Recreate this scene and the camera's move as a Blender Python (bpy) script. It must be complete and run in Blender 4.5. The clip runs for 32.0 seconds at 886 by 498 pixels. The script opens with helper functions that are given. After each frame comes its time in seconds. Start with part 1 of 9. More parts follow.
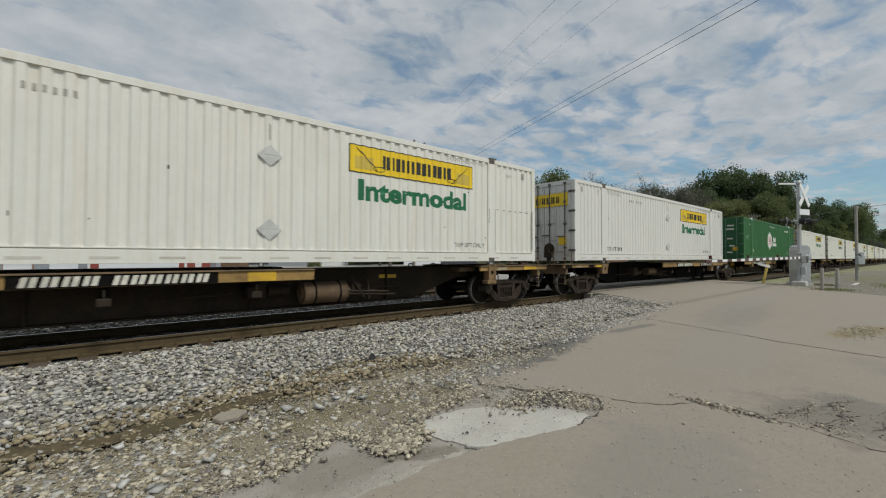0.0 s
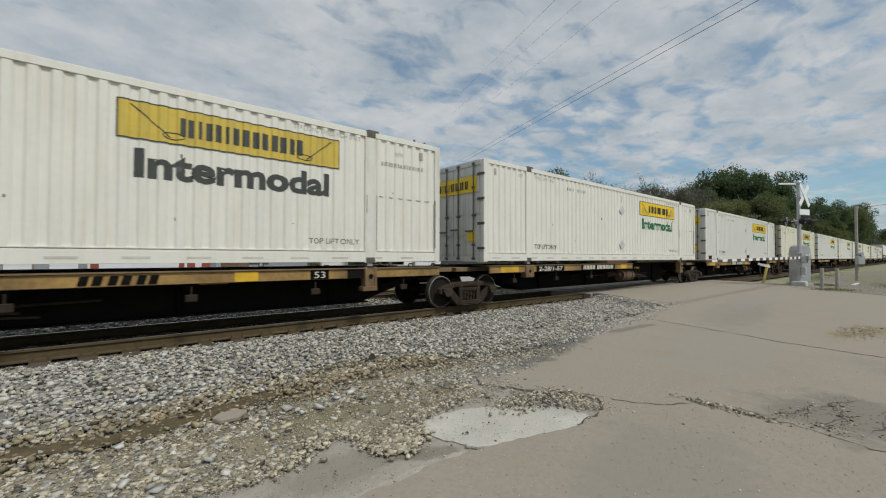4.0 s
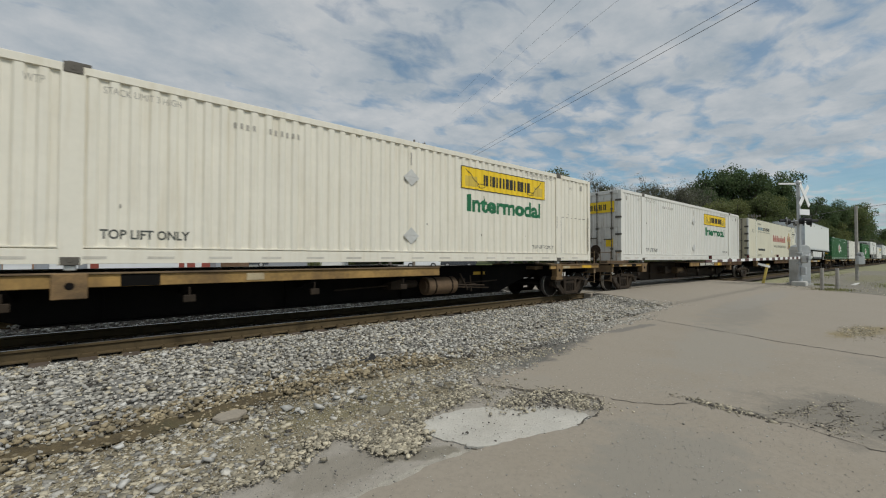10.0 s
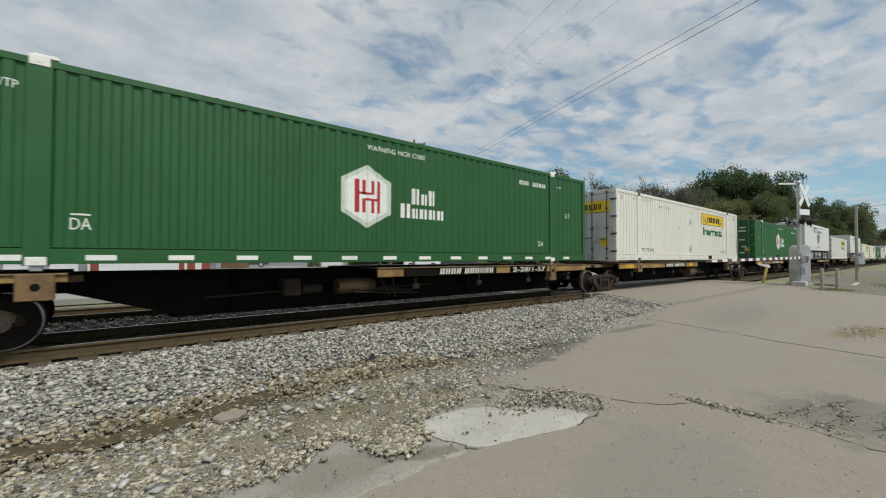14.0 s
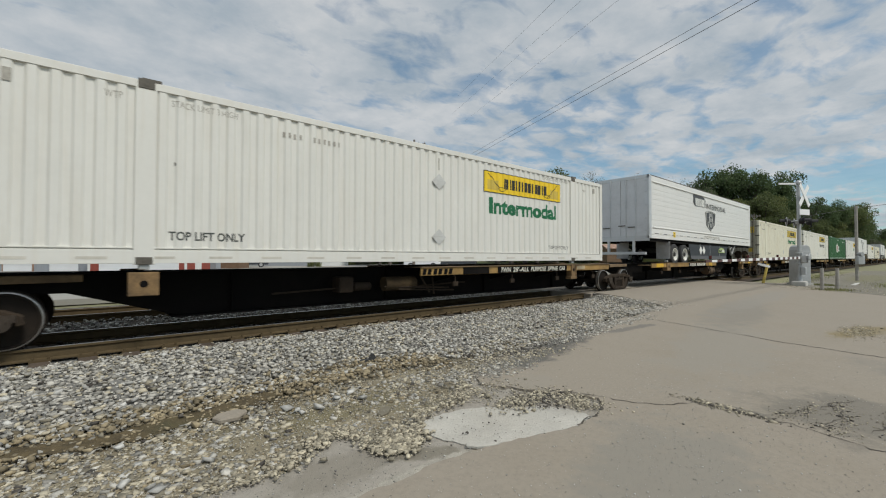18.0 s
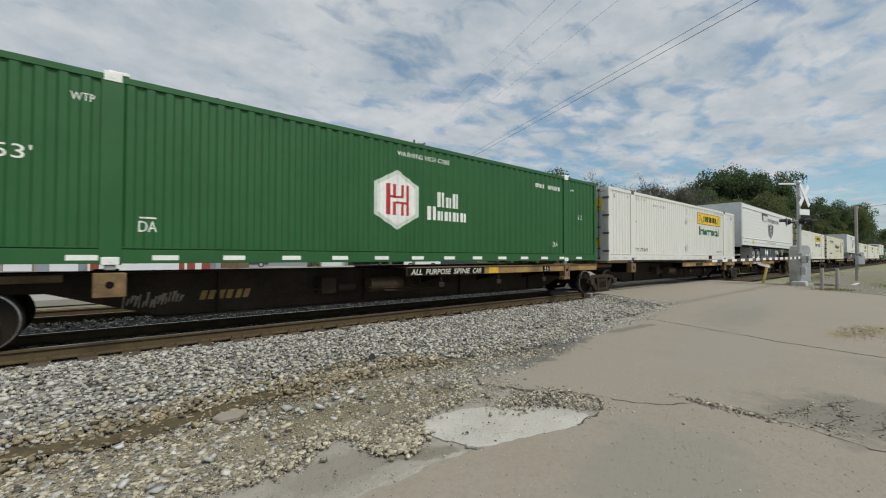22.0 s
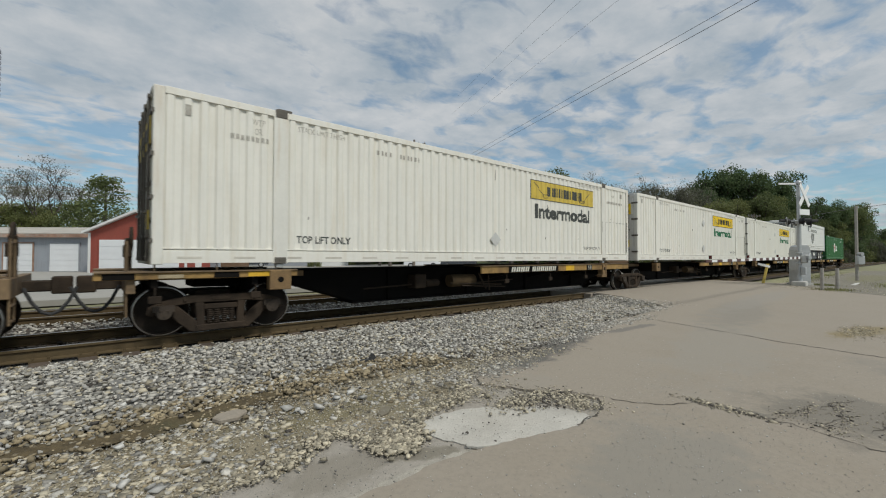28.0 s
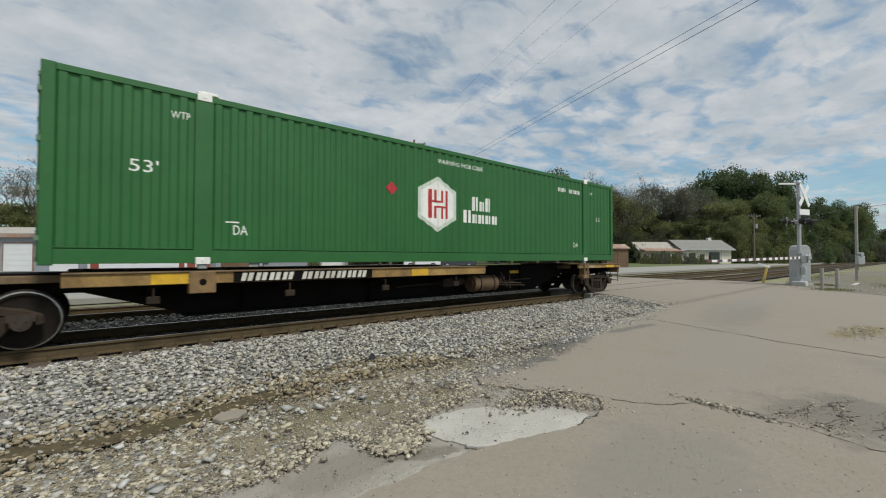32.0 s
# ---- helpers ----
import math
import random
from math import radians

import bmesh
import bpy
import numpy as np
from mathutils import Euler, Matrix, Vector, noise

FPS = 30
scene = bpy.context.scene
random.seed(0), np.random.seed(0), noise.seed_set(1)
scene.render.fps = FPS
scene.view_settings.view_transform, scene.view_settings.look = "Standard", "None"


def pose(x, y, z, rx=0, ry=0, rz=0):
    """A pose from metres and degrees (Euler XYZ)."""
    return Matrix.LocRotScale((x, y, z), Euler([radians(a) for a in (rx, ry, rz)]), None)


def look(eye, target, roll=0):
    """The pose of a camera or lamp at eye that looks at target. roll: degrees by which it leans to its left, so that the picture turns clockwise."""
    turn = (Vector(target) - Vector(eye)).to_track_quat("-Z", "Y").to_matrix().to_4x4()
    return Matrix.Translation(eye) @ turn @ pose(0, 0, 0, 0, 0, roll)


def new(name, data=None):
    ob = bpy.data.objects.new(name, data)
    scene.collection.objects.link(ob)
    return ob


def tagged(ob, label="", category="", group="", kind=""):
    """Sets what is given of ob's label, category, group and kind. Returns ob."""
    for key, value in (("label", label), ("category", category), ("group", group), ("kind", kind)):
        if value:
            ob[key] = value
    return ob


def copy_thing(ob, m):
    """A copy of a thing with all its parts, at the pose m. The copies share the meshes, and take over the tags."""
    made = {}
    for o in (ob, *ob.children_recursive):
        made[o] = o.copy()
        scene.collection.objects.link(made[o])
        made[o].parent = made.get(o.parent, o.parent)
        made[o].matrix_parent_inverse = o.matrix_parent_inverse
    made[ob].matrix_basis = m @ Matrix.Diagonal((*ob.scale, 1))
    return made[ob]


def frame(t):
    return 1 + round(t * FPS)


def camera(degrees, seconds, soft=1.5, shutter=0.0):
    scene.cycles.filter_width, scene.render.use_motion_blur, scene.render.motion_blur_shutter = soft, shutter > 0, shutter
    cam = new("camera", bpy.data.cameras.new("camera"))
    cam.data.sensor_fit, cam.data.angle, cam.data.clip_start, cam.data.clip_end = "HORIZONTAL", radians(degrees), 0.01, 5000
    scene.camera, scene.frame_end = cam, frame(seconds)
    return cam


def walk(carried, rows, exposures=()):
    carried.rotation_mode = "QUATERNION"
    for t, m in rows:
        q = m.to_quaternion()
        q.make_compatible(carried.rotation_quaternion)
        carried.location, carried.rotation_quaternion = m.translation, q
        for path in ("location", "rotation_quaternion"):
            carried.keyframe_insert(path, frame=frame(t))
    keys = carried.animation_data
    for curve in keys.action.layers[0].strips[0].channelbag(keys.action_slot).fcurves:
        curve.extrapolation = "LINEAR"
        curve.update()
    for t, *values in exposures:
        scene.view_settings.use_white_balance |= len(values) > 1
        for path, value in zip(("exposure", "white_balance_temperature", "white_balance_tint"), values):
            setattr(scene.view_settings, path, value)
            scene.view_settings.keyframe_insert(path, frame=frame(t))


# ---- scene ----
# ---- camera: stands still beside the track ----
EYE = Vector((0.0, 0.0, 1.316))
YAW, PITCH, ROLL = radians(40.354), radians(1.0965), 0.146
AIM = Vector((math.sin(YAW) * math.cos(PITCH), math.cos(YAW) * math.cos(PITCH), math.sin(PITCH)))
cam = camera(94.38, 32.0, soft=1.1, shutter=0.05)
EXPOSURE = [(0, -0.31), (1, -0.31), (2, -0.11), (3, -0.22), (6, -0.23), (7, -0.25), (8, -0.23), (9, -0.27), (10, -0.31), (11, -0.26), (12, -0.27), (13, -0.19), (14, -0.11), (17, -0.07), (18, -0.17), (19, -0.18), (20.4, -0.23), (21, -0.22), (22, -0.11), (23, -0.17), (25, -0.18), (29, -0.23), (30, -0.22), (31, -0.18), (32, -0.11)]
walk(cam, [(0.0, look(EYE, EYE + AIM, ROLL)), (32.0, look(EYE, EYE + AIM, ROLL))], exposures=[(t, e, 6300, 8) for t, e in EXPOSURE])

# ---- sky and sun ----
SUN_EL, SUN_AZ = radians(55), radians(172)  # azimuth from +y towards +x


def make_world():
    wd = bpy.data.worlds.new("sky")
    scene.world = wd
    wd.use_nodes = True
    nt = wd.node_tree
    nt.nodes.clear()
    N, L = nt.nodes.new, nt.links.new
    out = N("ShaderNodeOutputWorld")
    sky = N("ShaderNodeTexSky")
    sky.sky_type, sky.sun_disc = "NISHITA", False
    sky.sun_elevation, sky.sun_rotation = SUN_EL, SUN_AZ
    sky.air_density, sky.dust_density, sky.ozone_density = 1.0, 0.6, 1.5
    bsky = N("ShaderNodeBackground")
    bsky.inputs["Strength"].default_value = 0.11
    tint = N("ShaderNodeMix"); tint.data_type = "RGBA"; tint.blend_type = "MULTIPLY"; tint.inputs[0].default_value = 1.0
    tint.inputs[7].default_value = (0.74, 1.04, 1.05, 1)
    L(sky.outputs[0], tint.inputs[6]); L(tint.outputs[2], bsky.inputs["Color"])
    tc = N("ShaderNodeTexCoord")
    sep = N("ShaderNodeSeparateXYZ")
    L(tc.outputs["Generated"], sep.inputs[0])
    # project the view direction on a flat cloud layer
    add = N("ShaderNodeMath"); add.operation = "ADD"; add.inputs[1].default_value = 0.13
    mx = N("ShaderNodeMath"); mx.operation = "MAXIMUM"; mx.inputs[1].default_value = 0.0
    L(sep.outputs[2], mx.inputs[0]); L(mx.outputs[0], add.inputs[0])
    dx = N("ShaderNodeMath"); dx.operation = "DIVIDE"; L(sep.outputs[0], dx.inputs[0]); L(add.outputs[0], dx.inputs[1])
    dy = N("ShaderNodeMath"); dy.operation = "DIVIDE"; L(sep.outputs[1], dy.inputs[0]); L(add.outputs[0], dy.inputs[1])
    com = N("ShaderNodeCombineXYZ"); L(dx.outputs[0], com.inputs[0]); L(dy.outputs[0], com.inputs[1])
    big = N("ShaderNodeTexNoise"); big.inputs["Scale"].default_value = 0.62; big.inputs["Detail"].default_value = 3
    mid = N("ShaderNodeTexNoise"); mid.inputs["Scale"].default_value = 5.2; mid.inputs["Detail"].default_value = 7
    mid.inputs["Roughness"].default_value = 0.55; mid.inputs["Distortion"].default_value = 0.35
    off = N("ShaderNodeMapping"); off.inputs["Location"].default_value = (3.3, 1.7, 0); off.inputs["Rotation"].default_value = (0, 0, 0.6)
    off.inputs["Scale"].default_value = (1.0, 1.35, 1)
    L(com.outputs[0], off.inputs[0]); L(off.outputs[0], big.inputs["Vector"]); L(off.outputs[0], mid.inputs["Vector"])
    mul = N("ShaderNodeMath"); mul.operation = "MULTIPLY_ADD"; mul.inputs[1].default_value = 1.0
    L(big.outputs["Fac"], mul.inputs[0]); L(mid.outputs["Fac"], mul.inputs[2])
    low = N("ShaderNodeMapRange"); low.interpolation_type = "SMOOTHSTEP"
    low.inputs[1].default_value, low.inputs[2].default_value = 0.12, 0.36
    low.inputs[3].default_value, low.inputs[4].default_value = -0.09, 0.03
    L(sep.outputs[2], low.inputs[0])
    tot = N("ShaderNodeMath"); tot.operation = "ADD"; L(mul.outputs[0], tot.inputs[0]); L(low.outputs[0], tot.inputs[1])
    ramp = N("ShaderNodeValToRGB")
    ramp.color_ramp.elements[0].position, ramp.color_ramp.elements[1].position = 0.80, 1.17
    ramp.color_ramp.elements[0].color, ramp.color_ramp.elements[1].color = (0.34, 0.34, 0.34, 1), (0.95, 0.95, 0.95, 1)
    L(tot.outputs[0], ramp.inputs[0])
    shade = N("ShaderNodeValToRGB")
    shade.color_ramp.elements[0].position, shade.color_ramp.elements[1].position = 0.36, 0.64
    shade.color_ramp.elements[0].color, shade.color_ramp.elements[1].color = (0.65, 0.725, 0.79, 1), (1.0, 1.0, 1.0, 1)
    soft = N("ShaderNodeTexNoise"); soft.inputs["Scale"].default_value = 2.6; soft.inputs["Detail"].default_value = 8; soft.inputs["Roughness"].default_value = 0.6
    L(com.outputs[0], soft.inputs["Vector"])
    L(soft.outputs["Fac"], shade.inputs[0])
    bcl = N("ShaderNodeBackground"); bcl.inputs["Strength"].default_value = 0.68
    L(shade.outputs[0], bcl.inputs["Color"])
    mix = N("ShaderNodeMixShader")
    L(ramp.outputs[0], mix.inputs[0]); L(bsky.outputs[0], mix.inputs[1]); L(bcl.outputs[0], mix.inputs[2])
    L(mix.outputs[0], out.inputs[0])


make_world()
sun = new("sun", bpy.data.lights.new("sun", "SUN"))
sun.data.energy, sun.data.angle, sun.data.color = 3.15, radians(13.0), (1.0, 0.95, 0.86)
SUN_DIR = Vector((math.sin(SUN_AZ) * math.cos(SUN_EL), math.cos(SUN_AZ) * math.cos(SUN_EL), math.sin(SUN_EL)))
sun.matrix_world = look(SUN_DIR * 50, (0, 0, 0))


# ---- materials ----
def mat(name, col, rough=0.6, metal=0.0, var=0.12, scale=6.0, grime=0.0, grime_col=(0.12, 0.08, 0.05), streak=0.0,
        bump=0.0, bump_scale=60.0, spread=0.0, spec=0.5, fine=0.0):
    """A surface with patches at two scales, optional dirt (even or in vertical streaks), relief and a change from piece to piece."""
    m = bpy.data.materials.new(name)
    m.use_nodes = True
    nt = m.node_tree
    N, L = nt.nodes.new, nt.links.new
    b = nt.nodes["Principled BSDF"]
    b.inputs["Metallic"].default_value = metal
    b.inputs["Specular IOR Level"].default_value = spec
    tc = N("ShaderNodeTexCoord")
    n1 = N("ShaderNodeTexNoise"); n1.inputs["Scale"].default_value = scale; n1.inputs["Detail"].default_value = 4
    n2 = N("ShaderNodeTexNoise"); n2.inputs["Scale"].default_value = scale * 9; n2.inputs["Detail"].default_value = 3
    L(tc.outputs["Object"], n1.inputs["Vector"]); L(tc.outputs["Object"], n2.inputs["Vector"])
    sm = N("ShaderNodeMath"); sm.operation = "MULTIPLY_ADD"; sm.inputs[1].default_value = 0.6 if not fine else fine
    L(n2.outputs["Fac"], sm.inputs[0]); L(n1.outputs["Fac"], sm.inputs[2])
    mr = N("ShaderNodeMapRange")
    mr.inputs[1].default_value, mr.inputs[2].default_value = 0.55, 1.05
    mr.inputs[3].default_value, mr.inputs[4].default_value = 1 - var, 1 + var
    L(sm.outputs[0], mr.inputs[0])
    hsv = N("ShaderNodeHueSaturation"); hsv.inputs["Color"].default_value = (*col, 1)
    last = mr.outputs[0]
    if spread:
        oi = N("ShaderNodeObjectInfo")
        geo = N("ShaderNodeNewGeometry")
        ad = N("ShaderNodeMath"); ad.operation = "ADD"; L(oi.outputs["Random"], ad.inputs[0]); L(geo.outputs["Random Per Island"], ad.inputs[1])
        fr = N("ShaderNodeMath"); fr.operation = "FRACT"; L(ad.outputs[0], fr.inputs[0])
        m2 = N("ShaderNodeMapRange"); m2.inputs[3].default_value, m2.inputs[4].default_value = 1 - spread, 1 + spread
        L(fr.outputs[0], m2.inputs[0])
        mm = N("ShaderNodeMath"); mm.operation = "MULTIPLY"; L(last, mm.inputs[0]); L(m2.outputs[0], mm.inputs[1])
        last = mm.outputs[0]
    L(last, hsv.inputs["Value"])
    colour = hsv.outputs[0]
    if grime:
        mp = N("ShaderNodeMapping")
        mp.inputs["Scale"].default_value = (7, 7, 0.5) if streak else (1.3, 1.3, 1.3)
        L(tc.outputs["Object"], mp.inputs[0])
        n3 = N("ShaderNodeTexNoise"); n3.inputs["Scale"].default_value = 1.0; n3.inputs["Detail"].default_value = 6; n3.inputs["Roughness"].default_value = 0.62
        L(mp.outputs[0], n3.inputs["Vector"])
        r3 = N("ShaderNodeMapRange"); r3.inputs[1].default_value, r3.inputs[2].default_value = 0.48, 0.78
        r3.inputs[4].default_value = grime
        L(n3.outputs["Fac"], r3.inputs[0])
        mx = N("ShaderNodeMix"); mx.data_type = "RGBA"
        L(r3.outputs[0], mx.inputs[0]); L(colour, mx.inputs[6]); mx.inputs[7].default_value = (*grime_col, 1)
        colour = mx.outputs[2]
    L(colour, b.inputs["Base Color"])
    rr = N("ShaderNodeMapRange"); rr.inputs[1].default_value, rr.inputs[2].default_value = 0.4, 1.2
    rr.inputs[3].default_value, rr.inputs[4].default_value = max(0.05, rough - 0.1), min(1, rough + 0.12)
    L(sm.outputs[0], rr.inputs[0]); L(rr.outputs[0], b.inputs["Roughness"])
    if bump:
        nb = N("ShaderNodeTexNoise"); nb.inputs["Scale"].default_value = bump_scale; nb.inputs["Detail"].default_value = 5
        L(tc.outputs["Object"], nb.inputs["Vector"])
        bp = N("ShaderNodeBump"); bp.inputs["Strength"].default_value = bump; bp.inputs["Distance"].default_value = 0.02
        L(nb.outputs["Fac"], bp.inputs["Height"]); L(bp.outputs[0], b.inputs["Normal"])
    return m


M = {}
M["white"] = mat("white_paint", (0.670, 0.659, 0.616), 0.55, var=0.03, scale=1.2, grime=0.30, grime_col=(0.545, 0.480, 0.371), streak=1, bump=0.05, bump_scale=3)
M["offwhite"] = mat("aged_white_paint", (0.714, 0.698, 0.638), 0.6, var=0.04, scale=1.2, grime=0.42, grime_col=(0.545, 0.469, 0.327), streak=1, bump=0.06, bump_scale=3)
M["cream"] = mat("cream_paint", (0.719, 0.687, 0.567), 0.6, var=0.05, scale=1.1, grime=0.5, grime_col=(0.480, 0.382, 0.218), streak=1, bump=0.06, bump_scale=3)
M["trailer_white"] = mat("trailer_white", (0.692, 0.687, 0.665), 0.4, var=0.02, scale=0.8, grime=0.10, grime_col=(0.545, 0.523, 0.480), streak=1)
M["reefer_white"] = mat("reefer_white", (0.709, 0.698, 0.670), 0.38, var=0.03, scale=0.8, grime=0.18, grime_col=(0.523, 0.480, 0.414), streak=1)
M["green"] = mat("green_paint", (0.018, 0.113, 0.023), 0.5, var=0.10, scale=1.0, grime=0.22, grime_col=(0.052, 0.124, 0.041), streak=1, bump=0.05, bump_scale=3)
M["green_deep"] = mat("deep_green_paint", (0.0145, 0.092, 0.020), 0.5, var=0.10, scale=1.0, grime=0.22, grime_col=(0.040, 0.100, 0.034), streak=1, bump=0.05, bump_scale=3)
M["green_dark"] = mat("dark_green_paint", (0.012, 0.085, 0.022), 0.55, var=0.12, scale=2.0, grime=0.3, grime_col=(0.05, 0.06, 0.04), streak=1)
M["door_grey"] = mat("door_paint", (0.64, 0.63, 0.60), 0.6, var=0.08, scale=2.0, grime=0.45, grime_col=(0.17, 0.12, 0.07), streak=1, bump=0.08, bump_scale=20)
M["door_rust"] = mat("rusted_door_paint", (0.40, 0.38, 0.31), 0.7, var=0.2, scale=2.5, grime=0.85, grime_col=(0.13, 0.10, 0.055), streak=1, bump=0.1, bump_scale=20)
M["yellow"] = mat("yellow_panel", (0.80, 0.55, 0.015), 0.5, var=0.05, scale=2.0, grime=0.12, grime_col=(0.42, 0.30, 0.05), streak=1)
M["mustard"] = mat("faded_yellow_panel", (0.58, 0.43, 0.07), 0.65, var=0.10, scale=3.0, grime=0.6, grime_col=(0.34, 0.26, 0.09), streak=1)
M["black"] = mat("black_lettering", (0.025, 0.025, 0.022), 0.6, var=0.1)
M["greenletter"] = mat("green_lettering", (0.008, 0.13, 0.05), 0.6, var=0.1)
M["greyletter"] = mat("worn_grey_lettering", (0.36, 0.34, 0.30), 0.7, var=0.2, scale=20)
M["darkletter"] = mat("dark_lettering", (0.05, 0.055, 0.05), 0.65, var=0.15)
M["whiteletter"] = mat("white_lettering", (0.80, 0.80, 0.76), 0.6, var=0.08, scale=10, grime=0.2)
M["wornwhite"] = mat("worn_white_lettering", (0.62, 0.60, 0.52), 0.7, var=0.15, scale=15, grime=0.5)
M["red"] = mat("red_decal", (0.42, 0.03, 0.035), 0.5, var=0.08)
M["redletter"] = mat("dark_red_lettering", (0.36, 0.05, 0.04), 0.6, var=0.1)
M["teal"] = mat("steel_blue_lettering", (0.12, 0.22, 0.30), 0.6, var=0.08)
M["sill_yellow"] = mat("worn_ochre_steel", (0.30, 0.185, 0.060), 0.8, var=0.35, scale=1.6, grime=0.95, grime_col=(0.085, 0.050, 0.026), bump=0.15, bump_scale=40)
M["sill_brown"] = mat("brown_steel", (0.17, 0.115, 0.062), 0.8, var=0.35, scale=2.0, grime=0.8, grime_col=(0.045, 0.030, 0.020), bump=0.15, bump_scale=40)
M["stripe_yellow"] = mat("yellow_reflective_stripe", (0.62, 0.37, 0.020), 0.6, var=0.2, scale=5, grime=0.6, bump=0.1)
# near-black: the deep shade beneath the loads is put into this steel's colour
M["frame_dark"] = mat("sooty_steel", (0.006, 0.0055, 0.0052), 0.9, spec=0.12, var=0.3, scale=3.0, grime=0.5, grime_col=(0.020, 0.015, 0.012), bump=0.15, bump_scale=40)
M["truck"] = mat("dusty_cast_steel", (0.034, 0.025, 0.018), 0.85, spec=0.2, var=0.35, scale=5.0, grime=0.7, grime_col=(0.066, 0.047, 0.031), bump=0.4, bump_scale=50)
M["wheel"] = mat("brown_wheel_steel", (0.016, 0.012, 0.009), 0.75, 0.0, spec=0.2, var=0.35, scale=5.0, grime=0.6, grime_col=(0.036, 0.027, 0.019))
M["tread"] = mat("polished_steel", (0.42, 0.40, 0.38), 0.32, 0.9, var=0.08)
M["steel"] = mat("galvanised_steel", (0.45, 0.46, 0.46), 0.45, 0.6, var=0.1, scale=8)
M["alu"] = mat("aluminium", (0.60, 0.61, 0.62), 0.38, 0.5, var=0.06, scale=3, grime=0.25, grime_col=(0.35, 0.33, 0.3))
M["tyre"] = mat("tyre_rubber", (0.035, 0.035, 0.036), 0.85, var=0.2, scale=10)
M["rim"] = mat("white_wheel_rim", (0.72, 0.71, 0.66), 0.5, var=0.08, scale=6, grime=0.35, grime_col=(0.3, 0.24, 0.16))
M["skirt"] = mat("dark_grey_skirt", (0.030, 0.034, 0.041), 0.6, var=0.1, scale=3)
M["reflector"] = mat("dark_reflector", (0.06, 0.05, 0.048), 0.35, var=0.2)
M["hinge"] = mat("grimy_ironwork", (0.10, 0.09, 0.075), 0.7, var=0.2)
M["unit_black"] = mat("black_grille", (0.02, 0.022, 0.026), 0.5, var=0.15)


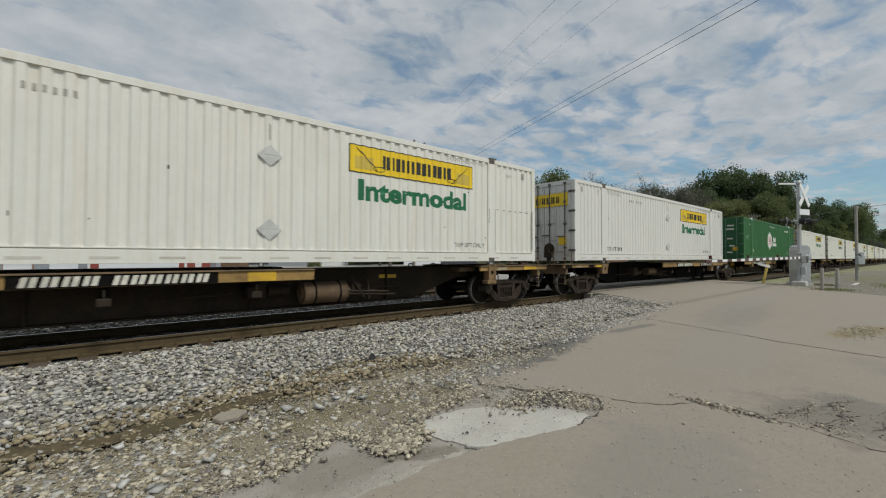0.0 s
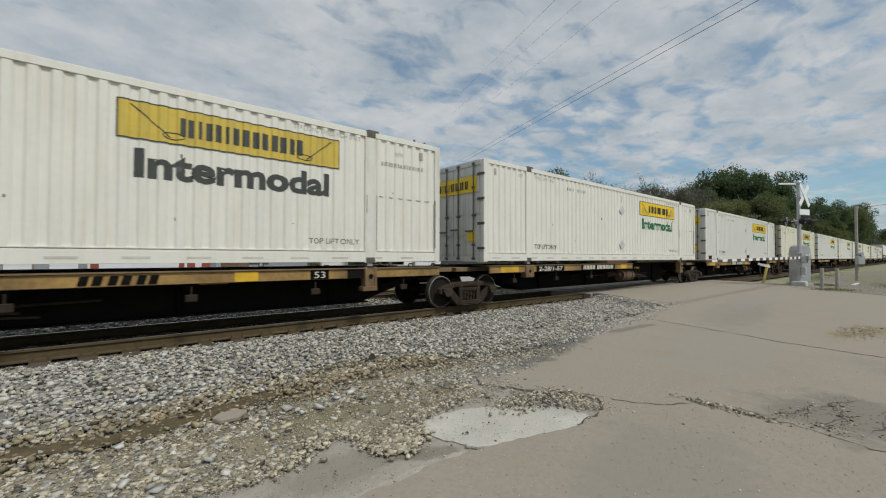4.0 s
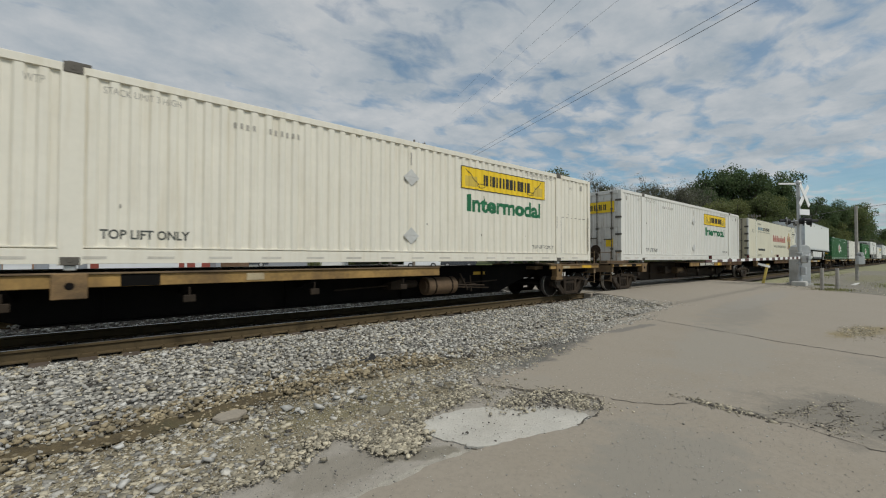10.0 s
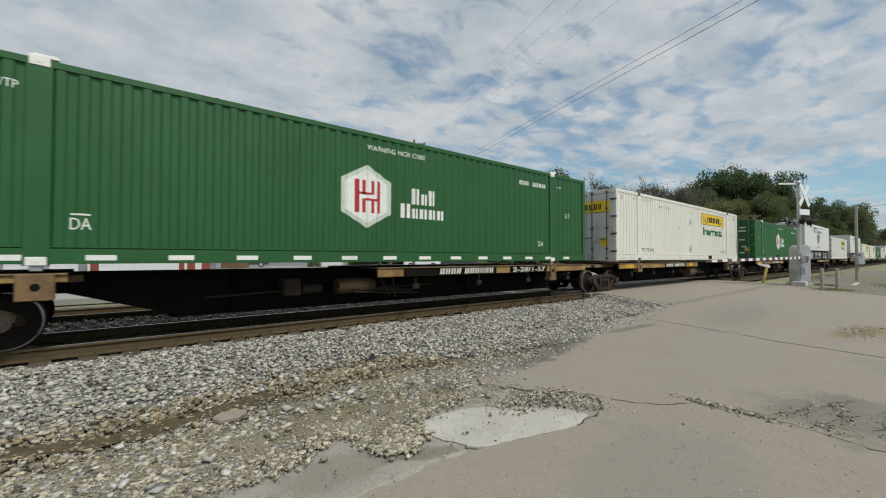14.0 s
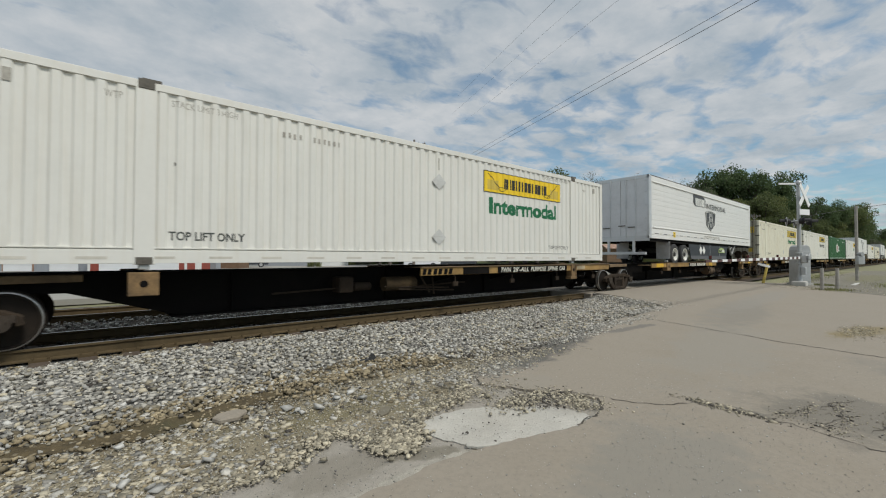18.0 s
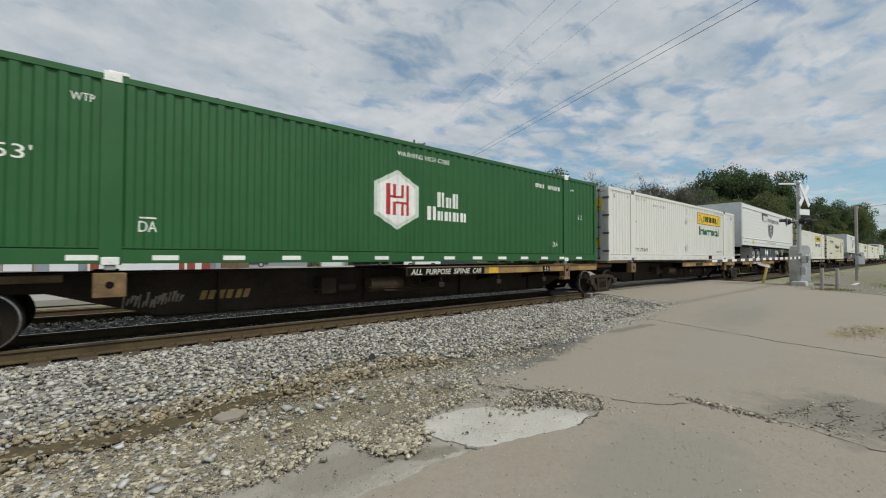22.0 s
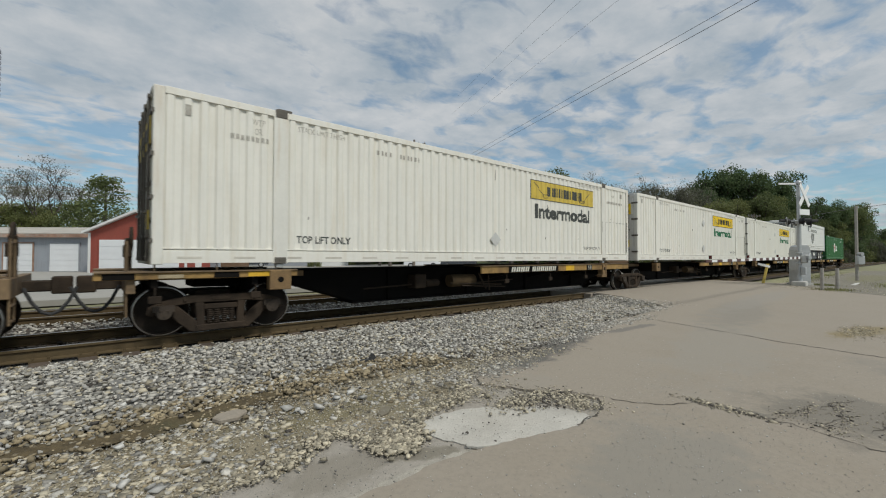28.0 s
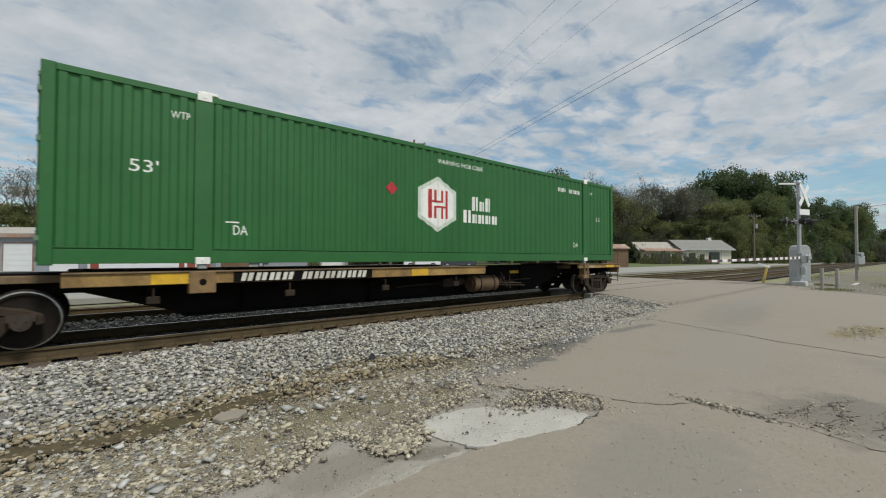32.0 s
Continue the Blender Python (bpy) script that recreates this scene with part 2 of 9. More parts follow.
# ---- mesh building ----
class Shape:
    """Collects vertices and faces of one mesh."""

    def __init__(self):
        self.v, self.f = [], []

    def box(self, x0, x1, y0, y1, z0, z1):
        i = len(self.v)
        self.v += [(x0, y0, z0), (x1, y0, z0), (x1, y1, z0), (x0, y1, z0), (x0, y0, z1), (x1, y0, z1), (x1, y1, z1), (x0, y1, z1)]
        self.f += [tuple(i + k for k in q) for q in ((0, 3, 2, 1), (4, 5, 6, 7), (0, 1, 5, 4), (1, 2, 6, 5), (2, 3, 7, 6), (3, 0, 4, 7))]
        return self

    def prism(self, pts, a, b, axis="y"):
        """A closed outline pulled along an axis. Outline coordinates: y -> (x, z); x -> (y, z); z -> (x, y)."""
        i, n = len(self.v), len(pts)
        for e in (a, b):
            for p, q in pts:
                self.v.append((p, e, q) if axis == "y" else ((e, p, q) if axis == "x" else (p, q, e)))
        self.f.append(tuple(range(i, i + n)))
        self.f.append(tuple(range(i + 2 * n - 1, i + n - 1, -1)))
        for k in range(n):
            j = (k + 1) % n
            self.f.append((i + k, i + n + k, i + n + j, i + j))
        return self

    def cyl(self, c, axis, r, a, b, n=20, r2=None):
        """A round bar round c along an axis from a to b."""
        r2 = r if r2 is None else r2
        i = len(self.v)
        for e, rad in ((a, r), (b, r2)):
            for k in range(n):
                t = 2 * math.pi * k / n
                p, q = rad * math.cos(t), rad * math.sin(t)
                if axis == "y":
                    self.v.append((c[0] + p, c[1] + e, c[2] + q))
                elif axis == "x":
                    self.v.append((c[0] + e, c[1] + p, c[2] + q))
                else:
                    self.v.append((c[0] + p, c[1] + q, c[2] + e))
        self.f.append(tuple(range(i + n - 1, i - 1, -1)))
        self.f.append(tuple(range(i + n, i + 2 * n)))
        for k in range(n):
            j = (k + 1) % n
            self.f.append((i + k, i + j, i + n + j, i + n + k))
        return self

    def lathe(self, profile, c, axis="y", n=28):
        """A turned body: profile of (radius, along)."""
        i, m = len(self.v), len(profile)
        for r, a in profile:
            for k in range(n):
                t = 2 * math.pi * k / n
                p, q = r * math.cos(t), r * math.sin(t)
                self.v.append((c[0] + p, c[1] + a, c[2] + q) if axis == "y" else (c[0] + p, c[1] + q, c[2] + a))
        for s in range(m - 1):
            for k in range(n):
                j = (k + 1) % n
                self.f.append((i + s * n + k, i + s * n + j, i + (s + 1) * n + j, i + (s + 1) * n + k))
        self.f.append(tuple(range(i + n - 1, i - 1, -1)))
        self.f.append(tuple(range(i + (m - 1) * n, i + m * n)))
        return self

    def tube(self, path, r, n=8):
        """A thin bar along a path of points."""
        for a, b in zip(path[:-1], path[1:]):
            a, b = Vector(a), Vector(b)
            q = (b - a).to_track_quat("Z", "Y")
            i = len(self.v)
            for e in (a, b):
                for k in range(n):
                    t = 2 * math.pi * k / n
                    self.v.append(tuple(e + q @ Vector((r * math.cos(t), r * math.sin(t), 0))))
            self.f.append(tuple(range(i + n - 1, i - 1, -1)))
            self.f.append(tuple(range(i + n, i + 2 * n)))
            for k in range(n):
                j = (k + 1) % n
                self.f.append((i + k, i + j, i + n + j, i + n + k))
        return self

    def mesh(self, name, material, bevel=0.0, smooth=False):
        me = bpy.data.meshes.new(name)
        me.from_pydata(self.v, [], self.f)
        bm = bmesh.new()
        bm.from_mesh(me)
        bmesh.ops.recalc_face_normals(bm, faces=bm.faces)
        if bevel:
            bmesh.ops.bevel(bm, geom=bm.edges[:], offset=bevel, segments=1, affect="EDGES", profile=0.5)
        bm.to_mesh(me)
        bm.free()
        if smooth:
            me.polygons.foreach_set("use_smooth", [True] * len(me.polygons))
            me.set_sharp_from_angle(angle=radians(35))
        me.materials.append(material)
        return me


def part(name, shape, material, parent, label="", bevel=0.0, smooth=False, at=None):
    """One mesh object under a thing or a part."""
    me = shape.mesh(name, material, bevel, smooth) if isinstance(shape, Shape) else shape
    ob = new(name, me)
    ob.parent = parent
    if at is not None:
        ob.matrix_basis = at
    if label:
        tagged(ob, label)
    return ob


def thing(name, label, category, group="", kind="", at=None):
    ob = new(name)
    ob.empty_display_size = 0.3
    if at is not None:
        ob.matrix_basis = at
    return tagged(ob, label, category, group, kind)


def letters(name, body, size, material, parent, x, y, z, width=None, tall=1.0, centre=False, facing="front", label="", heavy=0.0, slant=0.0):
    """Flat lettering by the built-in font. Facing front: on a wall that looks to -y; end: on one that looks to -x."""
    cu = bpy.data.curves.new(name, "FONT")
    cu.body, cu.size = body, size
    cu.resolution_u = 3
    cu.offset = heavy
    tmp = new(name, cu)
    dg = bpy.context.evaluated_depsgraph_get()
    me = bpy.data.meshes.new_from_object(tmp.evaluated_get(dg))
    bpy.data.objects.remove(tmp)
    bpy.data.curves.remove(cu)
    xs = [v.co.x for v in me.vertices]
    x0, x1 = min(xs), max(xs)
    k = width / (x1 - x0) if width else 1.0
    for v in me.vertices:
        px = (v.co.x - x0 - ((x1 - x0) / 2 if centre else 0)) * k
        v.co = (px + slant * v.co.y, 0, v.co.y * tall) if facing == "front" else (0, -px, v.co.y * tall)
    me.materials.clear()
    me.materials.append(material)
    ob = new(name, me)
    ob.parent, ob.location = parent, (x, y, z)
    if label:
        tagged(ob, label)
    return ob


# ---- the train: measures ----
TRACK_Y = 9.274          # centre of the near track
BED = 1.18               # height of a container's underside over the rail
LEN, TALL, HALF = 16.154, 2.896, 1.30


def run(t):
    """How far the train has come since the start; it slows a little."""
    return 20.163 * t - 0.04569 * t * t


RIB = ((0.0, 0.0), (0.15, 1.0), (0.50, 1.0), (0.65, 0.0))   # one wave: share of the pitch, height
BAYS = ((0.15, 1.88), (2.16, 14.02), (14.30, LEN - 0.15))     # corrugated sheets between the posts


def rib_count(x0, x1, pitch):
    return max(1, round((x1 - x0) / pitch))


def ribs(x0, x1, z0, z1, y, depth=0.036, pitch=0.28, sign=-1):
    """A corrugated sheet between two posts, its outer crests at y."""
    s = Shape()
    n = rib_count(x0, x1, pitch)
    p = (x1 - x0) / n
    line = [(x0 + (k + q) * p, h) for k in range(n) for q, h in RIB] + [(x1, 0.0)]
    inner = y - sign * depth
    for a, h in line:
        yy = inner + (y - inner) * h
        s.v += [(a, yy, z0), (a, yy, z1)]
    for k in range(len(line) - 1):
        s.f.append((2 * k, 2 * k + 2, 2 * k + 3, 2 * k + 1))
    i = len(s.v)
    s.v += [(x0, inner - sign * 0.02, z0), (x1, inner - sign * 0.02, z0), (x1, inner - sign * 0.02, z1), (x0, inner - sign * 0.02, z1)]
    s.f.append((i, i + 3, i + 2, i + 1))
    return s


def lay_on_ribs(obs, pitch, depth):
    """Bend flat paint so that it follows the waves of the sheet under it."""
    for ob in obs:
        ox = ob.location.x
        bm = bmesh.new()
        bm.from_mesh(ob.data)
        lo = min(v.co.x for v in bm.verts) + ox
        hi = max(v.co.x for v in bm.verts) + ox
        for x0, x1 in BAYS:
            if hi < x0 or lo > x1:
                continue
            n = rib_count(x0, x1, pitch)
            p = (x1 - x0) / n
            kn = [(x0 + (k + q) * p, h) for k in range(n) for q, h in RIB] + [(x1, 0.0)]
            for x, h in kn:
                if lo < x < hi:
                    bmesh.ops.bisect_plane(bm, geom=bm.verts[:] + bm.edges[:] + bm.faces[:], dist=1e-5, plane_co=(x - ox, 0, 0), plane_no=(1, 0, 0))
            kx, kh = [a for a, h in kn], [h for a, h in kn]
            for v in bm.verts:
                if x0 <= v.co.x + ox <= x1:
                    v.co.y += depth * (1 - float(np.interp(v.co.x + ox, kx, kh)))
        bm.to_mesh(ob.data)
        bm.free()


def castings(c, m, xs, zs, label=""):
    for x in xs:
        for z in zs:
            for sg in (-1, 1):
                if z == 0.0 and sg > 0:
                    continue
                up = 0.03 if z > 1 else 0.0
                y0, y1 = sorted((sg * (HALF + 0.012), sg * (HALF - 0.15)))
                s = Shape().box(x - 0.11, x + 0.11, y0, y1, z, z + 0.12 + up)
                s.cyl((x, sg * (HALF + 0.012), z + 0.07), "y", 0.036, -0.004, 0.004, 10)
                if z > 1:
                    s.box(x - 0.06, x + 0.20, sorted((sg * HALF, sg * (HALF - 0.12)))[0], sorted((sg * HALF, sg * (HALF - 0.12)))[1], z + 0.12, z + 0.17)
                part("corner_casting", s, m, c, label, bevel=0.006)


def container_shell(c, paint, rail, door, post_xs, pitch=0.25, depth=0.030, hardware=None, door_panel=None, cast=None, post=None, bow=0.022):
    """Frame, corrugated sides, roof, floor and double doors of a box 53 feet long."""
    hardware = hardware or M["hinge"]
    post = post or paint
    door_panel = door_panel or door
    for y, nm in ((-HALF, "top_rail"), (HALF - 0.10, "top_rail")):
        part(nm, Shape().box(0.16, LEN - 0.16, y + 0.004, y + 0.10, TALL - 0.10, TALL + bow), paint, c, bevel=0.006)
    for y0, y1 in ((-HALF + 0.004, -HALF + 0.10), (HALF - 0.10, HALF - 0.004)):
        out, inn, d = (y0, y1, 0.045) if y0 < 0 else (y1, y0, -0.045)
        s = Shape().prism([(out, 0.02), (inn, 0.02), (inn, 0.30), (out + d, 0.30), (out + d, 0.236), (out, 0.236)], 0.16, LEN - 0.16, "x")
        part("panel_lip", Shape().box(0.16, LEN - 0.16, *sorted((out + d * 0.13, out + d * 0.95)), 0.256, 0.274), paint, c)
        part("bottom_rail", s, rail, c, bevel=0.004)
    ends = [0.15, *[x - 0.14 for x in post_xs], LEN - 0.15]
    starts = [0.15, *[x + 0.14 for x in post_xs]]
    for a, b in zip(starts, [x - 0.14 for x in post_xs] + [LEN - 0.15]):
        for sg in (-1, 1):
            part("side_panel", ribs(a, b, 0.258, TALL - 0.095, sg * (HALF - 0.014), depth, pitch, sg), paint, c)
    for x in post_xs:
        for y0, y1 in ((-HALF, -HALF + 0.09), (HALF - 0.09, HALF)):
            part("side_post", Shape().box(x - 0.14, x + 0.14, y0, y1, 0.0, TALL - 0.002), post, c, bevel=0.008)
    for x0, x1 in ((0.0, 0.16), (LEN - 0.16, LEN)):
        for y0, y1 in ((-HALF - 0.004, -HALF + 0.13), (HALF - 0.13, HALF + 0.004)):
            part("corner_post", Shape().box(x0, x1, y0, y1, 0.0, TALL + 0.006), post, c, bevel=0.01)
    castings(c, cast or hardware, [post_xs[0], post_xs[-1]], [0.0, TALL - 0.105])
    # roof, floor, blind end wall
    s = Shape()
    for k in range(36):
        a = 0.2 + k * (LEN - 0.4) / 36
        s.box(a, a + 0.30, -HALF + 0.12, HALF - 0.12, TALL - 0.05, TALL - 0.02 + bow)
    s.box(0.1, LEN - 0.1, -HALF + 0.1, HALF - 0.1, TALL - 0.06, TALL - 0.045)
    part("roof", s, paint, c)
    # floor in the near-black steel that carries the underside's shade
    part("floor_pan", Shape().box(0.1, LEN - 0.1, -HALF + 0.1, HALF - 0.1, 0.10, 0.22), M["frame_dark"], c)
    part("end_wall", Shape().box(LEN - 0.10, LEN - 0.02, -HALF + 0.13, HALF - 0.13, 0.0, TALL), paint, c)
    # doors at the leading end
    part("door_header", Shape().box(-0.01, 0.10, -HALF + 0.13, HALF - 0.13, TALL - 0.14, TALL + 0.01), door, c, bevel=0.006)
    part("door_sill", Shape().box(-0.01, 0.10, -HALF + 0.13, HALF - 0.13, 0.0, 0.14), door, c, bevel=0.006)
    for y0, y1 in ((-HALF + 0.14, -0.012), (0.012, HALF - 0.14)):
        d = part("door", Shape().box(0.02, 0.07, y0, y1, 0.14, TALL - 0.14), door, c, bevel=0.006)
        w = (y1 - y0)
        for z0, z1 in ((0.2, 0.66), (0.76, 1.28), (1.38, 1.90), (2.0, 2.44), (2.5, 2.70)):
            for a, b in ((y0 + 0.05, y0 + w * 0.46), (y0 + w * 0.54, y1 - 0.05)):
                part("door_panel", Shape().box(0.0, 0.03, a, b, z0, z1), door_panel, d, bevel=0.004)
        for k in (0.22, 0.78):
            yy = y0 + w * k
            s = Shape().cyl((-0.025, yy, 0), "z", 0.020, 0.05, TALL - 0.05, 10)
            for z in (0.06, 0.45, 1.3, 2.1, TALL - 0.12):
                s.box(-0.05, 0.02, yy - 0.05, yy + 0.05, z, z + 0.06)
            s.box(-0.06, -0.02, yy - 0.02, yy + 0.32, 0.84 + k * 0.1, 0.88 + k * 0.1)
            part("lock_rod", s, hardware, d)
        for z in (0.35, 1.05, 1.75, 2.45):
            yy = y0 if y0 < -0.5 else y1
            if yy < 0:
                part("hinge", Shape().box(-0.03, 0.015, yy - 0.155, yy + 0.10, z, z + 0.07), hardware, d)


def word_bars(name, widths, x, y, z, h, material, parent, gap=0.25, facing="front", label="", lean=0.0, low=()):
    """A name that is not spelled out: plain upright strokes in place of each sign; low: the places of lower signs."""
    s, along = Shape(), 0.0
    for k, w in enumerate(widths):
        hh = h * (0.70 if k in low else 1.0)
        if name == "name_bar":
            s = Shape()
        if w > 0:
            for a, b in (((0.0, 0.40 * w), (0.58 * w, w)) if w > 0.45 * h else ((0.0, w),)):
                if facing == "front":
                    x0, x1 = x + along + a, x + along + b
                    s.prism([(x0, z), (x1, z), (x1 + lean * hh, z + hh), (x0 + lean * hh, z + hh)], y - 0.004, y)
                else:
                    s.box(x - 0.004, x, y - along - b, y - along - a, z, z + hh)
            if name == "name_bar":
                part(name, s, material, parent, label)
        along += abs(w) + gap * h
    if name != "name_bar":
        tagged(part(name, s, material, parent, label), kind="stuff")


def brand_block(c, panel, ink, word, y):
    """The yellow name panel with the word under it."""
    p = part("name_panel", Shape().box(9.72, 13.40, y - 0.006, y, 1.98, 2.58), panel, c, "yellow name panel")
    e = Shape()
    for a, b, z0, z1 in ((9.72, 13.40, 2.565, 2.585), (9.72, 13.40, 1.975, 1.995), (9.715, 9.735, 1.98, 2.58), (13.385, 13.405, 1.98, 2.58)):
        e.box(a, b, y - 0.009, y - 0.002, z0, z1)
    part("panel_edge", e, ink, p)
    # a slanting line with an oval loop at each end of the panel
    for a, d in ((9.84, 1), (13.28, -1)):
        tip, foot = (a + d * 0.04, 2.52), (a + d * 0.56, 2.08)
        s = Shape().prism([(tip[0], tip[1]), (tip[0] + d * 0.03, tip[1]), (foot[0] + d * 0.03, foot[1]), (foot[0], foot[1])], y - 0.011, y - 0.005)
        part("scroll_line", s, ink, p)
        s = Shape()
        ring = [(foot[0] + d * 0.06 + 0.15 * math.cos(q), foot[1] + 0.03 + 0.055 * math.sin(q)) for q in [2 * math.pi * k / 14 for k in range(15)]]
        for (ax, az), (bx, bz) in zip(ring[:-1], ring[1:]):
            s.tube([(ax, y - 0.008, az), (bx, y - 0.008, bz)], 0.008, 4)
        part("scroll_line", s, ink, p)
        part("scroll_tint", Shape().box(min(a, a + d * 0.46), max(a, a + d * 0.46), y - 0.0075, y - 0.005, 2.06, 2.34), M["mustard"], p)
    word_bars("name_bar", (0.20, 0.05, 0.24, 0.05, 0.27, 0.27, 0.27, 0.25), 10.55, y - 0.007, 2.13, 0.30, ink, p, gap=0.22)
    letters("intermodal_word", "Intermodal", 0.62, word, c, 9.94, y - 0.001, 1.40, width=3.25, tall=0.98, heavy=0.026)


def follow_ribs(c, pitch, depth):
    """Lay all the lettering and panels of a corrugated side on its waves."""
    skip = ("door_name_panel", "warning_label", "reflective_tape", "reflector", "door_marking")
    flat = ("marking", "word", "panel_edge", "name_panel", "bar", "numbering", "scroll", "slot", "rust_spot", "seam", "emblem", "diamond", "warning", "line", "logo")
    for ob in list(c.children_recursive):
        nm = ob.name.split(".")[0]
        if nm in skip or (ob.parent and ob.parent.name.split(".")[0] in skip):
            continue
        if any(w in nm for w in flat) and nm not in ("side_panel", "panel_lip", "door_panel"):
            lay_on_ribs([ob], pitch, depth)


def small_marks(c, ink, y, pin=False, number=True, low=0.40):
    """The stencilled lettering of a white box."""
    letters("lift_marking", "TOP LIFT ONLY", 0.21, ink, c, 2.34, y, low, width=1.16, tall=0.95, heavy=0.005)
    letters("lift_marking", "TOP LIFT ONLY", 0.20, ink, c, 12.76, y, 0.40, width=1.12, tall=0.8)
    letters("stack_marking", "STACK LIMIT 3 HIGH", 0.17, M["greyletter"], c, 2.36, y, 2.60, width=1.0, tall=0.9)
    letters("pin_marking", "WTP", 0.17, M["greyletter"], c, 1.50, y, 2.56, width=0.22, tall=0.95)
    letters("pin_marking", "WTP", 0.15, M["greyletter"], c, 14.80, y, 2.47, width=0.24, tall=0.95)
    letters("stack_marking", "STACKING THREE HIGH ONLY", 0.15, M["greyletter"], c, 12.45, y, 2.66, width=1.45, tall=0.9)
    if pin:
        word_bars("numbering", (0.05,) * 14, 14.45, y, 2.22, 0.09, M["greyletter"], c, gap=0.4)
        word_bars("numbering", (0.05,) * 8, 1.14, y, 2.25, 0.09, M["greyletter"], c, gap=0.4)
        letters("pin_marking", "OR", 0.17, M["greyletter"], c, 1.55, y, 2.39, width=0.12)
    if number:
        word_bars("numbering", (0.045,) * 4 + (-0.12,) + (0.045,) * 6, 4.16, y, 2.44, 0.10, M["greyletter"], c, gap=0.62)


def placard(c, m, x, z, y, r=0.23):
    s = Shape().prism([(x - r, z), (x, z + r * 0.9), (x + r, z), (x, z - r * 0.9)], y - 0.010, y)
    s.prism([(x - r * 0.7, z + 0.01), (x, z + r * 0.62), (x + r * 0.7, z + 0.01)], y - 0.014, y - 0.008)
    part("placard_holder", s, m, c, "diamond placard frame", bevel=0.003)


M["ivory"] = mat("ivory_paint", (0.725, 0.689, 0.594), 0.6, var=0.04, scale=1.1, grime=0.42, grime_col=(0.512, 0.436, 0.294), streak=1, bump=0.06, bump_scale=3)
M["rusty_post"] = mat("rust_streaked_post", (0.670, 0.659, 0.605), 0.65, var=0.05, scale=2, grime=0.6, grime_col=(0.458, 0.316, 0.164), streak=1)


def white_container(style):
    paint, panel, ink, word, door, label = {
        "bright": (M["white"], M["yellow"], M["black"], M["greenletter"], M["door_grey"], "bright white corrugated container with a clean yellow name panel"),
        "aged": (M["offwhite"], M["yellow"], M["black"], M["greenletter"], M["door_grey"], "slightly grimy off-white corrugated container with a yellow name panel"),
        "faded": (M["offwhite"], M["mustard"], M["darkletter"], M["darkletter"], M["door_rust"], "aged off-white corrugated container with a faded mustard panel"),
        "worn": (M["offwhite"], M["yellow"], M["black"], M["darkletter"], M["door_rust"], "off-white corrugated container with stained doors and yellow panel"),
        "pale": (M["offwhite"], M["mustard"], M["darkletter"], M["greenletter"], M["door_rust"], "off-white corrugated container with a dulled yellow name panel"),
        "ivory": (M["ivory"], M["yellow"], M["black"], M["greenletter"], M["door_grey"], "ivory corrugated container with a yellow name panel"),
        "cream": (M["cream"], M["mustard"], M["darkletter"], M["greenletter"], M["door_rust"], "cream-yellowed corrugated container with a faded mustard panel"),
    }[style]
    c = thing("freight_container", label, "container", "containers on the train")
    container_shell(c, paint, paint, door, [2.02, 14.16], post=M["rusty_post"] if style in ("worn", "faded") else None)
    y = -HALF + 0.012
    brand_block(c, panel, ink, word, y)
    small_marks(c, M["darkletter"], y, pin=style in ("faded", "cream"), low=0.52 if style == "worn" else 0.40)
    part("data_slot", Shape().box(0.44, 0.53, y - 0.01, y, 2.50, 2.68), M["greyletter"], c)
    part("data_slot", Shape().box(15.52, 15.61, y - 0.01, y, 2.50, 2.68), M["greyletter"], c)
    if style in ("aged", "cream", "faded", "worn", "ivory"):
        for k in range(6):
            part("patch_seam", Shape().box(14.38 + k * 0.262, 14.50 + k * 0.262, y - 0.006, y, 1.49, 1.505), M["hinge"], c)
        part("post_stain", Shape().box(14.305, 14.33, y - 0.004, y, 0.30, 1.50).box(14.05, 14.075, -HALF - 0.004, -HALF, 1.1, 1.5), M["mustard"] if style == "worn" else M["greyletter"], c)
        part("door_gasket", Shape().box(15.985, 16.01, -HALF - 0.008, -HALF, 0.35, 1.55), M["hinge"], c)
    part("vent_slot", Shape().box(8.05, 8.08, y - 0.006, y, 2.34, 2.64), M["greyletter"], c)
    for z in (0.64,) if style == "faded" else (2.04, 0.64):
        placard(c, M["placard"], 8.07, z, y)
    # name panel on the doors
    p = part("door_name_panel", Shape().box(-0.018, -0.004, -1.02, 1.02, 2.00, 2.46), panel, c)
    word_bars("name_bar", (0.10, 0.03, 0.12, 0.03, 0.14, 0.14, 0.14, 0.12), -0.02, 0.62, 2.10, 0.24, ink, p, gap=0.28, facing="end")
    part("warning_label", Shape().box(-0.03, -0.005, -0.95, -0.66, 0.58, 0.90), panel, c)
    # reflective dashes along the bottom rail
    s = Shape()
    for k in range(18):
        a = 0.35 + k * 0.86
        s.box(a, a + 0.36, -HALF + 0.001, -HALF + 0.006, 0.09, 0.13)
    tagged(part("reflective_tape", s, M["reflector_dull"], c), kind="stuff")
    # dents and rust stains with a shape of their own
    rng = random.Random(len(style))
    s = Shape()
    for k in range(7 if style != "bright" else 2):
        a, z = rng.uniform(2.4, 15.5), rng.uniform(0.5, 2.2)
        s.box(a, a + rng.uniform(0.012, 0.03), y - 0.002, y, z, z + rng.uniform(0.015, 0.07))
    part("rust_spot", s, M["hinge"], c)
    follow_ribs(c, 0.25, 0.030)
    return c


M["placard"] = mat("bare_placard_frame", (0.52, 0.52, 0.50), 0.5, var=0.1, scale=8, grime=0.3)
